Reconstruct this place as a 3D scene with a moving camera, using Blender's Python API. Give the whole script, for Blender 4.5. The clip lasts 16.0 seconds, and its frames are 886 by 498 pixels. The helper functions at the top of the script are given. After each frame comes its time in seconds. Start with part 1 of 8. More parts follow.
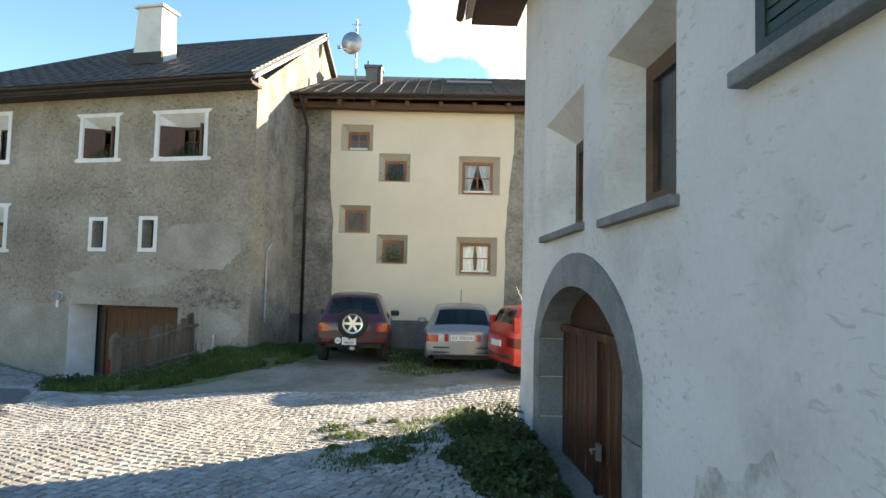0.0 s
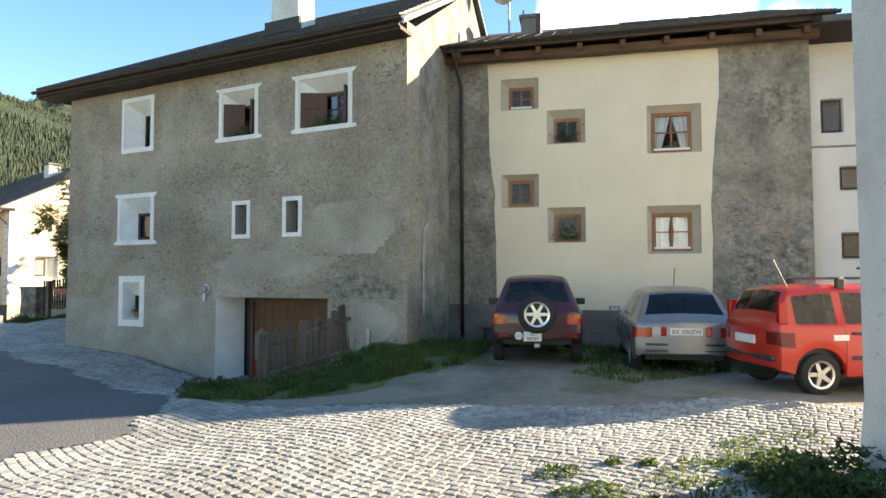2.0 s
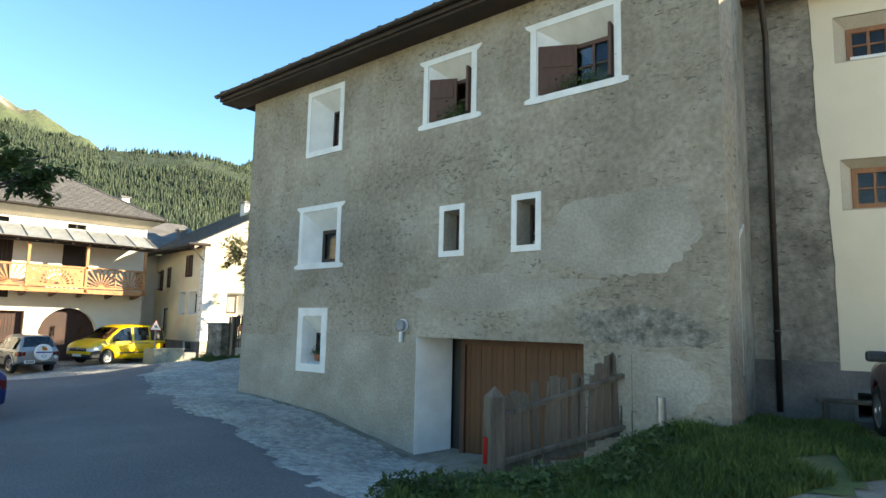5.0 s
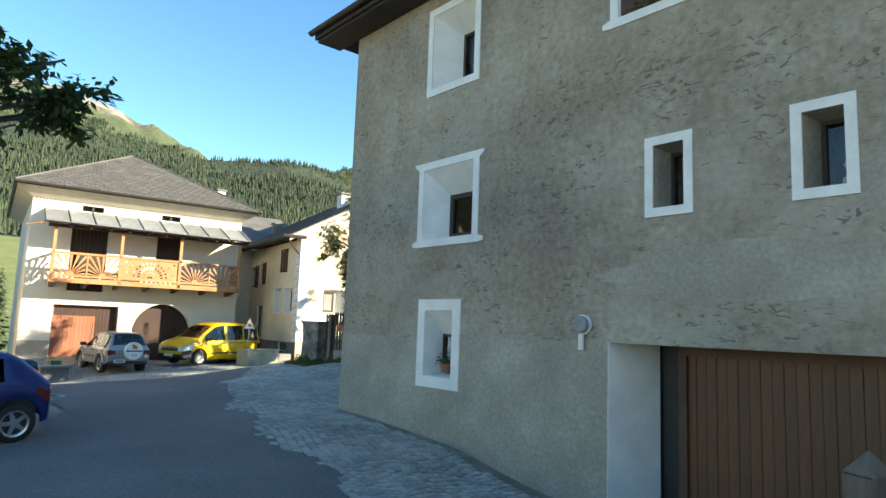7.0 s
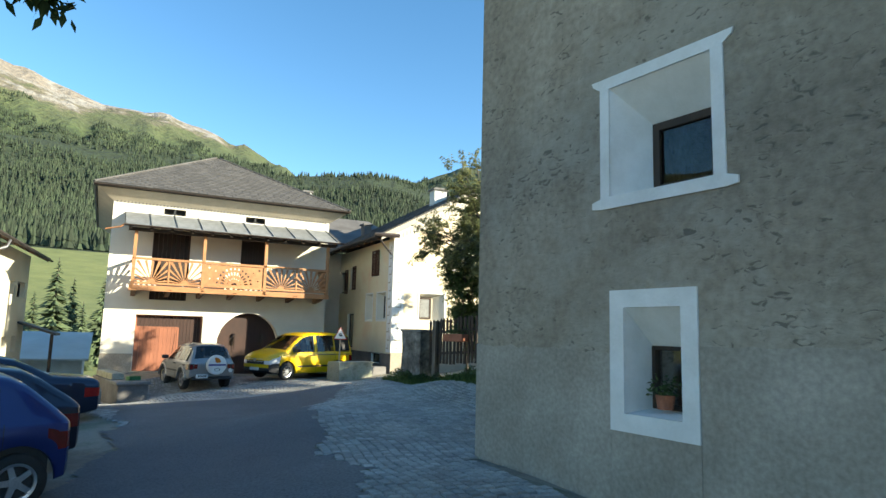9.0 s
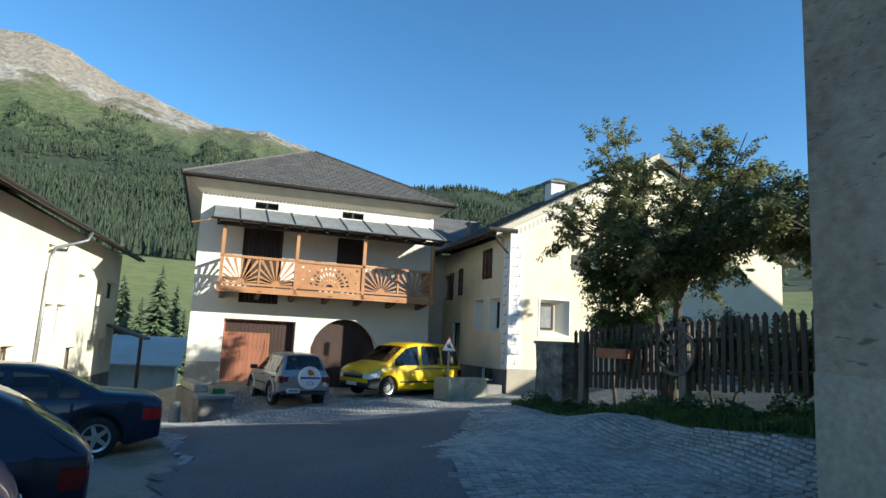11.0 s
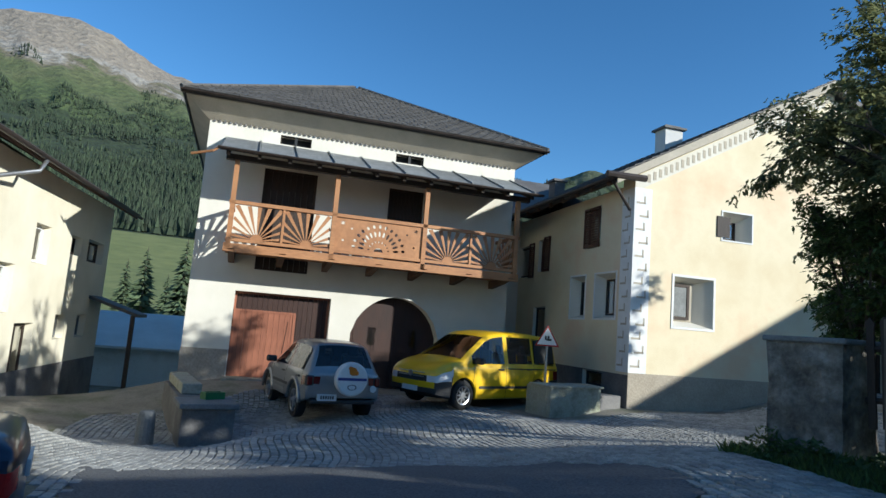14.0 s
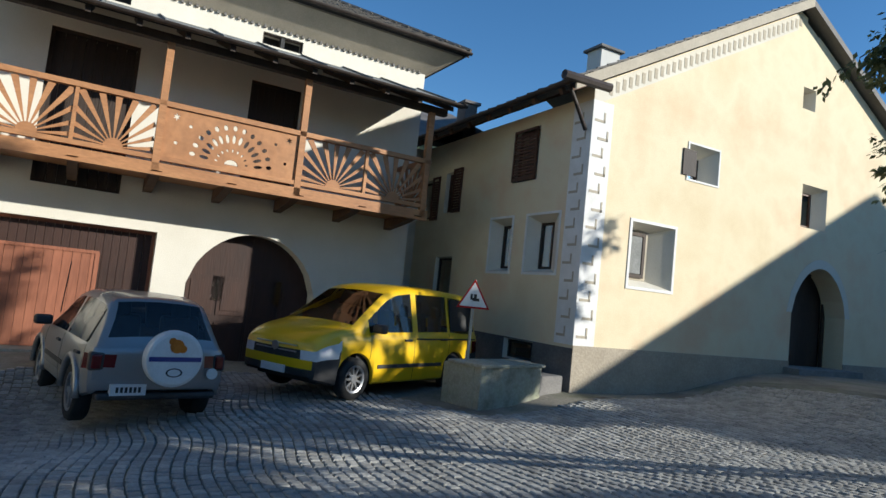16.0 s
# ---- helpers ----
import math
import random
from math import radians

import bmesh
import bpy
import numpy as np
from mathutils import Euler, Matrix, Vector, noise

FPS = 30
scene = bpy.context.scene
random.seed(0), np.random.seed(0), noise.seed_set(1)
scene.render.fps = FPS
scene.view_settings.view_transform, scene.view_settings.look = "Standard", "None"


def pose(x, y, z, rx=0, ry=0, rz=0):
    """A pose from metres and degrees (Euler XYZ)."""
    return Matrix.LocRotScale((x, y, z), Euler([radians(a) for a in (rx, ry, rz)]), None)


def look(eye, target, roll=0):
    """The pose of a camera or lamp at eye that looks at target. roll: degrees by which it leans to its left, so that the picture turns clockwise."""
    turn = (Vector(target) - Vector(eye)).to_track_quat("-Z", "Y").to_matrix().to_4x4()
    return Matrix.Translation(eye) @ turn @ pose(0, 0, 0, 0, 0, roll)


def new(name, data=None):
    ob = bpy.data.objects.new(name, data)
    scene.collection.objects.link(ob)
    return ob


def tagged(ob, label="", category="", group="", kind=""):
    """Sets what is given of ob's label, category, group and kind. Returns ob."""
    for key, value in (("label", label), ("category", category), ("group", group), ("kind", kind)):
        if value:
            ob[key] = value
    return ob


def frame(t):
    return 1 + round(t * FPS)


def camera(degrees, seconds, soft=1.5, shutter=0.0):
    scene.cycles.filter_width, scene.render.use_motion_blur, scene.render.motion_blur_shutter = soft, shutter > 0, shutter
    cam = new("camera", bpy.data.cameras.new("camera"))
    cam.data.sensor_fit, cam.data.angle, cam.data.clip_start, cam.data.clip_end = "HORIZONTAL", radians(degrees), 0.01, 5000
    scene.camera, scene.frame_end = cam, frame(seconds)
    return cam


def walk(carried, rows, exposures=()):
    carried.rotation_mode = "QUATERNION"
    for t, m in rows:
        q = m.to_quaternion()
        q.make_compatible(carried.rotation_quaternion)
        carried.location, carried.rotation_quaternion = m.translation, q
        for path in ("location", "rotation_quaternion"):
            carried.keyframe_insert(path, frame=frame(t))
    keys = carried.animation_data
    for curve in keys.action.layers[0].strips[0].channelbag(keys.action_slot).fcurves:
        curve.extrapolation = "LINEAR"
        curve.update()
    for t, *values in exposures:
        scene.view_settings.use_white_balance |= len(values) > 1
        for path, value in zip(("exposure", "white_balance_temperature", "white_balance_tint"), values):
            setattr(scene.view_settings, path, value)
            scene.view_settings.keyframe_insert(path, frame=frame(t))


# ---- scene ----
import collections

cam = camera(70.0, 16.0)
METRES, EYE, TILT, LEAN, TURN = 32.0, 1.65, 0.0, 0.0, 0.0
ROWS = [
    (0.0, 0.0, 0.0, 0.0, -0.08, 3.46, -1.31),
    (0.5, -0.0077, 0.0249, -0.0016, 3.02, 3.18, -0.92),
    (1.0, -0.0177, 0.05, -0.004, 6.07, 2.72, -0.42),
    (1.5, -0.028, 0.0712, -0.0054, 8.93, 2.75, -0.09),
    (2.0, -0.0394, 0.0938, -0.0069, 12.15, 2.64, 0.14),
    (2.5, -0.0518, 0.1148, -0.0087, 15.16, 3.39, 0.65),
    (3.0, -0.0673, 0.1376, -0.0107, 18.29, 4.47, 0.76),
    (3.5, -0.0821, 0.1572, -0.0121, 20.62, 4.35, -0.43),
    (4.0, -0.0981, 0.1787, -0.0128, 22.99, 5.76, -0.41),
    (4.5, -0.1153, 0.1998, -0.0135, 25.17, 6.61, -0.72),
    (7.0, -0.2277, 0.3104, -0.0173, 35.38, 6.99, -2.08),
    (7.5, -0.2501, 0.3289, -0.0175, 37.25, 7.21, -1.59),
    (8.0, -0.2747, 0.347, -0.0179, 39.24, 7.63, -1.8),
    (8.5, -0.2979, 0.3638, -0.0183, 41.02, 7.61, -1.58),
    (9.0, -0.3242, 0.3812, -0.0185, 42.92, 7.49, -1.49),
    (9.5, -0.3492, 0.3971, -0.0186, 44.56, 8.0, -1.31),
    (10.0, -0.3776, 0.4125, -0.019, 46.79, 8.24, -1.62),
    (12.5, -0.528, 0.4845, -0.0223, 54.22, 8.0, -4.19),
    (13.0, -0.5611, 0.5001, -0.0228, 54.48, 7.91, -4.37),
    (13.5, -0.5924, 0.515, -0.0235, 54.03, 7.73, -4.45),
    (14.0, -0.6263, 0.5309, -0.0247, 53.4, 7.24, -4.53),
    (14.5, -0.6576, 0.5473, -0.0249, 52.48, 6.24, -4.71),
    (15.0, -0.6915, 0.5658, -0.0262, 50.67, 5.2, -5.51),
    (15.5, -0.7224, 0.5865, -0.0264, 46.8, 4.5, -5.77),
    (16.0, -0.7538, 0.6126, -0.0266, 41.05, 4.34, -5.98),
]

walk(cam, [(t, pose(0, 0, EYE, TILT, LEAN, TURN) @ pose(METRES * x, METRES * y, METRES * z, 90 + pitch, roll, yaw)) for t, x, y, z, yaw, pitch, roll in ROWS],
     exposures=[(0.0, 1.96, 8850, 14), (2.0, 1.94, 8550, 12), (3.0, 1.94, 8400, 10), (4.5, 2.04, 8300, 7), (7.0, 1.80, 7800, 4), (9.0, 1.44, 7300, 2), (10.0, 1.15, 6900, 2), (12.5, 0.52, 5800, 4), (14.5, 0.37, 5900, 5), (16.0, 0.36, 6250, 7)])

# ---- light ----
SUN = Vector((1.90, 1.0, 0.71)).normalized()
sun_el = math.asin(SUN.z)
sun_az = math.atan2(SUN.x, SUN.y)
world = bpy.data.worlds.new("sky")
scene.world = world
world.use_nodes = True
wn, wl = world.node_tree.nodes, world.node_tree.links
sky = wn.new("ShaderNodeTexSky")
sky.sky_type = 'NISHITA'
sky.sun_disc = False
sky.sun_elevation = sun_el
sky.sun_rotation = sun_az
sky.altitude = 1700
sky.air_density = 1.0
sky.dust_density = 0.15
sky.ozone_density = 2.0
hue = wn.new("ShaderNodeHueSaturation")
hue.inputs["Saturation"].default_value = 1.22
hue.inputs["Value"].default_value = 1.15
wl.new(sky.outputs[0], hue.inputs["Color"])
# a bank of fair-weather cloud low in the north
wtc = wn.new("ShaderNodeTexCoord")
wdot = wn.new("ShaderNodeVectorMath")
wdot.operation = 'DOT_PRODUCT'
wdot.inputs[1].default_value = Vector((0.17, 0.90, 0.41)).normalized()
wl.new(wtc.outputs["Generated"], wdot.inputs[0])
wband = wn.new("ShaderNodeMapRange")
wband.inputs["From Min"].default_value = 0.955
wband.inputs["From Max"].default_value = 0.999
wl.new(wdot.outputs["Value"], wband.inputs[0])
wnoise = wn.new("ShaderNodeTexNoise")
wnoise.inputs["Scale"].default_value = 7.0
wnoise.inputs["Detail"].default_value = 7
wl.new(wtc.outputs["Generated"], wnoise.inputs["Vector"])
wsum = wn.new("ShaderNodeMath")
wsum.operation = 'MULTIPLY_ADD'
wsum.inputs[1].default_value = 0.45
wl.new(wband.outputs[0], wsum.inputs[0])
wl.new(wnoise.outputs[0], wsum.inputs[2])
wcut = wn.new("ShaderNodeMapRange")
wcut.inputs["From Min"].default_value = 0.74
wcut.inputs["From Max"].default_value = 0.90
wl.new(wsum.outputs[0], wcut.inputs[0])
wmix = wn.new("ShaderNodeMix")
wmix.data_type = 'RGBA'
wl.new(wcut.outputs[0], wmix.inputs["Factor"])
wl.new(hue.outputs[0], wmix.inputs["A"])
wmix.inputs["B"].default_value = (6.5, 6.6, 6.8, 1)
wl.new(wmix.outputs["Result"], wn["Background"].inputs[0])
wn["Background"].inputs[1].default_value = 0.115
sun_data = bpy.data.lights.new("sun", 'SUN')
sun_data.energy = 5.0
sun_data.angle = radians(0.6)
sun_data.color = (1.0, 0.94, 0.84)
sun_ob = new("sun", sun_data)
sun_ob.matrix_world = look((0, 0, 60), Vector((0, 0, 60)) - SUN)


# ---- materials ----
def mat(name, cols, scale=1.0, rough=0.85, bump=0.15, bscale=40.0, metal=0.0, fine=0.35, rand=0.0, spec=0.5, dist=0.02, stretch=(1, 1, 1), coat=0.0):
    """Two scales of variation between the given colours, with fine relief."""
    m = bpy.data.materials.new(name)
    m.use_nodes = True
    n, l = m.node_tree.nodes, m.node_tree.links
    p = n["Principled BSDF"]
    p.inputs["Roughness"].default_value = rough
    p.inputs["Metallic"].default_value = metal
    p.inputs["Specular IOR Level"].default_value = spec
    p.inputs["Coat Weight"].default_value = coat
    tc = n.new("ShaderNodeTexCoord")
    mp = n.new("ShaderNodeMapping")
    mp.inputs["Scale"].default_value = stretch
    l.new(tc.outputs["Object"], mp.inputs[0])
    big = n.new("ShaderNodeTexNoise")
    big.inputs["Scale"].default_value = scale
    big.inputs["Detail"].default_value = 8
    big.inputs["Roughness"].default_value = 0.62
    l.new(mp.outputs[0], big.inputs["Vector"])
    ramp = n.new("ShaderNodeValToRGB")
    els = ramp.color_ramp.elements
    k = len(cols)
    for i, c in enumerate(cols):
        pos = 0.34 + 0.32 * i / max(1, k - 1)
        e = els[i] if i < 2 else els.new(pos)
        e.position = pos
        e.color = (*c, 1)
    if k == 1:
        els[1].color = (*cols[0], 1)
    l.new(big.outputs[0], ramp.inputs[0])
    small = n.new("ShaderNodeTexNoise")
    small.inputs["Scale"].default_value = bscale
    small.inputs["Detail"].default_value = 5
    l.new(mp.outputs[0], small.inputs["Vector"])
    mix = n.new("ShaderNodeMix")
    mix.data_type = 'RGBA'
    mix.blend_type = 'OVERLAY'
    mix.inputs["Factor"].default_value = fine
    l.new(ramp.outputs[0], mix.inputs["A"])
    l.new(small.outputs[0], mix.inputs["B"])
    out = mix.outputs["Result"]
    if rand:
        oi = n.new("ShaderNodeObjectInfo")
        isl = n.new("ShaderNodeNewGeometry")
        add = n.new("ShaderNodeMath")
        add.operation = 'ADD'
        l.new(oi.outputs["Random"], add.inputs[0])
        l.new(isl.outputs["Random Per Island"], add.inputs[1])
        fr = n.new("ShaderNodeMath")
        fr.operation = 'FRACT'
        l.new(add.outputs[0], fr.inputs[0])
        mr = n.new("ShaderNodeMapRange")
        mr.inputs["To Min"].default_value = 1 - rand
        mr.inputs["To Max"].default_value = 1 + rand
        l.new(fr.outputs[0], mr.inputs[0])
        hs = n.new("ShaderNodeHueSaturation")
        l.new(mr.outputs[0], hs.inputs["Value"])
        l.new(out, hs.inputs["Color"])
        out = hs.outputs[0]
    l.new(out, p.inputs["Base Color"])
    if bump:
        b = n.new("ShaderNodeBump")
        b.inputs["Strength"].default_value = bump
        b.inputs["Distance"].default_value = dist
        l.new(small.outputs[0], b.inputs["Height"])
        l.new(b.outputs[0], p.inputs["Normal"])
    return m


def glass_mat(name, tint=(0.9, 0.95, 0.95), ior=1.45):
    m = bpy.data.materials.new(name)
    m.use_nodes = True
    p = m.node_tree.nodes["Principled BSDF"]
    p.inputs["Base Color"].default_value = (*tint, 1)
    p.inputs["Transmission Weight"].default_value = 1.0
    p.inputs["Roughness"].default_value = 0.01
    p.inputs["IOR"].default_value = ior
    return m


def paint(name, c, metal=0.0, rough=0.35):
    m = mat(name, [tuple(v * 0.93 for v in c), c], 3.0, rough, 0.0, 60, metal, 0.06, coat=0.6)
    m.node_tree.nodes["Principled BSDF"].inputs["Coat Roughness"].default_value = 0.06
    return m


M_GREY = mat("grey_render", [(0.225, 0.186, 0.142), (0.292, 0.247, 0.190), (0.385, 0.335, 0.268)], 0.55, 0.95, 0.75, 11, fine=0.5, dist=0.03)
M_GREY2 = mat("rough_grey_render", [(0.14, 0.125, 0.105), (0.24, 0.22, 0.185), (0.33, 0.30, 0.25)], 1.2, 0.95, 0.8, 9, fine=0.55, dist=0.04)
def patched(m, pale, dark, seed, rough=0.4):
    """Adds pale repair patches with ragged edges and clusters of dark pits to a render."""
    n, l = m.node_tree.nodes, m.node_tree.links
    p = n["Principled BSDF"]
    src = p.inputs["Base Color"].links[0].from_socket
    tc = n.new("ShaderNodeTexCoord")
    def layer(src, scale, lo, hi, col, detail, fac):
        t = n.new("ShaderNodeTexNoise")
        t.noise_dimensions = '4D'
        t.inputs["W"].default_value = seed
        t.inputs["Scale"].default_value = scale
        t.inputs["Detail"].default_value = detail
        t.inputs["Roughness"].default_value = 0.7
        l.new(tc.outputs["Object"], t.inputs["Vector"])
        r = n.new("ShaderNodeMapRange")
        r.inputs["From Min"].default_value = lo
        r.inputs["From Max"].default_value = hi
        r.inputs["To Max"].default_value = fac
        l.new(t.outputs[0], r.inputs[0])
        x = n.new("ShaderNodeMix")
        x.data_type = 'RGBA'
        l.new(r.outputs[0], x.inputs["Factor"])
        l.new(src, x.inputs["A"])
        x.inputs["B"].default_value = (*col, 1)
        return x.outputs["Result"], r.outputs[0]
    out, _ = layer(src, 0.32, 0.52, 0.60, pale, 9, 0.6)
    seed += 3.7
    out, _ = layer(out, 3.2, 0.60, 0.72, dark, 10, 0.75)
    seed += 1.9
    out, _ = layer(out, 16.0, 0.66, 0.74, dark, 4, 0.8)
    # chips and trowel marks lying along the wall, thicker in some places
    mp = n.new("ShaderNodeMapping")
    mp.inputs["Scale"].default_value = (0.55, 0.55, 1.25)
    l.new(tc.outputs["Object"], mp.inputs[0])
    chip = n.new("ShaderNodeTexNoise")
    chip.inputs["Scale"].default_value = 13.0
    chip.inputs["Detail"].default_value = 3
    chip.inputs["Distortion"].default_value = 1.2
    l.new(mp.outputs[0], chip.inputs["Vector"])
    where = n.new("ShaderNodeTexNoise")
    where.inputs["Scale"].default_value = 0.9
    where.inputs["Detail"].default_value = 4
    l.new(tc.outputs["Object"], where.inputs["Vector"])
    both = n.new("ShaderNodeMath")
    both.operation = 'MULTIPLY_ADD'
    both.inputs[1].default_value = 0.45
    l.new(where.outputs[0], both.inputs[0])
    l.new(chip.outputs[0], both.inputs[2])
    cut = n.new("ShaderNodeMapRange")
    cut.inputs["From Min"].default_value = 0.84
    cut.inputs["From Max"].default_value = 0.93
    cut.inputs["To Max"].default_value = 0.75
    l.new(both.outputs[0], cut.inputs[0])
    cx = n.new("ShaderNodeMix")
    cx.data_type = 'RGBA'
    l.new(cut.outputs[0], cx.inputs["Factor"])
    l.new(out, cx.inputs["A"])
    cx.inputs["B"].default_value = (*dark, 1)
    out = cx.outputs["Result"]
    dent = n.new("ShaderNodeBump")
    dent.invert = True
    dent.inputs["Distance"].default_value = 0.03
    dent.inputs["Strength"].default_value = rough
    l.new(both.outputs[0], dent.inputs["Height"])
    l.new(p.inputs["Normal"].links[0].from_socket, dent.inputs["Normal"])
    l.new(dent.outputs[0], p.inputs["Normal"])
    l.new(out, p.inputs["Base Color"])


patched(M_GREY, (0.385, 0.352, 0.295), (0.10, 0.088, 0.07), 1.0)
patched(M_GREY2, (0.34, 0.31, 0.26), (0.09, 0.08, 0.065), 7.0)
M_PLINTH = mat("smooth_grey_plinth", [(0.265, 0.232, 0.19), (0.325, 0.288, 0.238), (0.40, 0.36, 0.305)], 0.8, 0.94, 0.45, 22, fine=0.4)
M_SANDPLINTH = mat("sand_grey_plinth", [(0.34, 0.29, 0.22), (0.44, 0.38, 0.30)], 0.8, 0.94, 0.4, 25, fine=0.3)
M_PILLAR = mat("mottled_pillar_render", [(0.07, 0.065, 0.055), (0.17, 0.155, 0.13), (0.30, 0.28, 0.245)], 2.6, 0.95, 1.0, 12, fine=0.6, dist=0.05)
M_RUBBLE = mat("bared_rubble", [(0.10, 0.088, 0.07), (0.22, 0.20, 0.165), (0.34, 0.31, 0.27)], 4.5, 0.95, 1.0, 14, fine=0.6, dist=0.05)
M_FLAKE = mat("weathered_lime", [(0.38, 0.35, 0.31), (0.58, 0.56, 0.52), (0.70, 0.68, 0.65)], 3.0, 0.95, 0.7, 18, fine=0.4, dist=0.03)
M_DPLINTH = mat("dark_grey_plinth", [(0.11, 0.105, 0.10), (0.2, 0.19, 0.18)], 1.1, 0.93, 0.4, 25)
M_CREAM = mat("cream_plaster", [(0.66, 0.58, 0.45), (0.72, 0.64, 0.50)], 0.7, 0.92, 0.18, 45, fine=0.12)
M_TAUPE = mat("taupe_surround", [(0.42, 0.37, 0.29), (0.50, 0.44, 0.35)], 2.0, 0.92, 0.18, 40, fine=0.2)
M_WHITE = mat("white_lime_plaster", [(0.52, 0.50, 0.46), (0.66, 0.645, 0.61), (0.71, 0.70, 0.67)], 0.6, 0.93, 0.3, 24, fine=0.15)
patched(M_WHITE, (0.71, 0.70, 0.67), (0.50, 0.475, 0.43), 11.0, 0.12)
M_TRIM = mat("white_painted_surround", [(0.70, 0.69, 0.66), (0.82, 0.81, 0.79)], 2.5, 0.9, 0.2, 35, fine=0.12)
M_CWALL = mat("pale_house_plaster", [(0.64, 0.60, 0.51), (0.74, 0.70, 0.61)], 0.6, 0.92, 0.2, 40, fine=0.14)
M_DWALL = mat("yellow_lime_plaster", [(0.70, 0.58, 0.38), (0.76, 0.66, 0.46), (0.74, 0.55, 0.36)], 0.5, 0.92, 0.2, 35, fine=0.16)
M_EWALL = mat("cream_house_plaster", [(0.62, 0.56, 0.42), (0.74, 0.68, 0.54)], 0.5, 0.92, 0.2, 35, fine=0.16)
M_SLATE = mat("dark_slate", [(0.05, 0.048, 0.046), (0.085, 0.08, 0.076)], 1.5, 0.55, 0.3, 35, rand=0.22)
M_ROOFBASE = mat("roof_deck", [(0.04, 0.038, 0.036), (0.06, 0.056, 0.052)], 1.5, 0.8, 0.3, 35)
M_BROWNROOF = mat("brown_grey_shingle", [(0.085, 0.078, 0.07), (0.13, 0.12, 0.11)], 1.2, 0.7, 0.3, 30, rand=0.2)
M_DARKWOOD = mat("dark_stained_wood", [(0.022, 0.014, 0.010), (0.05, 0.03, 0.02)], 2.0, 0.7, 0.4, 30, stretch=(1, 1, 0.15))
M_EAVEWOOD = mat("weathered_beam_wood", [(0.07, 0.035, 0.02), (0.16, 0.085, 0.045)], 2.0, 0.8, 0.4, 30, stretch=(0.2, 1, 1))
M_WOOD = mat("brown_window_wood", [(0.20, 0.075, 0.028), (0.31, 0.13, 0.05)], 3.0, 0.55, 0.25, 30, stretch=(1, 1, 0.2))
M_SHUT = mat("chestnut_shutter_wood", [(0.065, 0.026, 0.015), (0.11, 0.045, 0.025)], 3.0, 0.6, 0.25, 30, stretch=(1, 1, 0.2))
M_GARAGE = mat("orange_brown_boards", [(0.075, 0.024, 0.007), (0.15, 0.052, 0.014)], 2.5, 0.5, 0.25, 25, rand=0.15, stretch=(1, 1, 0.12))
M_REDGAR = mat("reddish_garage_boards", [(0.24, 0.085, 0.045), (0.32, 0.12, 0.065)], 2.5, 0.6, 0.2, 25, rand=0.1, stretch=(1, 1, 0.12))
M_BALC = mat("light_larch_wood", [(0.32, 0.14, 0.055), (0.46, 0.22, 0.09)], 2.0, 0.6, 0.25, 25, stretch=(0.3, 0.3, 1))
M_OLDDOOR = mat("old_varnished_door", [(0.008, 0.004, 0.003), (0.05, 0.014, 0.006), (0.26, 0.085, 0.022)], 3.2, 0.45, 0.5, 30, fine=0.55, stretch=(2.2, 2.2, 0.14))
M_FENCE = mat("weathered_grey_boards", [(0.07, 0.055, 0.04), (0.17, 0.14, 0.11)], 4.0, 0.9, 0.6, 25, rand=0.3, stretch=(1, 1, 0.2))
M_STONE = mat("grey_stone", [(0.15, 0.155, 0.15), (0.24, 0.245, 0.24)], 2.0, 0.85, 0.3, 30, rand=0.12)
M_CONC = mat("mossy_concrete", [(0.22, 0.22, 0.16), (0.36, 0.35, 0.28), (0.30, 0.31, 0.22)], 2.2, 0.9, 0.4, 25)
M_COBBLE = mat("grey_setts", [(0.255, 0.25, 0.232), (0.395, 0.386, 0.356)], 1.2, 0.8, 0.5, 32, rand=0.22)
M_JOINT = mat("earth_joints", [(0.11, 0.10, 0.075), (0.19, 0.18, 0.14), (0.11, 0.12, 0.06)], 1.2, 0.95, 0.5, 30)
M_GROUND = mat("packed_gravel", [(0.15, 0.13, 0.10), (0.26, 0.235, 0.19), (0.12, 0.13, 0.07)], 0.5, 0.95, 0.6, 18)
M_ASPH = mat("worn_asphalt", [(0.11, 0.112, 0.115), (0.132, 0.133, 0.134), (0.165, 0.164, 0.162)], 0.35, 0.9, 1.0, 34, fine=0.8)
M_GRASS = mat("grass_blades", [(0.06, 0.10, 0.025), (0.13, 0.19, 0.05)], 1.5, 0.7, 0.0, 20, rand=0.35)
M_TURF = mat("turf", [(0.06, 0.09, 0.025), (0.10, 0.13, 0.04), (0.13, 0.12, 0.06)], 1.5, 0.95, 0.5, 20)
M_LEAF = mat("tree_leaves", [(0.05, 0.085, 0.025), (0.11, 0.155, 0.05)], 0.8, 0.6, 0.0, 20, rand=0.4)
M_LEAF2 = mat("silvery_leaves", [(0.14, 0.16, 0.065), (0.28, 0.285, 0.14)], 0.8, 0.55, 0.0, 20, rand=0.4)
M_BARK = mat("bark", [(0.05, 0.042, 0.034), (0.12, 0.10, 0.08)], 4.0, 0.95, 0.8, 20)
M_METAL = mat("grey_metal", [(0.30, 0.30, 0.30), (0.42, 0.42, 0.42)], 4.0, 0.4, 0.05, 30, metal=0.8)
M_DMETAL = mat("dark_brown_metal", [(0.03, 0.022, 0.018), (0.055, 0.04, 0.034)], 4.0, 0.5, 0.05, 30, metal=0.3)
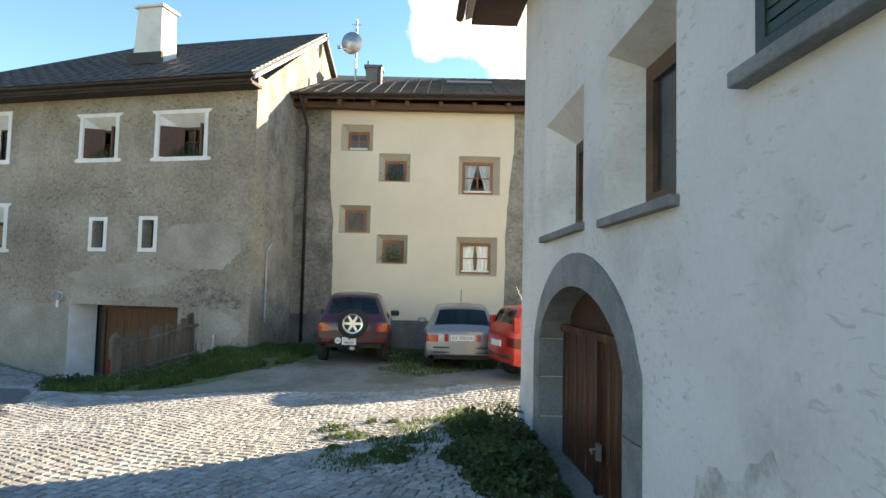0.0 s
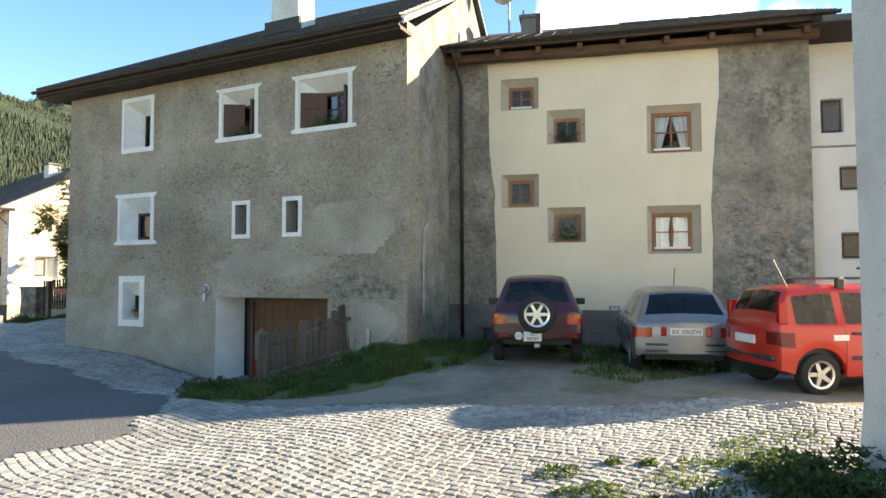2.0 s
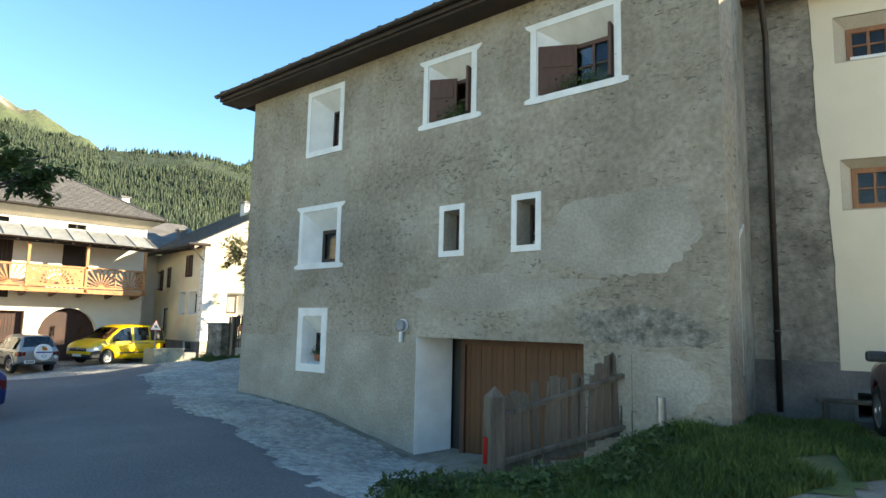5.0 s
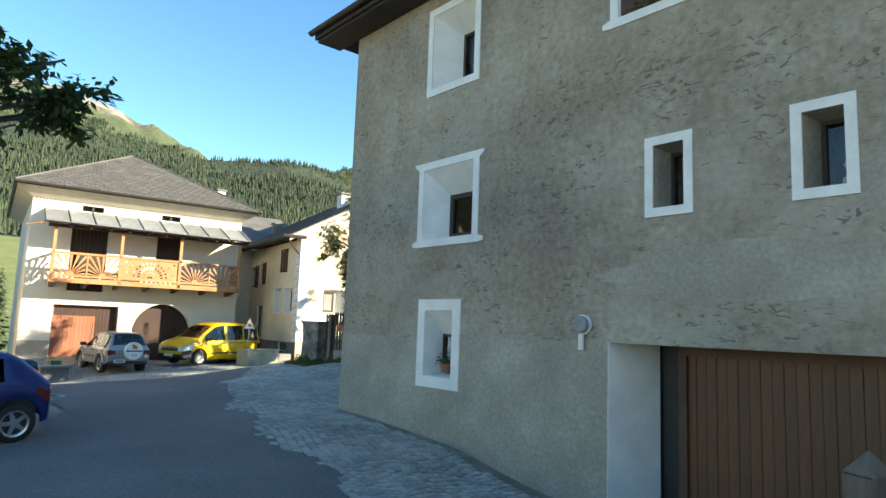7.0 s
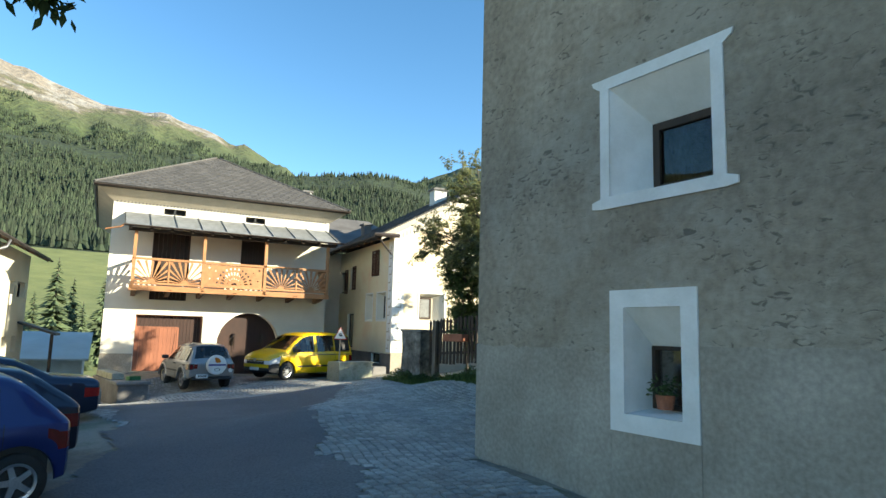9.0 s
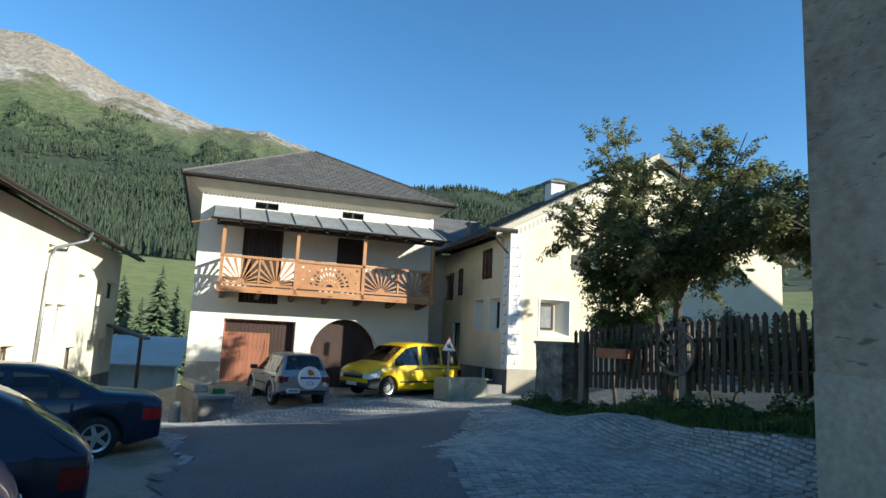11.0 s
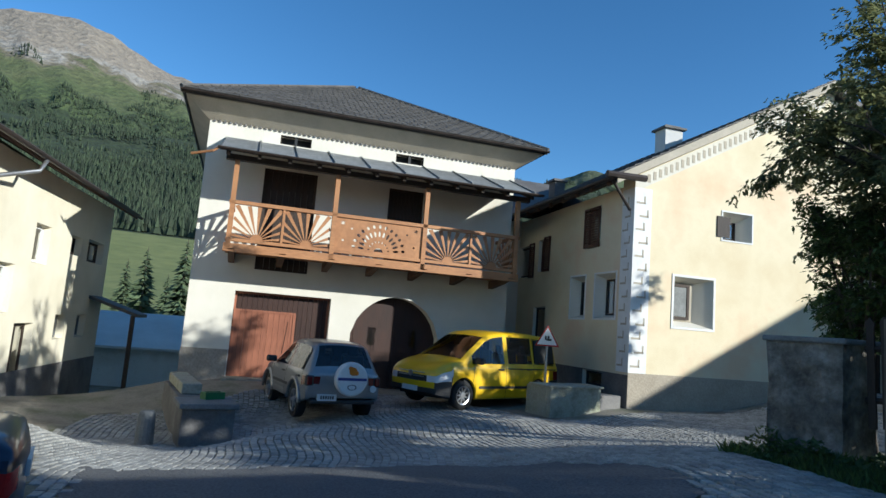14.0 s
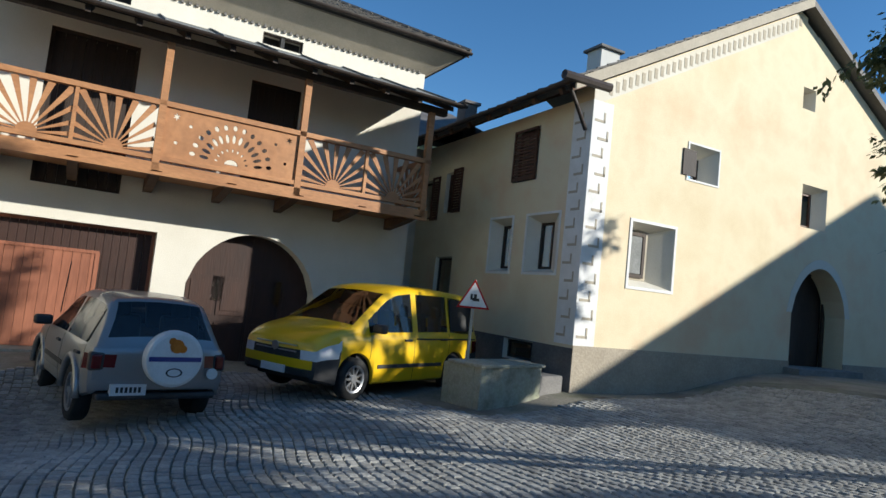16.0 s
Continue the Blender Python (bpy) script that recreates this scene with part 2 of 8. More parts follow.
M_BLACK = mat("black_rubber", [(0.012, 0.012, 0.012), (0.022, 0.022, 0.022)], 8.0, 0.8, 0.2, 60)
M_PLASTIC = mat("dark_plastic", [(0.025, 0.025, 0.027), (0.04, 0.04, 0.042)], 8.0, 0.55, 0.1, 80)
M_CHROME = mat("alloy", [(0.55, 0.55, 0.56), (0.65, 0.65, 0.66)], 6.0, 0.28, 0.02, 60, metal=0.9)
M_TAIL = mat("dark_red_lens", [(0.10, 0.006, 0.006), (0.15, 0.008, 0.008)], 8.0, 0.15, 0.0, 60)
# brown-red boards, colour deepened to carry the shade they stand in
M_SHADERED = mat("shaded_brown_red_boards", [(0.028, 0.012, 0.008), (0.05, 0.019, 0.011)], 2.5, 0.6, 0.2, 25, rand=0.1, stretch=(1, 1, 0.12))
M_GREEN = mat("green_paint", [(0.012, 0.11, 0.03), (0.02, 0.16, 0.045)], 4.0, 0.5, 0.1, 40)
M_RED = mat("red_lens", [(0.35, 0.01, 0.01), (0.42, 0.02, 0.015)], 8.0, 0.15, 0.0, 60)
M_AMBER = mat("amber_lens", [(0.55, 0.16, 0.02), (0.6, 0.2, 0.03)], 8.0, 0.15, 0.0, 60)
M_CLEAR = mat("clear_lens", [(0.6, 0.62, 0.64), (0.7, 0.72, 0.74)], 8.0, 0.1, 0.0, 60)
M_PLATE = mat("white_plate", [(0.68, 0.68, 0.66), (0.74, 0.74, 0.72)], 8.0, 0.4, 0.0, 60)
M_INK = mat("black_ink", [(0.015, 0.015, 0.015), (0.02, 0.02, 0.02)], 8.0, 0.6, 0.0, 60)
M_CLOTH = mat("white_curtain", [(0.62, 0.62, 0.62), (0.75, 0.75, 0.74)], 6.0, 0.9, 0.2, 40)
M_GREENSH = mat("dark_green_shutter", [(0.012, 0.032, 0.02), (0.02, 0.05, 0.03)], 3.0, 0.5, 0.2, 30)
M_BLUEGREY = mat("pale_grey_render", [(0.56, 0.55, 0.52), (0.66, 0.65, 0.62)], 0.8, 0.9, 0.2, 40, fine=0.12)
def hill_mat():
    """Meadow, forest floor, alp and rock by height above the valley, with ragged borders."""
    m = bpy.data.materials.new("mountainside")
    m.use_nodes = True
    n, l = m.node_tree.nodes, m.node_tree.links
    p = n["Principled BSDF"]
    p.inputs["Roughness"].default_value = 0.95
    g = n.new("ShaderNodeNewGeometry")
    sep = n.new("ShaderNodeSeparateXYZ")
    l.new(g.outputs["Position"], sep.inputs[0])
    t = n.new("ShaderNodeTexNoise")
    t.inputs["Scale"].default_value = 0.004
    t.inputs["Detail"].default_value = 10
    t.inputs["Roughness"].default_value = 0.65
    l.new(g.outputs["Position"], t.inputs["Vector"])
    k = n.new("ShaderNodeMath")
    k.operation = 'MULTIPLY_ADD'
    k.inputs[1].default_value = 0.52
    l.new(t.outputs[0], k.inputs[0])
    z = n.new("ShaderNodeMapRange")
    z.inputs["From Max"].default_value = 1540
    l.new(sep.outputs["Z"], z.inputs[0])
    l.new(z.outputs[0], k.inputs[2])
    low = n.new("ShaderNodeValToRGB")
    e = low.color_ramp.elements
    e[0].position, e[0].color = 0.0, (0.026, 0.042, 0.016, 1)
    e[1].position, e[1].color = 0.66, (0.03, 0.046, 0.018, 1)
    for pos, c in ((0.71, (0.062, 0.088, 0.03)), (0.88, (0.085, 0.096, 0.042)), (0.93, (0.14, 0.12, 0.085)), (0.97, (0.26, 0.245, 0.22)), (1.0, (0.21, 0.18, 0.145))):
        x = e.new(pos)
        x.color = (*c, 1)
    l.new(k.outputs[0], low.inputs[0])
    d = n.new("ShaderNodeTexNoise")
    d.inputs["Scale"].default_value = 0.03
    d.inputs["Detail"].default_value = 9
    l.new(g.outputs["Position"], d.inputs["Vector"])
    o = n.new("ShaderNodeMix")
    o.data_type, o.blend_type = 'RGBA', 'OVERLAY'
    o.inputs["Factor"].default_value = 0.6
    l.new(low.outputs[0], o.inputs["A"])
    l.new(d.outputs[0], o.inputs["B"])
    l.new(o.outputs["Result"], p.inputs["Base Color"])
    b = n.new("ShaderNodeBump")
    b.inputs["Distance"].default_value = 25.0
    b.inputs["Strength"].default_value = 0.8
    l.new(d.outputs[0], b.inputs["Height"])
    l.new(b.outputs[0], p.inputs["Normal"])
    return m


M_HILL = hill_mat()
M_MEADOW = mat("sunlit_meadow", [(0.12, 0.145, 0.042), (0.19, 0.205, 0.065)], 0.1, 0.95, 0.5, 2.0, dist=0.3)
M_FOREST = mat("conifer_needles", [(0.016, 0.028, 0.013), (0.036, 0.052, 0.023)], 0.012, 0.85, 0.0, 1.0, rand=0.45)
M_SPRUCE = mat("spruce_needles", [(0.045, 0.07, 0.03), (0.09, 0.12, 0.055)], 0.6, 0.8, 0.0, 4.0, rand=0.4)
def let_light_through(m, share):
    """Thin leaves: part of the light goes through."""
    n, l = m.node_tree.nodes, m.node_tree.links
    p = n["Principled BSDF"]
    t = n.new("ShaderNodeBsdfTranslucent")
    l.new(p.inputs["Base Color"].links[0].from_socket, t.inputs["Color"])
    x = n.new("ShaderNodeMixShader")
    x.inputs[0].default_value = share
    l.new(p.outputs[0], x.inputs[1])
    l.new(t.outputs[0], x.inputs[2])
    l.new(x.outputs[0], n["Material Output"].inputs["Surface"])


for leafy, share in ((M_LEAF, .45), (M_LEAF2, .62), (M_GRASS, .45)):
    let_light_through(leafy, share)
M_GLASS = glass_mat("window_glass")
M_CARGLASS = glass_mat("tinted_car_glass", (0.50, 0.56, 0.56), 1.5)
M_LAMPGLASS = mat("grey_lamp_glass", [(0.20, 0.22, 0.24), (0.28, 0.30, 0.32)], 6.0, 0.15, 0.0, 40)
M_TERRA = mat("terracotta", [(0.30, 0.10, 0.05), (0.38, 0.14, 0.08)], 5.0, 0.85, 0.3, 40)
M_SIGNW = mat("sign_white", [(0.68, 0.68, 0.66), (0.76, 0.76, 0.74)], 6.0, 0.4, 0.0, 40)


# ---- mesh helpers ----
def box(bm, x0, x1, y0, y1, z0, z1, m=None):
    r = bmesh.ops.create_cube(bm, size=1.0, matrix=Matrix.LocRotScale(((x0 + x1) / 2, (y0 + y1) / 2, (z0 + z1) / 2), None, (abs(x1 - x0), abs(y1 - y0), abs(z1 - z0))))
    if m is not None:
        bmesh.ops.transform(bm, matrix=m, verts=r["verts"])
    return r["verts"]


def face(bm, *pts):
    return bm.faces.new([bm.verts.new(p) for p in pts])


def slab(bm, pts, down):
    """A flat plate: the polygon pts on top, moved by the vector down below."""
    top = [bm.verts.new(p) for p in pts]
    low = [bm.verts.new(Vector(p) + Vector(down)) for p in pts]
    bm.faces.new(top)
    bm.faces.new(low[::-1])
    for i in range(len(pts)):
        j = (i + 1) % len(pts)
        bm.faces.new((top[j], top[i], low[i], low[j]))


def tube(bm, pts, r, seg=8, r2=None):
    """A round bar along the points."""
    pts = [Vector(p) for p in pts]
    rings = []
    for i, p in enumerate(pts):
        a = pts[max(0, i - 1)]
        b = pts[min(len(pts) - 1, i + 1)]
        q = (b - a).normalized().to_track_quat('Z', 'Y')
        rr = r if r2 is None else r + (r2 - r) * i / (len(pts) - 1)
        rings.append([bm.verts.new(p + q @ Vector((rr * math.cos(2 * math.pi * k / seg), rr * math.sin(2 * math.pi * k / seg), 0))) for k in range(seg)])
    for a, b in zip(rings, rings[1:]):
        for k in range(seg):
            bm.faces.new((a[k], a[(k + 1) % seg], b[(k + 1) % seg], b[k]))
    bm.faces.new(rings[0][::-1])
    bm.faces.new(rings[-1])


def disc(bm, c, axis, r, h, seg=24):
    """A short cylinder centred at c along axis."""
    a = Vector(axis).normalized() * (h / 2)
    tube(bm, [Vector(c) - a, Vector(c) + a], r, seg)


def mesh(name, bm, material, smooth=False):
    bmesh.ops.recalc_face_normals(bm, faces=bm.faces)
    me = bpy.data.meshes.new(name)
    bm.to_mesh(me)
    bm.free()
    me.materials.append(material)
    if smooth:
        for p in me.polygons:
            p.use_smooth = True
    return me


def part(name, bm, material, parent=None, label="", smooth=False, bevel=0.0):
    ob = new(name, mesh(name, bm, material, smooth))
    if parent is not None:
        ob.parent = parent
    if label:
        tagged(ob, label)
    if bevel:
        b = ob.modifiers.new("bevel", 'BEVEL')
        b.width, b.segments, b.limit_method = bevel, 2, 'ANGLE'
    return ob


def box_part(name, parent, dims, material, bevel=0.0, label="", m=None):
    bm = bmesh.new()
    box(bm, *dims)
    ob = part(name, bm, material, parent, label, bevel=bevel)
    if m is not None:
        ob.matrix_basis = m
    return ob


def piece(name, me, parent, m):
    ob = new(name, me)
    ob.parent = parent
    ob.matrix_basis = m
    return ob


def thing(name, m, label, category, group="", kind=""):
    ob = new(name)
    ob.matrix_world = m
    return tagged(ob, label, category, group, kind)


def wall_bm(u0, u1, z0, z1, th, holes=(), top=None):
    """A wall along x, face at y=0, thickness th inwards, with rectangular openings that go through it."""
    bm = bmesh.new()
    us = sorted({u0, u1, *[v for h in holes for v in h[:2]]})
    zs = sorted({z0, z1, *[v for h in holes for v in h[2:4]]})
    solid = {}
    for i in range(len(us) - 1):
        for k in range(len(zs) - 1):
            cu, cz = (us[i] + us[i + 1]) / 2, (zs[k] + zs[k + 1]) / 2
            solid[i, k] = not any(h[0] < cu < h[1] and h[2] < cz < h[3] for h in holes)
    for (i, k), s in solid.items():
        if not s:
            continue
        a, b, c, d = us[i], us[i + 1], zs[k], zs[k + 1]
        face(bm, (a, 0, c), (b, 0, c), (b, 0, d), (a, 0, d))
        face(bm, (a, th, d), (b, th, d), (b, th, c), (a, th, c))
        if not solid.get((i - 1, k)):
            face(bm, (a, 0, d), (a, th, d), (a, th, c), (a, 0, c))
        if not solid.get((i + 1, k)):
            face(bm, (b, 0, c), (b, th, c), (b, th, d), (b, 0, d))
        if not solid.get((i, k - 1)):
            face(bm, (a, 0, c), (a, th, c), (b, th, c), (b, 0, c))
        if not solid.get((i, k + 1)):
            face(bm, (a, 0, d), (b, 0, d), (b, th, d), (a, th, d))
    bmesh.ops.remove_doubles(bm, verts=bm.verts, dist=1e-4)
    return bm


def ring_bm(o, i, y0, y1, bm=None):
    """A rectangular frame: outer rect o, inner rect i (u0, u1, z0, z1), from y0 to y1."""
    bm = bm or bmesh.new()
    def corners(r, y):
        return [bm.verts.new(p) for p in ((r[0], y, r[2]), (r[1], y, r[2]), (r[1], y, r[3]), (r[0], y, r[3]))]
    A, B, C, D = corners(o, y0), corners(i, y0), corners(o, y1), corners(i, y1)
    for k in range(4):
        j = (k + 1) % 4
        bm.faces.new((A[k], A[j], B[j], B[k]))
        bm.faces.new((C[j], C[k], D[k], D[j]))
        bm.faces.new((A[j], A[k], C[k], C[j]))
        bm.faces.new((B[k], B[j], D[j], D[k]))
    return bm


def window(house, o, i, depth, surround=0.0, ears=False, m_rev=None, m_frame=None, m_sur=None, bars=(1, 1), fw=0.06, curtain=0, flower=False, m=None, grille=False, sill=None, open_leaf=False, label=""):
    """A window in an opening o of the wall, its reveal splayed to the sash i at depth."""
    m_rev, m_frame, m_sur = m_rev or M_TRIM, m_frame or M_WOOD, m_sur or M_TRIM
    bm = bmesh.new()
    def corners(r, y):
        return [bm.verts.new(p) for p in ((r[0], y, r[2]), (r[1], y, r[2]), (r[1], y, r[3]), (r[0], y, r[3]))]
    A, B = corners((o[0] + .002, o[1] - .002, o[2] + .002, o[3] - .002), -0.002), corners(i, depth)
    for k in range(4):
        j = (k + 1) % 4
        bm.faces.new((A[j], A[k], B[k], B[j]))
    # closing board from the sash to the wall's thickness
    for k in range(4):
        j = (k + 1) % 4
        p, q = B[k].co.copy(), B[j].co.copy()
        face(bm, p, q, q + Vector((0, 0.04, 0)), p + Vector((0, 0.04, 0)))
    win = part("window", bm, m_rev, house, label)
    if m is not None:
        win.matrix_basis = m
    if surround:
        s = surround
        sb = ring_bm((o[0] - s, o[1] + s, o[2] - s, o[3] + s), o, -0.018, 0.004)
        if ears:
            for z0, z1, sg in ((o[2] - s, o[2] - s + 0.13, -1), (o[3] + s - 0.13, o[3] + s, 1)):
                for x0, dx in ((o[0] - s, -0.11), (o[1] + s, 0.11)):
                    if sg < 0:
                        pts = [(x0, -0.021, z1 - 0.02), (x0, -0.021, z0), (x0 + dx, -0.021, z0 + 0.015), (x0 + dx, -0.021, z1 - 0.05)]
                    else:
                        pts = [(x0, -0.021, z0 + 0.02), (x0, -0.021, z1), (x0 + dx, -0.021, z1), (x0 + dx * 0.8, -0.021, z1 - 0.05)]
                    slab(sb, pts, (0, 0.024, 0))
        part("window_surround", sb, m_sur, win)
    f = fw
    fb = ring_bm(i, (i[0] + f, i[1] - f, i[2] + f, i[3] - f), depth - 0.02, depth + 0.05)
    nx, nz = bars
    for k in range(1, nx):
        x = i[0] + (i[1] - i[0]) * k / nx
        box(fb, x - 0.022, x + 0.022, depth - 0.012, depth + 0.035, i[2] + f, i[3] - f)
    part("window_frame", fb, m_frame, win, bevel=0.004)
    if nz > 1:
        gb = bmesh.new()
        for k in range(1, nz):
            z = i[2] + (i[3] - i[2]) * k / nz
            box(gb, i[0] + f, i[1] - f, depth - 0.006, depth + 0.025, z - 0.014, z + 0.014)
        part("glazing_bar", gb, m_frame, win)
    for k in range(nx):
        w = (i[1] - i[0] - 2 * f) / nx
        pb = bmesh.new()
        x = i[0] + f + w * k
        face(pb, (x, depth + 0.02, i[2] + f), (x + w, depth + 0.02, i[2] + f), (x + w, depth + 0.02, i[3] - f), (x, depth + 0.02, i[3] - f))
        po = part("pane", pb, M_GLASS, win)
        po.visible_shadow = False
    if curtain:
        for k in range(2):
            cb = bmesh.new()
            n = 14
            w = (i[1] - i[0]) / 2
            rows_ = []
            for a in range(n + 1):
                s = a / n
                col = []
                for b in range(5):
                    t = b / 4
                    spread = 1 - 0.55 * (t if curtain == 2 else 0.25 * math.sin(t * 3))
                    x = (i[0] + s * w * spread) if k == 0 else (i[1] - s * w * spread)
                    col.append(cb.verts.new((x, depth + 0.10 + 0.02 * math.sin(s * 22), i[3] - (i[3] - i[2]) * t)))
                rows_.append(col)
            for a in range(n):
                for b in range(4):
                    cb.faces.new((rows_[a][b], rows_[a + 1][b], rows_[a + 1][b + 1], rows_[a][b + 1]))
            part("curtain", cb, M_CLOTH, win, "white gathered curtain", smooth=True)
    if sill:
        sb = bmesh.new()
        box(sb, o[0] - sill, o[1] + sill, -0.09, 0.12, o[2] - 0.06, o[2] + 0.004)
        part("sill", sb, M_STONE, win, bevel=0.008)
    return win


def plant_bm(w, d, h, n, seed, leaf=0.035):
    rng = random.Random(seed)
    bm = bmesh.new()
    for k in range(n):
        c = Vector((rng.gauss(0, w * 0.32), rng.gauss(0, d * 0.3), abs(rng.gauss(0, h * 0.5))))
        q = Euler((rng.uniform(-1.2, 1.2), rng.uniform(-1.2, 1.2), rng.uniform(0, 6.3))).to_quaternion()
        s = leaf * rng.uniform(0.6, 1.5)
        face(bm, c + q @ Vector((-s * 0.4, 0, 0)), c + q @ Vector((0, -s, 0)), c + q @ Vector((s * 0.4, 0, 0)), c + q @ Vector((0, s, 0)))
    return bm


# ---- ground ----
SPOTS = [(0, 0, -.2), (-3.7, 6.4, -.45), (-2.5, 9, -.43), (0, 8.7, -.3), (-1.5, 11.2, -.38), (1.6, 12.5, -.18), (-2.7, 15.3, -.16), (-4.7, 16, 0),
         (-7.1, 12.6, -.5), (-9.9, 16.7, -1.17), (-8, 16, -1.0), (-11.2, 16.6, -.85), (-13, 16.9, -.55), (-15, 17.3, -.45), (-19, 20.4, -.35), (-7.3, 9.9, -.55),
         (-12, 13.2, -.6), (-24, 19.6, -.88), (-25.6, 15.6, -1.08), (-20.6, 14.2, -.97), (-18.6, 13.4, -.85), (-30, 22, -1.1), (-30.3, 27.8, -.92), (-34, 19.5, -1.75), (-32.4, 20.2, -1.6), (-30, 30.2, -.7), (-37, 23.5, -.85), (-22.5, 24.2, -.35), (-20, 24.2, .0), (-17, 24, .2),
         (-26, 36, -.1), (-44, 21, -3.0), (-32, 16.5, -.9), (-60, 30, -5), (10, 30, 0), (10, -10, 0), (-15, 0, -.4), (-40, 0, -.6)]


def ground_z(x, y):
    sw = sz = 0.0
    for a, b, h in SPOTS:
        w = 1.0 / ((x - a) ** 2 + (y - b) ** 2 + 0.8) ** 1.6
        sw += w
        sz += w * h
    return sz / sw


def sheet(name, x0, x1, y0, y1, step, material, lift=0.0, inside=None, parent=None):
    nx, ny = int((x1 - x0) / step) + 1, int((y1 - y0) / step) + 1
    verts, faces = [], []
    for j in range(ny):
        for i in range(nx):
            x, y = x0 + i * step, y0 + j * step
            verts.append((x, y, ground_z(x, y) + lift))
    for j in range(ny - 1):
        for i in range(nx - 1):
            x, y = x0 + (i + .5) * step, y0 + (j + .5) * step
            if inside is None or inside(x, y):
                k = j * nx + i
                faces.append((k, k + 1, k + nx + 1, k + nx))
    me = bpy.data.meshes.new(name)
    me.from_pydata(verts, [], faces)
    me.materials.append(material)
    for p in me.polygons:
        p.use_smooth = True
    ob = new(name, me)
    if parent:
        ob.parent = parent
    return ob


ground = tagged(sheet("ground", -64, 24, -16, 56, 0.5, M_GROUND), "packed gravel and worn paving of the village square", "ground", kind="structure")


def skyline(az):
    """Heights in degrees of the wooded ridge and the rock behind it, by the angle left of the y axis."""
    wood = np.interp(az, [-60, 0, 30, 45, 50, 57, 70, 84, 100, 130], [9, 11, 12.0, 13.0, 13.9, 13.5, 14.2, 13.5, 13, 10])
    rock = np.interp(az, [-60, 0, 30, 38.4, 41.4, 44, 46, 56, 60, 64, 68, 71.7, 74, 77, 80, 84, 86.6, 89, 92.5, 100, 130],
                     [8, 10, 12.5, 14.5, 14.9, 14.2, 13.2, 13.2, 14.9, 16.3, 17.4, 17.3, 17.6, 18.6, 19.3, 20.8, 21.3, 21.0, 20.3, 19.5, 14])
    return wood, rock


def hill_z(r, az):
    wood, rock = skyline(az)
    nz = noise.noise((math.cos(radians(az)) * r * 0.004, math.sin(radians(az)) * r * 0.004, 0.3))
    el = np.interp(r, [58, 140, 380, 2000, 2200, 3600], [-4.2, 0.8, 5.6, wood, wood - 0.6, rock])
    return r * math.tan(radians(el)) + nz * min(18, r * 0.012) + (noise.noise((az * 0.7, r * 0.003, 2.0)) * 45 * (1 if r < 3550 else .4) if r > 2400 else 0)


def build_hills():
    rs = [60, 80, 110, 150, 200, 260, 320, 385, 480, 600, 760, 920, 1100, 1300, 1500, 1750, 2000, 2150, 2300, 2450, 2600, 2750, 2900, 3050, 3200, 3350, 3500, 3600]
    azs = [-70 + i * 0.625 for i in range(337)]
    verts, faces, nr = [], [], len(rs)
    for az in azs:
        for r in rs:
            verts.append((-20 - r * math.sin(radians(az)), 15 + r * math.cos(radians(az)), hill_z(r, az)))
    for i in range(len(azs) - 1):
        for k in range(nr - 1):
            a = i * nr + k
            faces.append((a, a + 1, a + nr + 1, a + nr))
    me = bpy.data.meshes.new("hillside")
    me.from_pydata(verts, [], faces)
    for m in (M_MEADOW, M_HILL):
        me.materials.append(m)
    for p in me.polygons:
        p.use_smooth = True
        k = p.index % (nr - 1)
        r = rs[k]
        j = noise.noise((p.center.x * 0.006, p.center.y * 0.006, 5.0))
        p.material_index = 0 if r < 330 else 1
    return tagged(new("backdrop", me), "wooded mountainside with green alp and bare rock ridge", "mountain", kind="structure")


build_hills()


def build_woods():
    rng = random.Random(5)
    verts, faces = [], []
    for n in range(38000):
        az = rng.uniform(22, 104)
        r = 390 * (2080 / 390) ** (rng.random() ** 0.6) if n < 25000 else rng.uniform(2200, 3100)
        if n >= 25000 and noise.noise((az * 0.22, r * 0.004, 4.0)) < -0.45 + (r - 2200) * 0.0008:
            continue
        dens = noise.noise((az * 0.16, r * 0.007, 1.0))
        if 1700 < r < 2080 and dens < -0.25 + (r - 1700) * 0.0006:
            continue
        x, y, z = -20 - r * math.sin(radians(az)), 15 + r * math.cos(radians(az)), hill_z(r, az)
        h = rng.uniform(9, 16) * min(1.35, .8 + r / 2600)
        w = h * rng.uniform(0.17, 0.26)
        a0 = rng.uniform(0, 6)
        for z0, z1, ww in ((0.05, 0.62, 1.0), (0.38, 1.0, 0.62)):
            b = len(verts)
            for q in range(6):
                a = a0 + q * math.pi / 3
                k = ww * w * rng.uniform(0.75, 1.2)
                verts.append((x + k * math.cos(a), y + k * math.sin(a), z + h * z0))
            verts.append((x, y, z + h * z1))
            faces += [(b + q, b + (q + 1) % 6, b + 6) for q in range(6)]
    me = bpy.data.meshes.new("conifer_forest")
    me.from_pydata(verts, [], faces)
    me.materials.append(M_FOREST)
    tagged(new("conifer_forest", me), "dense dark green conifer forest on the slope", "forest", kind="stuff")


build_woods()


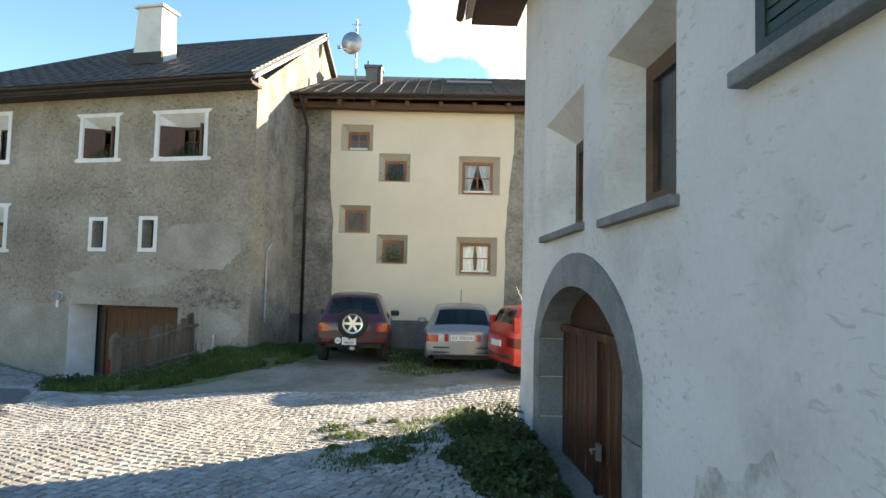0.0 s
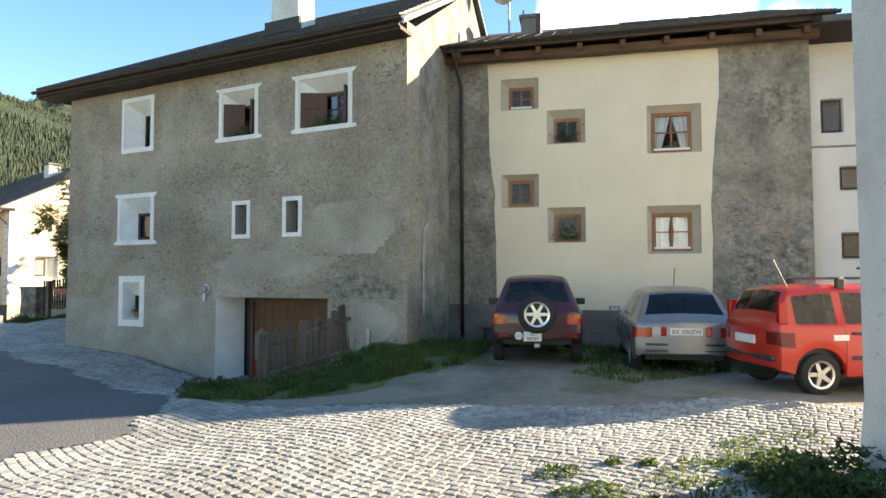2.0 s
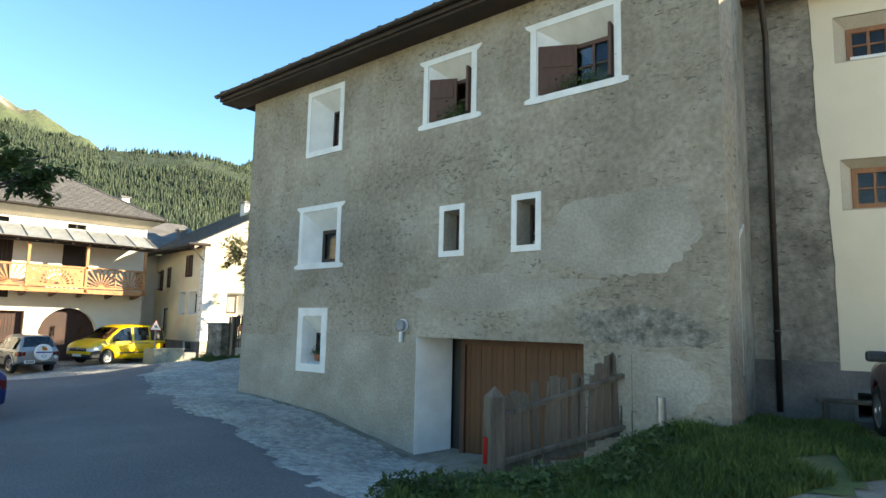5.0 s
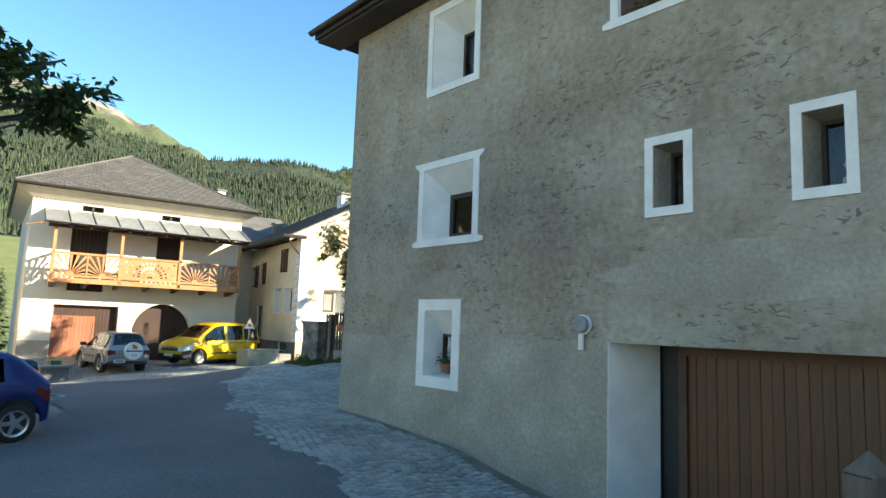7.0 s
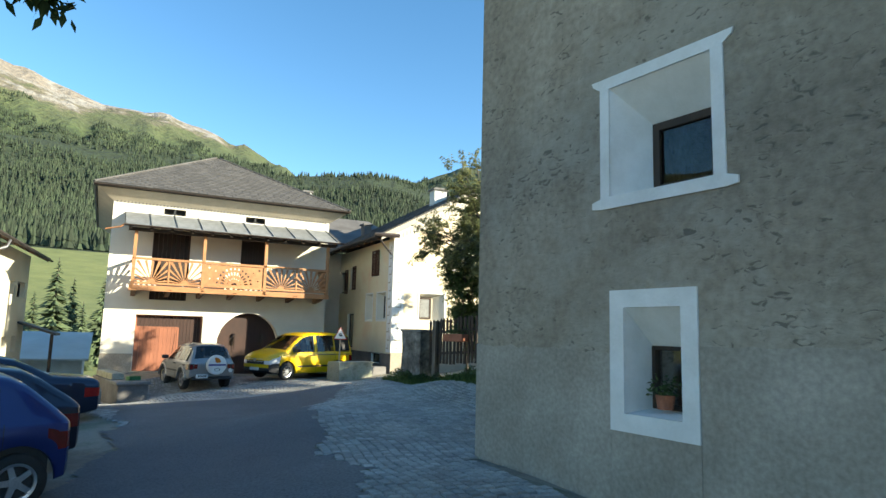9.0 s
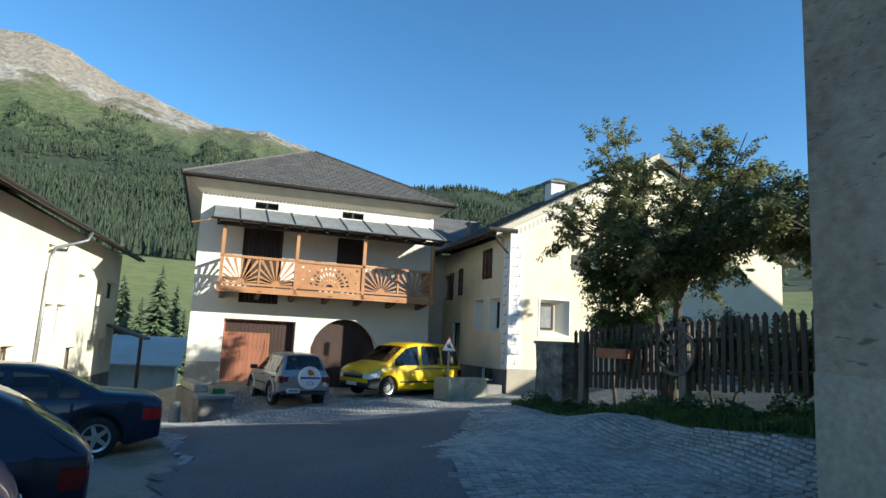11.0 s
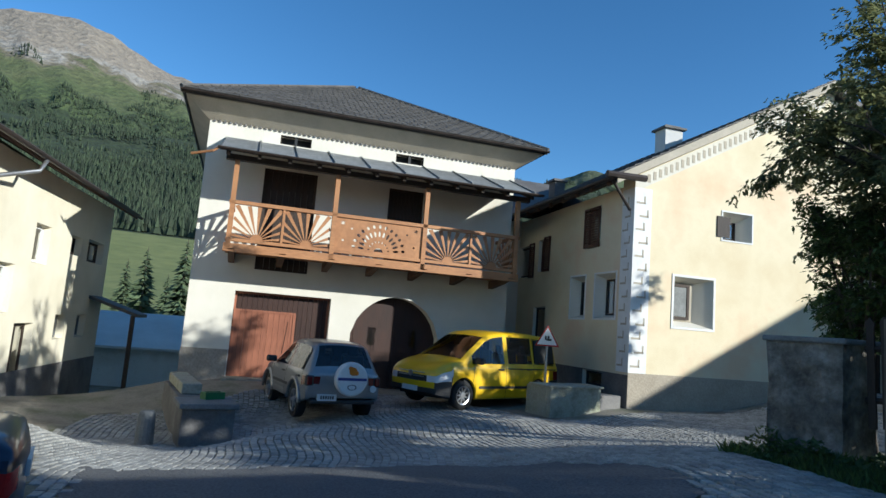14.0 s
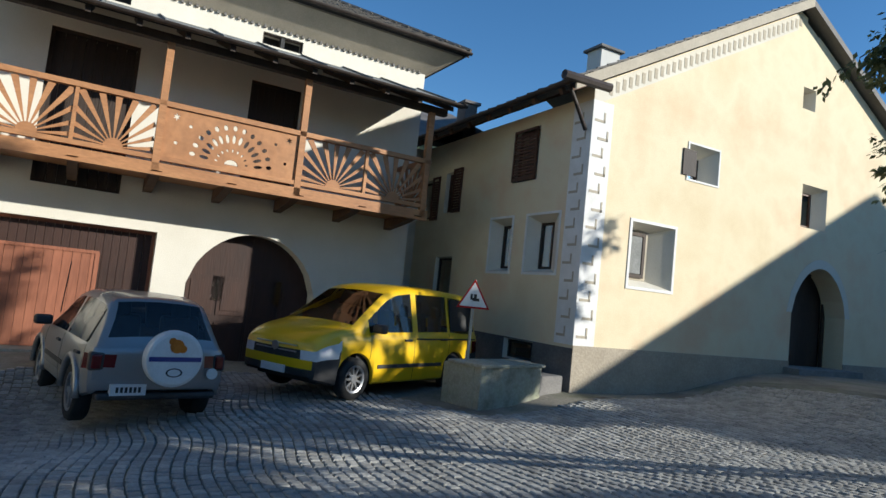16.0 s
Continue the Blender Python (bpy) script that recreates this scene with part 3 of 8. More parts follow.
# ---- roofs ----
def roof_plane(house, name, pts, th, m_deck, m_tile, tw, tl, count=300, lift=0.012, tile_name="tile", seed=1):
    """A roof slope: a deck of the polygon pts (first edge is the eave, left to right), covered with courses of tiles."""
    p = [Vector(v) for v in pts]
    ux = (p[1] - p[0]).normalized()
    nrm = (p[1] - p[0]).cross(p[2] - p[0]).normalized()
    if nrm.z < 0:
        nrm = -nrm
    uy = nrm.cross(ux).normalized()
    if uy.z < 0:
        uy = -uy
    bm = bmesh.new()
    slab(bm, p, -nrm * th)
    deck = part(name, bm, m_deck, house)
    flat = [((v - p[0]).dot(ux), (v - p[0]).dot(uy)) for v in p]
    top = max(f[1] for f in flat)

    def span(v):
        xs = []
        for (a, b), (c, d) in zip(flat, flat[1:] + flat[:1]):
            if (b - v) * (d - v) < 0 or b == v:
                xs.append(a + (c - a) * (v - b) / (d - b) if d != b else a)
        return (min(xs), max(xs)) if len(xs) > 1 else None
    rng = random.Random(seed)
    tm = bmesh.new()
    slab(tm, [(-tw * .49, 0, .028), (tw * .49, 0, .028), (tw * .49, tl * 1.1, .004), (-tw * .49, tl * 1.1, .004)], (0, 0, -.02))
    slab(tm, [(tw * .40, -.004, .045), (tw * .49, -.004, .045), (tw * .49, tl, .02), (tw * .40, tl, .02)], (0, 0, -.02))
    tile = mesh(tile_name, tm, m_tile)
    basis = Matrix((ux, uy, nrm)).transposed().to_4x4()
    verts, faces, made = [], [], 0
    row = 0
    v = 0.01
    tv = [x.co.copy() for x in tile.vertices]
    tf = [tuple(q.vertices) for q in tile.polygons]
    while v < top - tl * 0.6:
        s = span(v + tl * 0.5)
        if s:
            n = max(1, int((s[1] - s[0]) / tw))
            w = (s[1] - s[0]) / n
            for i in range(n):
                c = p[0] + ux * (s[0] + (i + .5) * w) + uy * v + nrm * (lift + rng.uniform(0, .006))
                m = Matrix.Translation(c) @ basis @ Matrix.Rotation(rng.uniform(-.012, .012), 4, 'Z') @ Matrix.Diagonal((w / tw, 1, 1, 1))
                if made < count:
                    piece(tile_name, tile, deck, m)
                    made += 1
                else:
                    b = len(verts)
                    verts += [m @ q for q in tv]
                    faces += [tuple(b + k for k in q) for q in tf]
        v += tl
        row += 1
    if verts:
        me = bpy.data.meshes.new("tile_field")
        me.from_pydata(verts, [], faces)
        me.materials.append(m_tile)
        o = new("tile_field", me)
        o.parent = deck
        tagged(o, kind="stuff")
    return deck


def gutter(house, a, b, r=0.07, m=None):
    bm = bmesh.new()
    a, b = Vector(a), Vector(b)
    d = (b - a).normalized()
    side = Vector((-d.y, d.x, 0))
    prev = None
    for q in range(9):
        an = math.pi + math.pi * q / 8
        o = side * (r * math.cos(an)) + Vector((0, 0, r * math.sin(an)))
        o2 = o * 0.86
        cur = [bm.verts.new(v) for v in (a + o, b + o, a + o2, b + o2)]
        if prev:
            bm.faces.new((prev[0], prev[1], cur[1], cur[0]))
            bm.faces.new((prev[2], cur[2], cur[3], prev[3]))
        prev = cur
    return part("gutter", bm, m or M_DMETAL, house, smooth=True)


def ragged_patch(house, name, cx, cz, rx, rz, material, seed, proud=.004, label=""):
    """A thin coat of render or bared wall with a ragged outline."""
    bm = bmesh.new()
    pts = []
    n = 72
    for k in range(n):
        a = 2 * math.pi * k / n
        f = 1 + .38 * noise.noise((math.cos(a) * 1.6, math.sin(a) * 1.6, seed)) + .16 * noise.noise((math.cos(a) * 7, math.sin(a) * 7, seed + 9))
        pts.append((cx + rx * f * math.cos(a), -proud, cz + rz * f * math.sin(a)))
    slab(bm, pts, (0, proud, 0))
    return part(name, bm, material, house, label)


# ---- grey house beside the parking ----
def grey_house():
    L, TH = 11.08, 0.55
    dx, dy = 0.973, -0.233
    H = thing("house", pose(-15.58, 18.45, 0, 0, 0, math.degrees(math.atan2(dy, dx))), "grey rendered three-storey house with white window surrounds", "house")
    win = [dict(o=(2.30, 3.30, 4.95, 6.22), i=(2.62, 3.20, 5.0, 5.92), surround=0.12, depth=.40, m_frame=M_DARKWOOD, bars=(2, 1), fw=.05),
           dict(o=(2.20, 3.36, 2.46, 3.60), i=(2.46, 3.20, 2.50, 3.22), surround=0.12, ears=True, depth=.36, m_frame=M_DARKWOOD, fw=.08),
           dict(o=(2.36, 3.00, 0.34, 1.34), i=(2.42, 2.90, 0.38, 0.98), surround=0.17, depth=.34, m_frame=M_DARKWOOD, fw=.04),
           dict(o=(6.30, 6.67, 2.50, 3.22), i=(6.36, 6.64, 2.52, 3.18), surround=0.10, depth=.30, m_frame=M_DARKWOOD, bars=(1, 1), fw=.04, m_rev=M_PLINTH),
           dict(o=(7.86, 8.22, 2.50, 3.24), i=(7.93, 8.19, 2.53, 3.20), surround=0.10, depth=.30, m_frame=M_DARKWOOD, fw=.04, m_rev=M_PLINTH),
           dict(o=(8.22, 9.58, 4.90, 6.04), i=(8.62, 9.50, 4.96, 5.76), surround=0.11, ears=True, depth=.36, bars=(2, 2), fw=.07, m_frame=M_SHUT),
           dict(o=(5.84, 6.88, 4.92, 6.04), i=(6.18, 6.80, 4.98, 5.76), surround=0.11, ears=True, depth=.36, bars=(2, 2), fw=.07, m_frame=M_SHUT)]
    gar = (5.72, 9.05, -2.2, 0.98)
    ventslit = (10.15, 10.24, 1.97, 2.32)
    holes = [w["o"] for w in win] + [gar, ventslit]
    part("wall", wall_bm(0, L, -2.2, 6.95, TH, holes), M_GREY, H, "patched rough grey render")
    # smoother plinth render, a hand proud of the wall
    for u0, u1, zt in ((-.008, 2.185, .92), (2.19, 3.17, .165), (3.175, 5.71, 1.0)):
        bm = bmesh.new()
        us = np.linspace(u0, u1, 34)
        edge = [zt + (0 if zt < .5 else .07 * noise.noise((u * 1.3, 0, 2.0)) + .035 * noise.noise((u * 7, 0, 5.0))) for u in us]
        for (ua, za), (ub, zb) in zip(list(zip(us, edge))[:-1], list(zip(us, edge))[1:]):
            slab(bm, [(ua, -.008, -2.2), (ub, -.008, -2.2), (ub, -.008, zb), (ua, -.008, za)], (0, .008, 0))
        bmesh.ops.remove_doubles(bm, verts=bm.verts, dist=1e-4)
        part("plinth", bm, M_PLINTH, H, "smoother paler plinth render")
    # black block makes the inside of the slit dark in place of shade
    sb = bmesh.new()
    box(sb, ventslit[0], ventslit[1], .25, .4, ventslit[2], ventslit[3])
    part("slit_shade", sb, M_INK, H)
    for w in win:
        window(H, **w)
    ragged_patch(H, "render_patch", 9.6, 2.55, 1.3, .62, M_PLINTH, 1.0, .003, "paler smooth repair patch")
    ragged_patch(H, "render_patch", 7.4, 1.75, 1.7, .28, M_PLINTH, 2.0, .0035)
    ragged_patch(H, "flaked_patch", 9.75, 1.28, .85, .26, M_RUBBLE, 3.0, .005, "flaked patch with bared stones")
    ragged_patch(H, "flaked_patch", 10.45, 1.15, .45, .2, M_RUBBLE, 4.0, .0055)
    ragged_patch(H, "render_patch", 10.1, .45, .75, .42, M_PLINTH, 5.0, .0035)
    # shutters folded into the deep reveals, flower boxes
    for o, wd in (((8.22, 9.58, 4.90, 6.04), .62), ((5.84, 6.88, 4.92, 6.04), .52)):
        bm = bmesh.new()
        box(bm, 0, wd, -.02, .02, 0, .82)
        for z in (.03, .42):
            box(bm, .06, wd - .06, -.032, -.015, z + .03, z + .34)
        s = part("shutter", bm, M_SHUT, H, "brown panelled shutter, half open", bevel=.006)
        s.matrix_basis = pose(o[0] + .02, .02, o[2] + .03, 0, 0, 28)
        bm = bmesh.new()
        box(bm, 0, .04, -.02, .5, 0, .82)
        s = part("shutter", bm, M_SHUT, H)
        s.matrix_basis = pose(o[1] - .06, -.08, o[2] + .03, 0, 0, 8)
        pb = plant_bm((o[1] - o[0]) * .7, .22, .26, 420, int(o[0] * 10), .03)
        p = part("flower_plants", pb, M_LEAF, H, "green trailing window plants")
        tagged(p, "green trailing window plants", kind="stuff")
        p.matrix_basis = pose((o[0] + o[1]) / 2 + .12, .08, o[2] + .03)
    # garage: white jamb reveal, lintel, boarded door
    bm = bmesh.new()
    slab(bm, [(5.72, -.004, -2.2), (5.72, -.004, .985), (5.95, .73, .985), (5.95, .73, -2.2)], (-.3, 0, 0))
    part("garage_jamb", bm, M_TRIM, H, "white painted garage jamb")
    bm = bmesh.new()
    slab(bm, [(5.72, .02, .976), (9.05, .02, .976), (9.05, 1.0, 1.0), (5.72, 1.0, 1.0)], (0, 0, .15))
    box(bm, 9.045, 9.4, .02, 1.0, -2.2, .976)
    part("garage_lintel", bm, M_PLINTH, H)
    door = part("garage_door", ring_bm((6.24, 9.06, -2.0, 1.0), (6.34, 8.98, -1.9, .86), .62, .72), M_SHUT, H, "brown boarded garage door")
    # black sheet stands in for the unlit inside beside the door
    bm = bmesh.new()
    box(bm, 5.9, 6.4, .8, .82, -2.0, 1.0)
    part("gap_shade_sheet", bm, M_INK, door)
    bm = bmesh.new()
    box(bm, 0, .112, 0, .03, -1.9, .86)
    board = mesh("board", bm, M_GARAGE)
    for k in range(23):
        piece("board", board, door, pose(6.32 + k * .118, .67 + .004 * (k % 2), 0))
    # side wall, gable, back
    side = math.radians(90 - 86.7 + 0)
    D = 12.2
    bm = bmesh.new()
    # outline of the gable wall, in the plane x = L
    prof = [(TH, -2.2), (D, -2.2), (D, 6.75), (D / 2, 10.35), (TH, 7.02)]
    skew = -0.18
    f0 = [bm.verts.new((L + skew * y, y, z)) for y, z in prof]
    f1 = [bm.verts.new((L - .5 + skew * y, y, z)) for y, z in prof]
    bm.faces.new(f0)
    bm.faces.new(f1[::-1])
    for k in range(5):
        j = (k + 1) % 5
        bm.faces.new((f0[j], f0[k], f1[k], f1[j]))
    part("gable_wall", bm, M_GREY2, H)
    box_part("wall", H, (0, .5, TH, 6.3, -2.2, 6.7), M_GREY)
    box_part("wall", H, (5.9, L - 2.5, D - .5, D, -2.2, 6.7), M_GREY)
    # unseen rear: cut corner and added low block shape the shadow on the road
    bm = bmesh.new()
    slab(bm, [(.0, 6.3, -2.2), (5.9, 12.0, -2.2), (5.9, 12.0, 6.75), (2.4, 8.6, 8.9), (1.2, 7.45, 8.6), (.0, 6.3, 7.3)], (.35, -.35, 0))
    part("shadow_cut_wall", bm, M_GREY, H)
    box_part("shadow_annex", H, (.0, 5.4, 6.75, 9.6, -2.2, 4.2), M_GREY)
    # roof: front slope with a hip towards the far street
    s = (10.45 - 6.72) / (D / 2)
    o = .55
    ez = 7.16 - s * o
    rx = 2.2
    roof_plane(H, "roof", [(-.75, -o, ez), (L + .16, -o, ez), (L + .16 + skew * D / 2, D / 2, 10.5), (rx, D / 2, 10.5)], .16, M_ROOFBASE, M_SLATE, .46, .33, tile_name="tile")
    bm = bmesh.new()
    slab(bm, [(L + .16 + skew * D, D + o, ez), (6.3, D + o, ez), (2.4, 8.6, 9.05), (rx, D / 2, 10.5), (L + .16 + skew * D / 2, D / 2, 10.5)], (0, 0, -.16))
    slab(bm, [(-.75, 5.6, ez), (-.75, -o, ez), (rx, D / 2, 10.5), (2.4, 8.6, 9.05), (1.2, 7.45, 8.75)], (0, 0, -.16))
    part("roof_back", bm, M_SLATE, H)
    bm = bmesh.new()
    tube(bm, [(rx, D / 2, 10.52), (L + .2 + skew * D / 2, D / 2, 10.52)], .06, 6)
    tube(bm, [(-.75, -o, ez + .03), (rx, D / 2, 10.52)], .05, 6)
    part("ridge", bm, M_SLATE, H)
    # eave soffit, fascia, verge board
    bm = bmesh.new()
    box(bm, -.7, L + .12, -o + .04, .0, ez - .25, ez - .17)
    box(bm, -.72, L + .12, -o - .02, -o + .03, ez - .2, ez - .02)
    part("eave_board", bm, M_DARKWOOD, H, "dark stained eave boarding")
    bm = bmesh.new()
    slab(bm, [(L + .05, -.5, ez - .02), (L + .22, -.5, ez - .02), (L + .22 + skew * D / 2, D / 2, 10.46), (L + .05 + skew * D / 2, D / 2, 10.46)], (0, 0, -.1))
    part("verge_board", bm, M_TRIM, H)
    gutter(H, (-.78, -o - .08, ez - .06), (L + .2, -o - .08, ez - .06))
    # chimney
    ch = bmesh.new()
    cx, cy = 6.15, 2.3
    prism = [(cx - .52, cy - .4), (cx + .52, cy - .4), (cx + .52, cy + .4), (cx - .52, cy + .4)]
    b0 = [ch.verts.new((x, y, 7.6)) for x, y in prism]
    b1 = [ch.verts.new((cx + (x - cx) * .82, cy + (y - cy) * .82, 10.0)) for x, y in prism]
    ch.faces.new(b1)
    for k in range(4):
        ch.faces.new((b0[k], b0[(k + 1) % 4], b1[(k + 1) % 4], b1[k]))
    chim = part("chimney", ch, M_WHITE, H, "white plastered tapering chimney")
    bm = bmesh.new()
    box(bm, cx - .52, cx + .52, cy - .42, cy + .42, 10.0, 10.08)
    box(bm, cx - .1, cx + .1, cy - .2, cy + .2, 10.08, 10.17)
    part("cap", bm, M_WHITE, chim, bevel=.01)
    bm = ring_bm((cx - .6, cx + .6, 7.7, 8.55), (cx - .4, cx + .4, 7.9, 8.2), cy - .49, cy - .40)
    part("flashing", bm, M_ROOFBASE, chim)
    # corner downpipe stump, old white pipe on the side wall
    bm = bmesh.new()
    for y, z0, z1 in ((1.05, .6, 2.5),):
        tube(bm, [(L + skew * y + .03, y, z0), (L + skew * y + .03, y, z1)], .025)
        tube(bm, [(L + skew * y + .03, y, z1), (L + skew * y + .03, y + .28, z1 + .25)], .02)
    part("old_pipe", bm, M_FLAKE, H)
    pot = thing("flower_pot", H.matrix_world @ pose(2.66, .2, .40), "small clay pot with flowers on the window ledge", "flower pot")
    bm = bmesh.new()
    tube(bm, [(0, 0, 0), (0, 0, .13)], .07, 12, .09)
    part("pot", bm, M_TERRA, pot)
    part("plant", plant_bm(.22, .2, .16, 120, 5, .03), M_LEAF, pot).matrix_basis = pose(0, 0, .12)
    # wall lamp
    lamp = thing("wall_lamp", H.matrix_world @ pose(5.38, -.06, 1.08), "round white bulkhead lamp on the grey wall", "lamp")
    bm = bmesh.new()
    disc(bm, (0, -.02, .1), (0, 1, 0), .105, .1)
    part("globe", bm, M_LAMPGLASS, lamp, smooth=False, bevel=.03)
    bm = bmesh.new()
    disc(bm, (0, .03, .1), (0, 1, 0), .12, .04)
    tube(bm, [(0, -.01, -.02), (0, -.01, -.2)], .035)
    part("mount", bm, M_PLATE, lamp)
    return H


grey_house()


# ---- cream house closing the parking ----
def cream_house():
    X0, X1 = -5.3, 4.15
    H = thing("house", pose(0, 19.35, 0), "cream plastered house with rough grey stone edges", "house")
    sets = [((-3.21, -2.24, 5.81, 6.61), (-3.02, -2.37, 5.81, 6.43), 0, False), ((-2.03, -1.07, 4.87, 5.73), (-1.86, -1.19, 4.87, 5.54), 0, True),
            ((.43, 1.70, 4.52, 5.70), (.55, 1.50, 4.55, 5.55), 2, False), ((-3.21, -2.25, 3.26, 4.10), (-3.05, -2.39, 3.28, 3.97), 0, False),
            ((-2.03, -1.09, 2.34, 3.22), (-1.87, -1.21, 2.35, 3.06), 0, True), ((.40, 1.65, 2.03, 3.20), (.53, 1.47, 2.09, 3.03), 1, False)]
    holes = [s[0] for s in sets] + [(-3.15, -2.75, -.12, .28)]
    part("wall", wall_bm(X0, X1, -1.5, 7.3, .5, holes), M_GREY2, H, "rough grey rubble and render")
    ragged_patch(H, "bared_stone", 3.15, 1.6, .85, .9, M_RUBBLE, 12.0, .004, "bared rubble stones in the render")
    ragged_patch(H, "bared_stone", 3.5, 5.6, .5, .5, M_RUBBLE, 13.0, .004)
    rs = random.Random(8)
    for k in range(60):
        sb = bmesh.new()
        bmesh.ops.create_icosphere(sb, subdivisions=1, radius=1, matrix=Matrix.Translation((rs.uniform(2.35, 4.0), .0, rs.uniform(.3, 3.2))) @ Matrix.Diagonal((rs.uniform(.05, .16), .028, rs.uniform(.04, .10), 1)))
        part("stone", sb, M_STONE, H)
    # the cream coat with its crooked edges
    bm = bmesh.new()
    zs = [.62, 1.5, 2.6, 3.6, 4.6, 5.6, 6.3, 7.05]
    left = [-3.36, -3.37, -3.36, -3.40, -3.50, -3.54, -3.55, -3.56]
    right = [1.86, 1.88, 1.92, 1.90, 2.0, 2.08, 2.12, 2.12]
    cuts = sorted({z for h in holes[:6] for z in h[2:4]} | set(zs))
    def edge(tab, z):
        return float(np.interp(z, zs, tab)) + .015 * math.sin(z * 9) + .012 * math.sin(z * 23)
    for a, b in zip(cuts, cuts[1:]):
        hs = sorted([h for h in holes[:6] if h[2] < (a + b) / 2 < h[3]])
        bounds = [None] + [v for h in hs for v in h[:2]] + [None]
        for k in range(0, len(bounds), 2):
            l0, l1 = (edge(left, a), edge(left, b)) if bounds[k] is None else (bounds[k],) * 2
            r0, r1 = (edge(right, a), edge(right, b)) if bounds[k + 1] is None else (bounds[k + 1],) * 2
            slab(bm, [(l0, -.022, a), (r0, -.022, a), (r1, -.022, b), (l1, -.022, b)], (0, .025, 0))
    bmesh.ops.remove_doubles(bm, verts=bm.verts, dist=.0005)
    part("plaster_coat", bm, M_CREAM, H, "smooth cream plaster coat")
    bm = wall_bm(-3.4, 2.0, -1.5, .62, .03, [(-3.15, -2.75, -.12, .28)])
    bmesh.ops.translate(bm, verts=bm.verts, vec=(0, -.018, 0))
    part("plinth", bm, M_DPLINTH, H)
    bm = bmesh.new()
    box(bm, X0, -3.38, -.012, .003, -1.5, .75)
    part("plinth", bm, M_DPLINTH, H)
    bm = ring_bm((-3.2, -2.7, -.17, .33), (-3.15, -2.75, -.12, .28), -.04, .06)
    part("cellar_frame", bm, M_STONE, H)
    for o, i, cur, fl in sets:
        w = window(H, o, i, .16, m_rev=M_TAUPE, m_frame=M_WOOD, bars=(2, 2) if i[1] - i[0] > .8 or not fl else (2, 1), fw=.09, curtain=cur)
        part("surround_band", ring_bm((o[0] - .004, o[1] + .004, o[2] - .02, o[3] + .004), o, -.027, 0), M_TAUPE, w)
        if fl:
            p = part("flower_plants", plant_bm(.5, .12, .42, 240, int(i[2] * 7)), M_LEAF, w, "green potted window plants")
            tagged(p, "green potted window plants", kind="stuff")
            p.matrix_basis = pose((i[0] + i[1]) / 2, .04, i[2] + .04)
        if i[1] - i[0] > .8 or i[2] > 5.7:
            bm = bmesh.new()
            box(bm, i[0] + .05, i[1] - .05, .1, .14, i[2] + .05, i[2] + .1)
            part("sash_sill", bm, M_TRIM, w)
    # roof
    ez, o, D = 7.35, .75, 10.5
    rz = 7.35 + .43 * (D / 2 + o)
    roof_plane(H, "roof", [(X0 + .5, -o, ez), (X1 + .35, -o, ez + .1), (X1 + .35, D / 2, rz), (X0 + .5, D / 2, rz)], .12, M_ROOFBASE, M_SLATE, .42, .3, seed=3)
    bm = bmesh.new()
    slab(bm, [(X1 + .35, D + o, ez), (X0 + .5, D + o, ez), (X0 + .5, D / 2, rz), (X1 + .35, D / 2, rz)], (0, 0, -.12))
    part("roof_back", bm, M_SLATE, H)
    box_part("wall", H, (X1 - .5, X1, .5, D, -1.5, 7.2), M_GREY2)
    box_part("wall", H, (X0, X1 - .5, D - .5, D, -1.5, 7.2), M_GREY2)
    bm = bmesh.new()
    slab(bm, [(X1, 0, 7.3), (X1, D, 7.3), (X1, D / 2, rz - .1)], (-.4, 0, 0))
    part("gable", bm, M_GREY2, H)
    bm = bmesh.new()
    slab(bm, [(X0 + .55, -o + .03, ez - .12), (X1 + .3, -o + .03, ez - .02), (X1 + .3, 0, ez + .2), (X0 + .55, 0, ez + .1)], (0, 0, -.03))
    box(bm, X0 + .6, X1 + .1, -.42, -.2, ez - .32, ez - .14)
    part("eave_board", bm, M_EAVEWOOD, H, "weathered brown eave boards and purlin")
    bm = bmesh.new()
    box(bm, 0, .12, -.78, .3, -.08, .08)
    raf = mesh("rafter_end", bm, M_EAVEWOOD)
    for k in range(9):
        piece("rafter_end", raf, H, pose(X0 + 1.0 + k * 1.02, .1, ez + .02 - .03, 16, 0, 0))
    gutter(H, (X0 + .6, -o - .09, ez - .02), (X1 + .4, -o - .09, ez + .08))
    bm = bmesh.new()
    tube(bm, [(X0 + .95, -o - .05, ez - .08), (X0 + .98, -.7, ez - .3), (-4.25, -.1, ez - .9), (-4.25, -.08, ez - 1.4), (-4.25, -.08, -.1)], .05)
    for z in (1.2, 3.0, 4.8):
        tube(bm, [(-4.25, -.08, z), (-4.25, -.08, z + .05)], .06)
    part("downpipe", bm, M_DMETAL, H, "dark brown metal downpipe", smooth=True)
    # chimney stack, skylight
    c = part("chimney", ring_bm((-2.35, -1.75, 0, .0), (-2.3, -1.8, 0, 0), 0, 0), M_DPLINTH, H)
    c.data.clear_geometry()
    bm = bmesh.new()
    box(bm, -2.95, -2.4, 3.2, 3.75, 8.0, 9.55)
    box(bm, -3.01, -2.34, 3.14, 3.81, 9.55, 9.65)
    box(bm, -2.9, -2.85, 3.2, 3.25, 9.65, 9.8)
    box(bm, -2.5, -2.45, 3.7, 3.75, 9.65, 9.8)
    bm.to_mesh(c.data)
    bm = bmesh.new()
    tube(bm, [(-2.35, 2.3, 7.9), (-2.35, 2.3, 9.25)], .09)
    part("flue", bm, M_DMETAL, H)
    bm = bmesh.new()
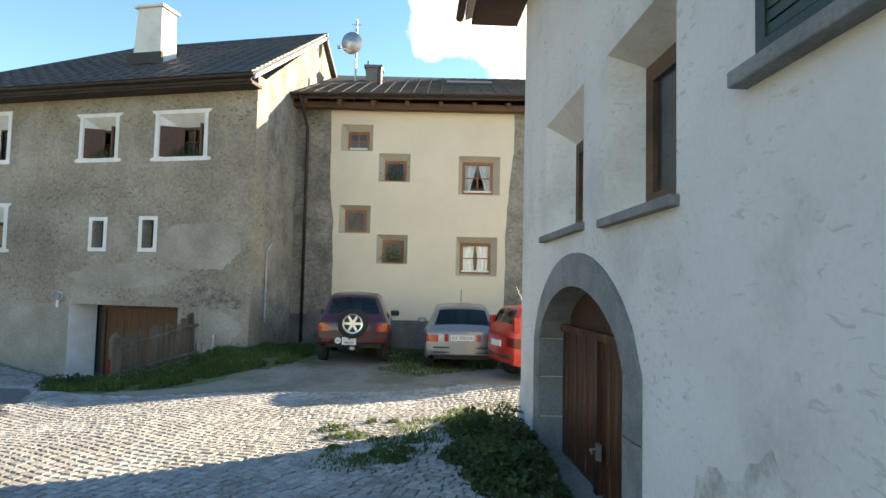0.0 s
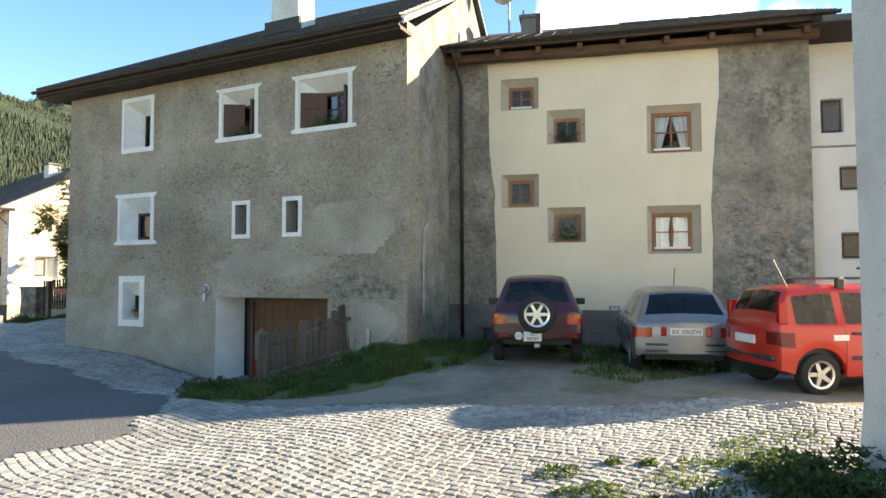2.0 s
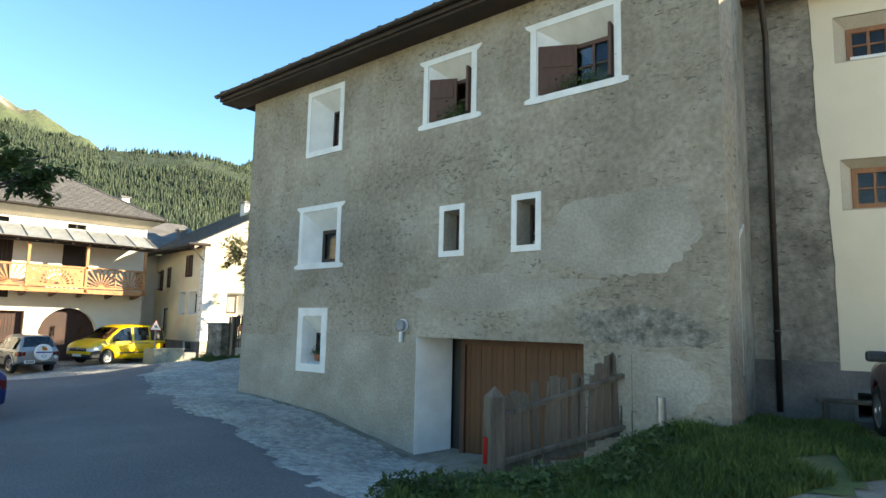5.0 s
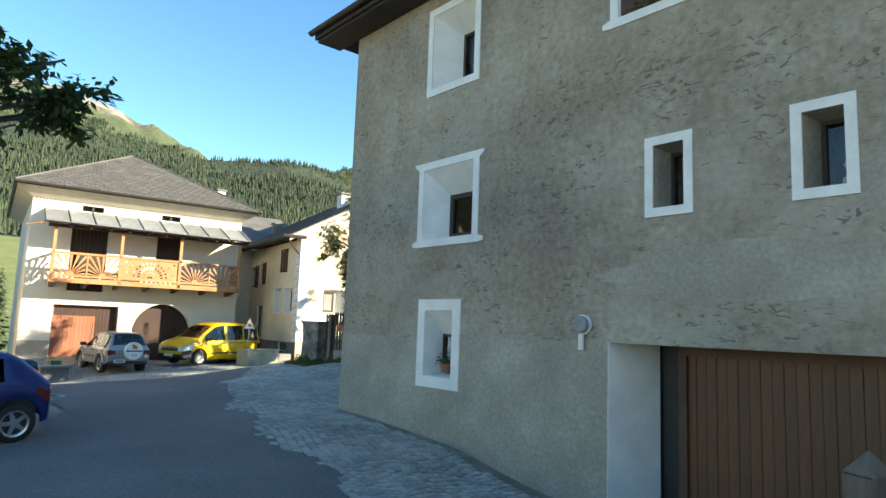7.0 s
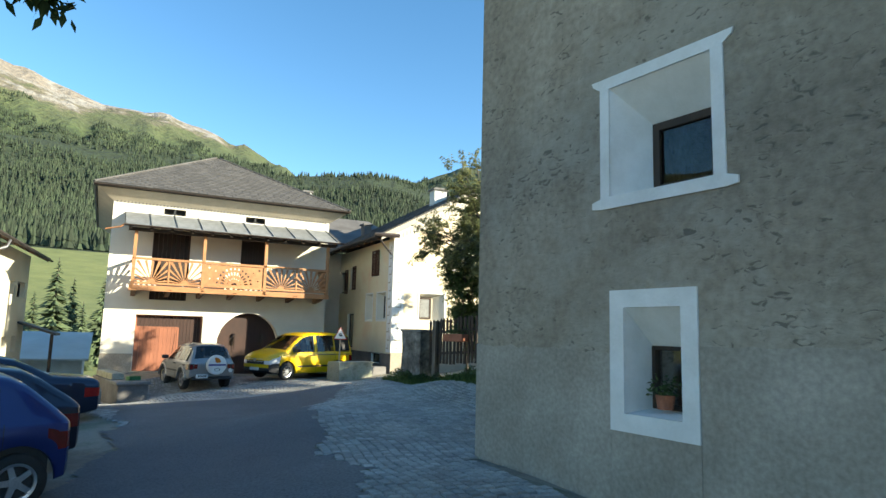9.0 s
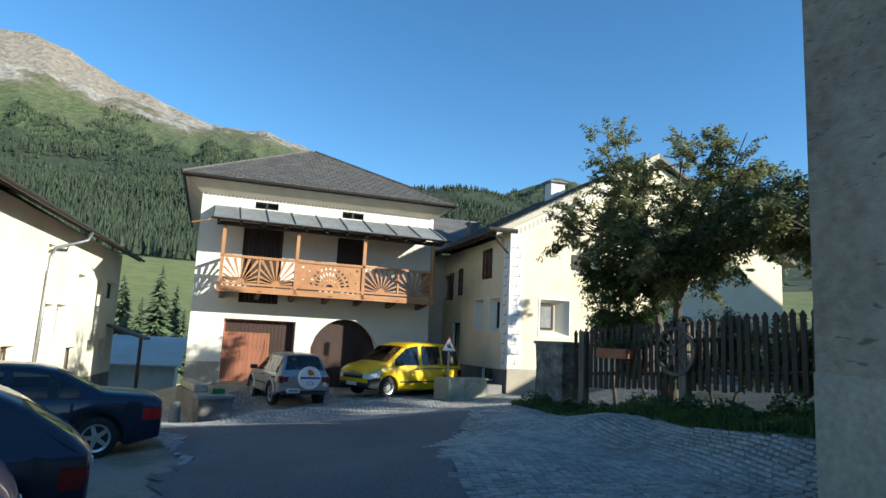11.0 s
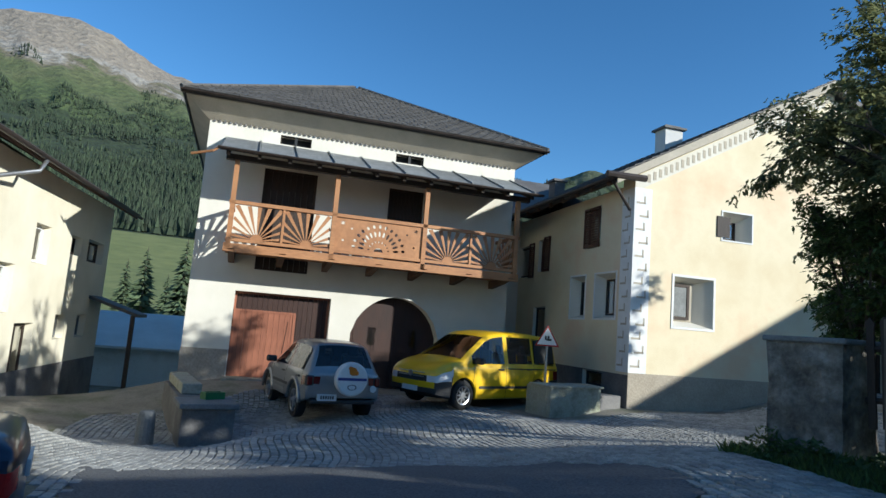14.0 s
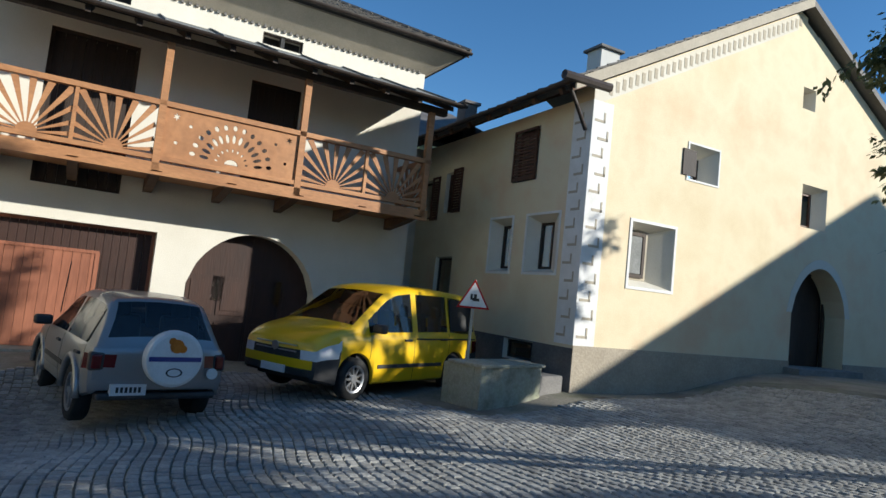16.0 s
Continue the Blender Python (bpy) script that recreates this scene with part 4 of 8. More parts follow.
    slab(bm, [(.0, 2.3, 8.78), (1.6, 2.3, 8.78), (1.6, 3.1, 9.12), (.0, 3.1, 9.12)], (0, 0, -.14))
    part("skylight", bm, M_DMETAL, H)
    # satellite dish on the gable next door
    dish = thing("satellite_dish", pose(-3.45, 22.6, 9.05), "grey satellite dish on a mast with aerial", "satellite dish")
    bm = bmesh.new()
    rings = []
    for a in range(5):
        rr = .42 * a / 4
        rings.append([bm.verts.new((rr * .9 * math.cos(q * math.pi / 10), -.25 + .16 * (a / 4) ** 2 - .2, 1.3 + rr * math.sin(q * math.pi / 10))) for q in range(20)])
    for a in range(4):
        for q in range(20):
            bm.faces.new((rings[a][q], rings[a][(q + 1) % 20], rings[a + 1][(q + 1) % 20], rings[a + 1][q]))
    part("dish", bm, M_METAL, dish, smooth=True)
    bm = bmesh.new()
    tube(bm, [(.12, 0, -1.2), (.12, 0, 2.3)], .035)
    tube(bm, [(-.05, 0, 2.1), (.3, 0, 2.1)], .015)
    tube(bm, [(.02, 0, 1.9), (.22, 0, 1.9)], .012)
    part("mast", bm, M_METAL, dish)
    bm = bmesh.new()
    tube(bm, [(0, -.45, .95), (-.35, -.8, .95)], .02)
    box(bm, -.42, -.3, -.86, -.76, .9, 1.0)
    part("feed_arm", bm, M_METAL, dish)


cream_house()


# ---- pale building beyond the parking ----
def pale_building():
    H = thing("house", pose(4.15, 19.75, 0), "pale grey rendered building with small square windows", "house")
    sets = [((.35, .85, 4.9, 5.75), (.38, .82, 4.93, 5.72)), ((.72, 1.5, 3.5, 4.1), (.75, 1.47, 3.53, 4.07)), ((.72, 1.5, 1.85, 2.5), (.75, 1.47, 1.88, 2.47))]
    part("wall", wall_bm(0.02, 5.2, -1.5, 7.1, .4, [s[0] for s in sets]), M_BLUEGREY, H)
    for o, i in sets:
        window(H, o, i, .08, m_rev=M_BLUEGREY, m_frame=M_DMETAL, fw=.05)
    bm = bmesh.new()
    slab(bm, [(-.1, -1.6, 7.2), (5.4, -1.6, 7.2), (5.4, 5, 9.6), (-.1, 5, 9.6)], (0, 0, -.14))
    slab(bm, [(5.4, 11, 7.2), (-.1, 11, 7.2), (-.1, 5, 9.6), (5.4, 5, 9.6)], (0, 0, -.14))
    part("roof", bm, M_SLATE, H)
    bm = bmesh.new()
    box(bm, 0, 5.2, -.015, .01, 4.55, 4.6)
    part("band", bm, M_STONE, H)
    box_part("wall", H, (4.8, 5.2, .4, 10, -1.5, 7.1), M_BLUEGREY)
    box_part("wall", H, (.02, 4.8, 9.6, 10, -1.5, 7.1), M_BLUEGREY)


pale_building()


# ---- white house with the arched gate ----
def arch_pts(c, w, zs, za, n=9, p=2.0, legs=None):
    """Points of a slightly pointed arch over the width w: springing at zs, crown at za."""
    out = []
    for k in range(-n, n + 1):
        t = k / n
        z = zs + (za - zs) * (1 - abs(t) ** p) ** (1 / 1.5)
        out.append((c + t * w / 2, z))
    return out


def arch_wall(u0, u1, z0, z1, pts, th):
    """The wall above an arch: fills the rect u0..u1, z0..z1 outside the arch points."""
    bm = bmesh.new()
    poly = pts
    for (a, za), (b, zb) in zip(poly, poly[1:]):
        slab(bm, [(a, 0, za), (b, 0, zb), (b, 0, z1), (a, 0, z1)], (0, th, 0))
    bmesh.ops.remove_doubles(bm, verts=bm.verts, dist=.0005)
    return bm


def white_house():
    H = thing("house", pose(1.17, 9.26, 0, 0, 0, -87.16), "white plastered house with a stone-framed arched gate", "house")
    L, TH = 13.0, .7
    c, w = 2.95, 3.1
    ow = 3.74
    zs, za, zo = 1.05, 1.70, 2.02
    wins = [dict(o=(1.55, 3.25, 2.29, 3.66), i=(1.9, 3.15, 2.32, 3.36), depth=.3, m_frame=M_EAVEWOOD, fw=.13, bars=(2, 1)),
            dict(o=(3.97, 5.38, 2.25, 3.66), i=(4.12, 5.1, 2.29, 3.5), depth=.3, m_frame=M_EAVEWOOD, fw=.15, bars=(1, 1))]
    gate = (c - w / 2, c + w / 2, -2, za + .02)
    green = (6.33, 7.6, 2.74, 4.3)
    part("wall", wall_bm(0, L, -2, 6.4, TH, [x["o"] for x in wins] + [gate, green]), M_WHITE, H, "white lime plaster, flaking low down")
    bm = arch_wall(0, 0, 0, za + .02, arch_pts(c, w, zs, za), TH)
    part("arch_fill", bm, M_WHITE, H)
    for x in wins:
        window(H, m_rev=M_WHITE, **x)
    for x in wins:
        o = x["o"]
        bm = bmesh.new()
        box(bm, o[0] - .06, o[1] + .05, -.07, .3, o[2] - .07, o[2] + .004)
        part("sill", bm, M_STONE, H, bevel=.01)
    ragged_patch(H, "flaked_patch", 6.3, -.1, .95, .9, M_FLAKE, 6.0, .004, "grey weathered flaking plaster low on the wall")
    ragged_patch(H, "flaked_patch", 7.9, .2, .9, 1.0, M_FLAKE, 7.0, .0045)
    # stone arch ring of separate stones
    outer, inner = arch_pts(c, ow, zs + .0, zo), arch_pts(c, w - .02, zs, za - .01)
    ring = part("arch_ring", wall_bm(c - ow / 2 + .002, c - w / 2 + .01, -1.5, -1.0, .2), M_STONE, H, "grey dressed stone arch")
    groups = [(0, 4), (4, 7), (7, 11), (11, 14), (14, 18)]
    for a, b in groups:
        bm = bmesh.new()
        for k in range(a, b):
            (x0, z0), (x1, z1), (x2, z2), (x3, z3) = inner[k], inner[k + 1], outer[k + 1], outer[k]
            slab(bm, [(x0, -.03, z0), (x1, -.03, z1), (x2, -.03, z2), (x3, -.03, z3)], (0, .5, 0))
        bmesh.ops.remove_doubles(bm, verts=bm.verts, dist=1e-4)
        part("stone", bm, M_STONE, ring)
    for sgn in (-1, 1):
        for z0, z1 in ((-2, -.55), (-.54, .1), (.11, .58), (.59, zs - .005)):
            bm = bmesh.new()
            xa, xb = sorted((c + sgn * (w / 2 - .01), c + sgn * ow / 2))
            box(bm, xa, xb, -.03, .5, z0, z1)
            part("stone", bm, M_STONE, ring)
    # door leaves, set back
    d = part("gate_door", ring_bm((c - w / 2, c + w / 2, -1.4, za), (c - w / 2 + .08, c + w / 2 - .08, -1.3, za - .1), .3, .36), M_DARKWOOD, H, "old varnished double gate with vertical boards")
    bm = bmesh.new()
    box(bm, 0, .198, 0, .05, -1.4, 1.2)
    b1 = mesh("board", bm, M_OLDDOOR)
    for k in range(16):
        piece("board", b1, d, pose(c - w / 2 + .02 + k * .206, .27 + .006 * (k % 2), 0))
    bm = bmesh.new()
    box(bm, 0, .12, 0, .05, 0, .5)
    b2 = mesh("board", bm, M_OLDDOOR)
    for k in range(22):
        piece("board", b2, d, pose(c - w / 2 + .3 + k * .125, .29, 1.22))
    bm = bmesh.new()
    box(bm, c - w / 2, c + w / 2, .21, .3, 1.16, 1.24)
    box(bm, c - .05, c + .05, .22, .3, -1.4, 1.16)
    box(bm, c + w / 2 - .5, c + w / 2 - .42, .23, .3, -1.4, 1.16)
    part("rail", bm, M_OLDDOOR, d)
    bm = bmesh.new()
    box(bm, c + .08, c + .16, .20, .24, .02, .18)
    tube(bm, [(c + .12, .21, .12), (c + .12, .14, .12), (c + .22, .13, .11)], .012)
    part("handle", bm, M_METAL, d)
    # green shutter with a stone sill
    bm = ring_bm((6.34, 7.59, 2.75, 4.29), (6.42, 7.51, 2.83, 4.2), -.03, .03)
    sh = part("shutter", bm, M_GREENSH, H, "dark green closed shutter")
    bm = bmesh.new()
    for k in range(22):
        box(bm, 6.42, 7.51, -.02, .02, 2.84 + k * .062, 2.84 + k * .062 + .05)
    part("slats", bm, M_GREENSH, sh)
    bm = bmesh.new()
    box(bm, 6.20, 7.72, -.1, .2, 2.655, 2.738)
    part("sill", bm, M_STONE, H, bevel=.01)
    # flaring buttress foot at the corner
    bm = bmesh.new()
    slab(bm, [(0, -.002, .35), (.6, -.002, .35), (.6, -.1, -1.2), (-.14, -.1, -1.2)], (0, .5, 0))
    part("corner_foot", bm, M_WHITE, H)
    # other walls and roof
    bm = bmesh.new()
    prof = [(TH, -2), (11, -2), (11, 6.4), (5.5, 9.0), (TH, 6.6)]
    f0 = [bm.verts.new((0, y, z)) for y, z in prof]
    f1 = [bm.verts.new((.5, y, z)) for y, z in prof]
    bm.faces.new(f0)
    bm.faces.new(f1[::-1])
    for k in range(5):
        bm.faces.new((f0[(k + 1) % 5], f0[k], f1[k], f1[(k + 1) % 5]))
    part("gable_wall", bm, M_WHITE, H)
    box_part("wall", H, (L - .5, L, TH, 11, -2, 6.4), M_WHITE)
    box_part("wall", H, (.5, L - .5, 10.5, 11, -2, 6.4), M_WHITE)
    bm = bmesh.new()
    ez = 6.5 - .35
    slab(bm, [(-.9, -.85, ez), (L + .5, -.85, ez), (L + .5, 5.5, 9.2), (-.9, 5.5, 9.2)], (0, 0, -.14))
    slab(bm, [(L + .5, 11.8, ez), (-.9, 11.8, ez), (-.9, 5.5, 9.2), (L + .5, 5.5, 9.2)], (0, 0, -.14))
    part("roof", bm, M_SLATE, H)
    bm = bmesh.new()
    box(bm, -.85, L + .4, -.75, 0, ez - .22, ez - .15)
    part("eave_board", bm, M_DARKWOOD, H)
    gutter(H, (-1.0, -.93, ez - .05), (L, -.93, ez - .05))


white_house()


# ---- balcony house ----
def sunburst(w, h, n, y0, y1, cx=None, r0=.12):
    """Slats fanning out from the foot of a panel, clipped to its edges: one bmesh each."""
    made = []
    cx = w / 2 if cx is None else cx
    for k in range(n):
        a = math.pi * (k + .5) / n
        ca, sa = math.cos(a), math.sin(a)
        lim = []
        if ca > 1e-3:
            lim.append((w - cx) / ca)
        if ca < -1e-3:
            lim.append(-cx / ca)
        if sa > 1e-3:
            lim.append(h / sa)
        r1 = min(lim) - .004
        if r1 < r0 + .05:
            continue
        wa = .42 * math.pi / n
        p = []
        for r, s in ((r0, -1), (r1, -1), (r1, 1), (r0, 1)):
            x, z = cx + r * math.cos(a + s * wa * .5), r * math.sin(a + s * wa * .5)
            p.append((min(max(x, 0), w), y0, min(max(z, 0), h)))
        bm = bmesh.new()
        slab(bm, p, (0, y1 - y0, 0))
        made.append(bm)
    bm = bmesh.new()
    slab(bm, [(cx + r0 * 1.1 * math.cos(q * math.pi / 8), y0, r0 * 1.1 * math.sin(q * math.pi / 8)) for q in range(9)], (0, y1 - y0, 0))
    made.append(bm)
    return made


def pierced_board(name, w, h, holes, th, material, parent, label):
    """A board in the plane z = 0 with holes cut right through it."""
    c = bpy.data.curves.new(name, 'CURVE')
    c.dimensions, c.fill_mode, c.extrude = '2D', 'BOTH', th / 2
    for pts in [[(0, 0), (w, 0), (w, h), (0, h)]] + holes:
        sp_ = c.splines.new('POLY')
        sp_.points.add(len(pts) - 1)
        for q, (x, y) in zip(sp_.points, pts):
            q.co = (x, y, 0, 1)
        sp_.use_cyclic_u = True
    tmp = new("tmp", c)
    bpy.context.view_layer.update()
    me = bpy.data.meshes.new_from_object(tmp)
    bpy.data.objects.remove(tmp)
    bpy.data.curves.remove(c)
    me.materials.clear()
    me.materials.append(material)
    ob = new(name, me)
    ob.parent = parent
    return tagged(ob, label)


def balcony_house():
    deg = math.degrees(math.atan2(.946, .324))
    # the facade runs along local x, the street side is -y
    H = thing("house", pose(-37.56, 21.29, 0, 0, 0, deg), "pale plastered house with a carved wooden balcony", "house")
    L, TH, DEP = 9.0, .5, 11.0
    X0 = .22
    c, w = 5.9, 2.6
    zs, za = .55, 1.66
    gar = (1.40, 3.98, -2.2, 1.46)
    arch = (c - w / 2, c + w / 2, -2.2, za + .02)
    darks = [(1.80, 3.26, 2.72, 4.92), (5.36, 6.42, 2.72, 4.86)]
    under = (1.82, 3.24, 2.08, 2.62)
    attic = [(2.12, 2.98, 5.66, 5.92), (5.46, 6.32, 5.66, 5.92)]
    part("wall", wall_bm(X0, L + .3, -2.2, 6.35, TH, [gar, arch, under] + darks + attic), M_CWALL, H)
    bm = arch_wall(0, 0, 0, za + .02, arch_pts(c, w, zs, za, p=2.1), TH)
    part("arch_fill", bm, M_CWALL, H)
    bm = bmesh.new()
    box(bm, X0 - .012, gar[0] - .02, -.02, .01, -2.2, -.12)
    part("plinth", bm, M_PLINTH, H)
    for a in attic:
        bm = ring_bm(a, (a[0] + .03, a[1] - .03, a[2] + .03, a[3] - .03), .05, .12)
        v = part("attic_vent", bm, M_DARKWOOD, H)
        # black backing stands in for the unlit attic, with a centre bar
        bm = bmesh.new()
        box(bm, a[0], a[1], .3, .34, a[2], a[3])
        box(bm, (a[0] + a[1]) / 2 - .04, (a[0] + a[1]) / 2 + .04, .04, .2, a[2], a[3])
        part("vent_shade", bm, M_INK, v)
    for a in darks + [under]:
        bm = ring_bm(a, (a[0] + .06, a[1] - .06, a[2] + .05, a[3] - .06), .06, .16)
        v = part("shutter_frame", bm, M_DARKWOOD, H, "dark brown closed shutters")
        n = 8
        bm = bmesh.new()
        ww = (a[1] - a[0] - .12) / n
        box(bm, 0, ww * .96, 0, .03, a[2] + .05, a[3] - .06)
        sm = mesh("shutter_board", bm, M_DARKWOOD)
        for k in range(n):
            piece("shutter_board", sm, v, pose(a[0] + .06 + k * ww, .1 + .004 * (k % 2), 0))
    # garage door: vertical boards, a plank beam above
    g = part("garage_door", ring_bm((gar[0], gar[1], -1.4, gar[3]), (gar[0] + .06, gar[1] - .06, -1.3, gar[3] - .06), .25, .34), M_REDGAR, H, "reddish brown vertical board garage door")
    # recessed dark boards, their shade included in the colour
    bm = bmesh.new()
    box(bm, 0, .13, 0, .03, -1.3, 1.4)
    bd = mesh("board", bm, M_SHADERED)
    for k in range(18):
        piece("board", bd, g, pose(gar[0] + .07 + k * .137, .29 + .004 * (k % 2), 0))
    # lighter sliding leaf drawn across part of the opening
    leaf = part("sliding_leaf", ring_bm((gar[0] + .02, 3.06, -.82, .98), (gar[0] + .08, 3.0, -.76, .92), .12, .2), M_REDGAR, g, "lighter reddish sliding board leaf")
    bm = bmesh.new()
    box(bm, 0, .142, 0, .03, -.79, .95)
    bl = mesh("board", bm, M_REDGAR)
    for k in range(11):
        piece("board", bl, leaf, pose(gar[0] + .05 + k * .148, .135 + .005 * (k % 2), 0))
    bm = bmesh.new()
    box(bm, gar[0] - .1, gar[1] + .1, -.35, .3, -1.3, -.83)
    part("threshold", bm, M_CONC, H)
    # arched gate, its brown-red darkened in place of the shade on it
    d = part("gate_door", ring_bm((c - w / 2, c + w / 2, -1.4, za), (c - .004, c + .004, -1.3, za - .1), .2, .28), M_SHADERED, H, "brown-red wooden arched gate with panels, shade in its colour")
    d.matrix_basis = pose(0, .2, 0)
    bm = bmesh.new()
    box(bm, -.28, .28, -.02, .02, -.4, .4)
    box(bm, -.2, .2, -.035, 0, -.3, .3)
    pn = mesh("panel", bm, M_SHADERED)
    for px_ in (-.95, -.32, .32, .95):
        for pz in (-.6, .35):
            piece("panel", pn, d, pose(c + px_, .2, pz))
    for px_ in (c - .72, c + .5):
        box_part("small_pane", d, (px_, px_ + .22, .165, .185, .25, .75), M_GLASS)
    # other walls
    box_part("wall", H, (X0, X0 + .5, TH, DEP, -3.5, 6.35), M_CWALL)
    box_part("wall", H, (L - .2, L + .3, TH, DEP, -2.2, 6.35), M_CWALL)
    box_part("wall", H, (X0 + .5, L - .2, DEP - .5, DEP, -3.5, 6.35), M_CWALL)
    # hipped roof with a wide cove under the eave
    o = .75
    ez, rz = 6.55, 9.75
    x0, x1, y0, y1 = X0 - o, L + .3 + o, -o, DEP + o
    rx0, rx1, ry = 4.75, 4.95, DEP / 2
    roof_plane(H, "roof", [(x0, y0, ez), (x1, y0, ez), (rx1, ry, rz), (rx0, ry, rz)], .12, M_ROOFBASE, M_BROWNROOF, .34, .26, seed=7)
    roof_plane(H, "roof_side", [(x1, y0, ez), (x1, y1, ez), (rx1, ry, rz)], .12, M_ROOFBASE, M_BROWNROOF, .34, .26, count=0, seed=8)
    roof_plane(H, "roof_side", [(x0, y1, ez), (x0, y0, ez), (rx0, ry, rz)], .12, M_ROOFBASE, M_BROWNROOF, .34, .26, count=0, seed=9)
    bm = bmesh.new()
    slab(bm, [(x1, y1, ez), (x0, y1, ez), (rx0, ry, rz), (rx1, ry, rz)], (0, 0, -.12))
    part("roof_back", bm, M_BROWNROOF, H)
    for a, b in (((X0, 0), (L + .3, 0)), ((L + .3, 0), (L + .3, DEP)), ((X0, DEP), (X0, 0))):
        bm = bmesh.new()
        dx_, dy_ = b[0] - a[0], b[1] - a[1]
        ln = math.hypot(dx_, dy_)
        nx_, ny_ = dy_ / ln, -dx_ / ln
        ux_, uy_ = dx_ / ln, dy_ / ln
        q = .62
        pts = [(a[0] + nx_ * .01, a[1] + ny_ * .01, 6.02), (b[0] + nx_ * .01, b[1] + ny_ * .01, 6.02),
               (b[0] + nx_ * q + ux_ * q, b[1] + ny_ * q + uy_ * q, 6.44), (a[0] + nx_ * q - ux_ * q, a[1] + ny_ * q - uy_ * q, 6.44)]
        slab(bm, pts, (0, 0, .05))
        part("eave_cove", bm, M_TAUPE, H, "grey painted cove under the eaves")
    bm = bmesh.new()
    box(bm, 0, .05, -.03, .02, 0, .07)
    dent = mesh("dentil", bm, M_DPLINTH)
    for k in range(66):
        piece("dentil", dent, H, pose(X0 + .1 + k * .135, -.02, 5.99))
    gutter(H, (x0, y0 - .06, ez - .03), (x1, y0 - .06, ez - .03), .06)
    for a, b in (((x0, y0), (rx0, ry)), ((x1, y0), (rx1, ry))):
        bm = bmesh.new()
        tube(bm, [(a[0], a[1], ez + .04), (b[0], b[1], rz + .04)], .06, 6)
        part("hip_cap", bm, M_BROWNROOF, H)
    # balcony
    by, b0, b1 = -1.42, 1.02, 8.95
    fz, rz2 = 2.52, 3.62
    bm = bmesh.new()
    box(bm, b0, b1, by, 0, fz - .08, fz)
    box(bm, b0 - .03, b1 + .03, by - .06, by + .06, fz - .16, fz + .05)
    balc = part("balcony", bm, M_BALC, H, "carved larch balcony with sunburst panels")
    bm = bmesh.new()
    slab(bm, [(-.08, by - .1, 0), (-.08, by + .5, -.12), (-.08, 0, -.24), (-.08, 0, .0)], (.16, 0, 0))
    br = mesh("bracket", bm, M_EAVEWOOD)
    posts = [1.1, 3.66, 6.14, 8.86]
    for x in (1.2, 2.45, 3.7, 4.95, 6.2, 7.5, 8.75):
        piece("bracket", br, balc, pose(x, 0, fz - .09))
    bm = bmesh.new()
    box(bm, -.06, .06, -.06, .06, fz - .1, 4.78)
    pm = mesh("post", bm, M_BALC)
    for x in posts:
        piece("post", pm, balc, pose(x, by, 0))
    bm = bmesh.new()
    box(bm, b0, b1, by - .06, by + .06, rz2 - .05, rz2 + .04)
    box(bm, b0, b1, by - .05, by + .05, fz + .1, fz + .18)
    part("rail", bm, M_BALC, balc)
    ph = rz2 - fz - .24
    for k, (a, b) in enumerate(((posts[0], posts[1]), (posts[1], posts[2]), (posts[2], posts[3]))):
        if k == 1:
            # a full board pierced with a fan of petals, dots and two stars
            W = b - a - .12
            holes = []
            def petal(r0, r1, an, wid, n=10):
                holes.append([(W / 2 + rr * math.cos(an) - q * math.sin(an), .06 + rr * math.sin(an) + q * math.cos(an))
                              for rr, q in (((r0 + r1) / 2 + (r1 - r0) / 2 * math.cos(2 * math.pi * k / n), wid * math.sin(2 * math.pi * k / n)) for k in range(n))])
            for k in range(13):
                an = math.pi * (k + .5) / 13
                petal(.40, .56, an, .032)
                petal(.63, .73, an, .038)
            for k in range(9):
                petal(.24, .30, math.pi * (k + .5) / 9, .018, 6)
            holes.append([(W / 2 + .12 * math.cos(math.pi * k / 10), .06 + .10 * math.sin(math.pi * k / 10)) for k in range(11)])
            for sx in (-.78, .78):
                petal(abs(sx) + .18, abs(sx) + .24, math.pi * (.93 if sx < 0 else .07), .03, 8)
                petal(abs(sx) + .12, abs(sx) + .18, math.pi * (.80 if sx < 0 else .20), .03, 8)
                holes.append([(W / 2 + sx * 1.28 + (.07 if k % 2 else .028) * math.cos(math.pi * k / 6), ph - .13 + (.07 if k % 2 else .028) * math.sin(math.pi * k / 6)) for k in range(12)])
            p = pierced_board("carved_panel", W, ph, holes, .03, M_BALC, balc, "solid board pierced with a fan of holes")
            p.matrix_basis = pose(a + .06, by, fz + .18, 90, 0, 0)
        else:
            half = (b - a - .12) / 2
            for q in range(2):
                for bm in sunburst(half, ph, 11, 0, .03, r0=.14):
                    part("slat", bm, M_BALC, balc).matrix_basis = pose(a + .06 + q * half, by - .015, fz + .18)
            bm = bmesh.new()
            box(bm, (a + b) / 2 - .03, (a + b) / 2 + .03, by - .04, by + .04, fz + .18, rz2 - .05)
            part("baluster", bm, M_BALC, balc)
    # side rail panels
    for x in (posts[0], posts[3]):
        for bm in sunburst(1.3, ph, 11, 0, .03, r0=.14):
            part("slat", bm, M_BALC, balc).matrix_basis = pose(x, -.06, fz + .18, 0, 0, -90)
        bm = bmesh.new()
        box(bm, x - .05, x + .05, by, 0, rz2 - .05, rz2 + .04)
        part("rail", bm, M_BALC, balc)
    # canopy
    bm = bmesh.new()
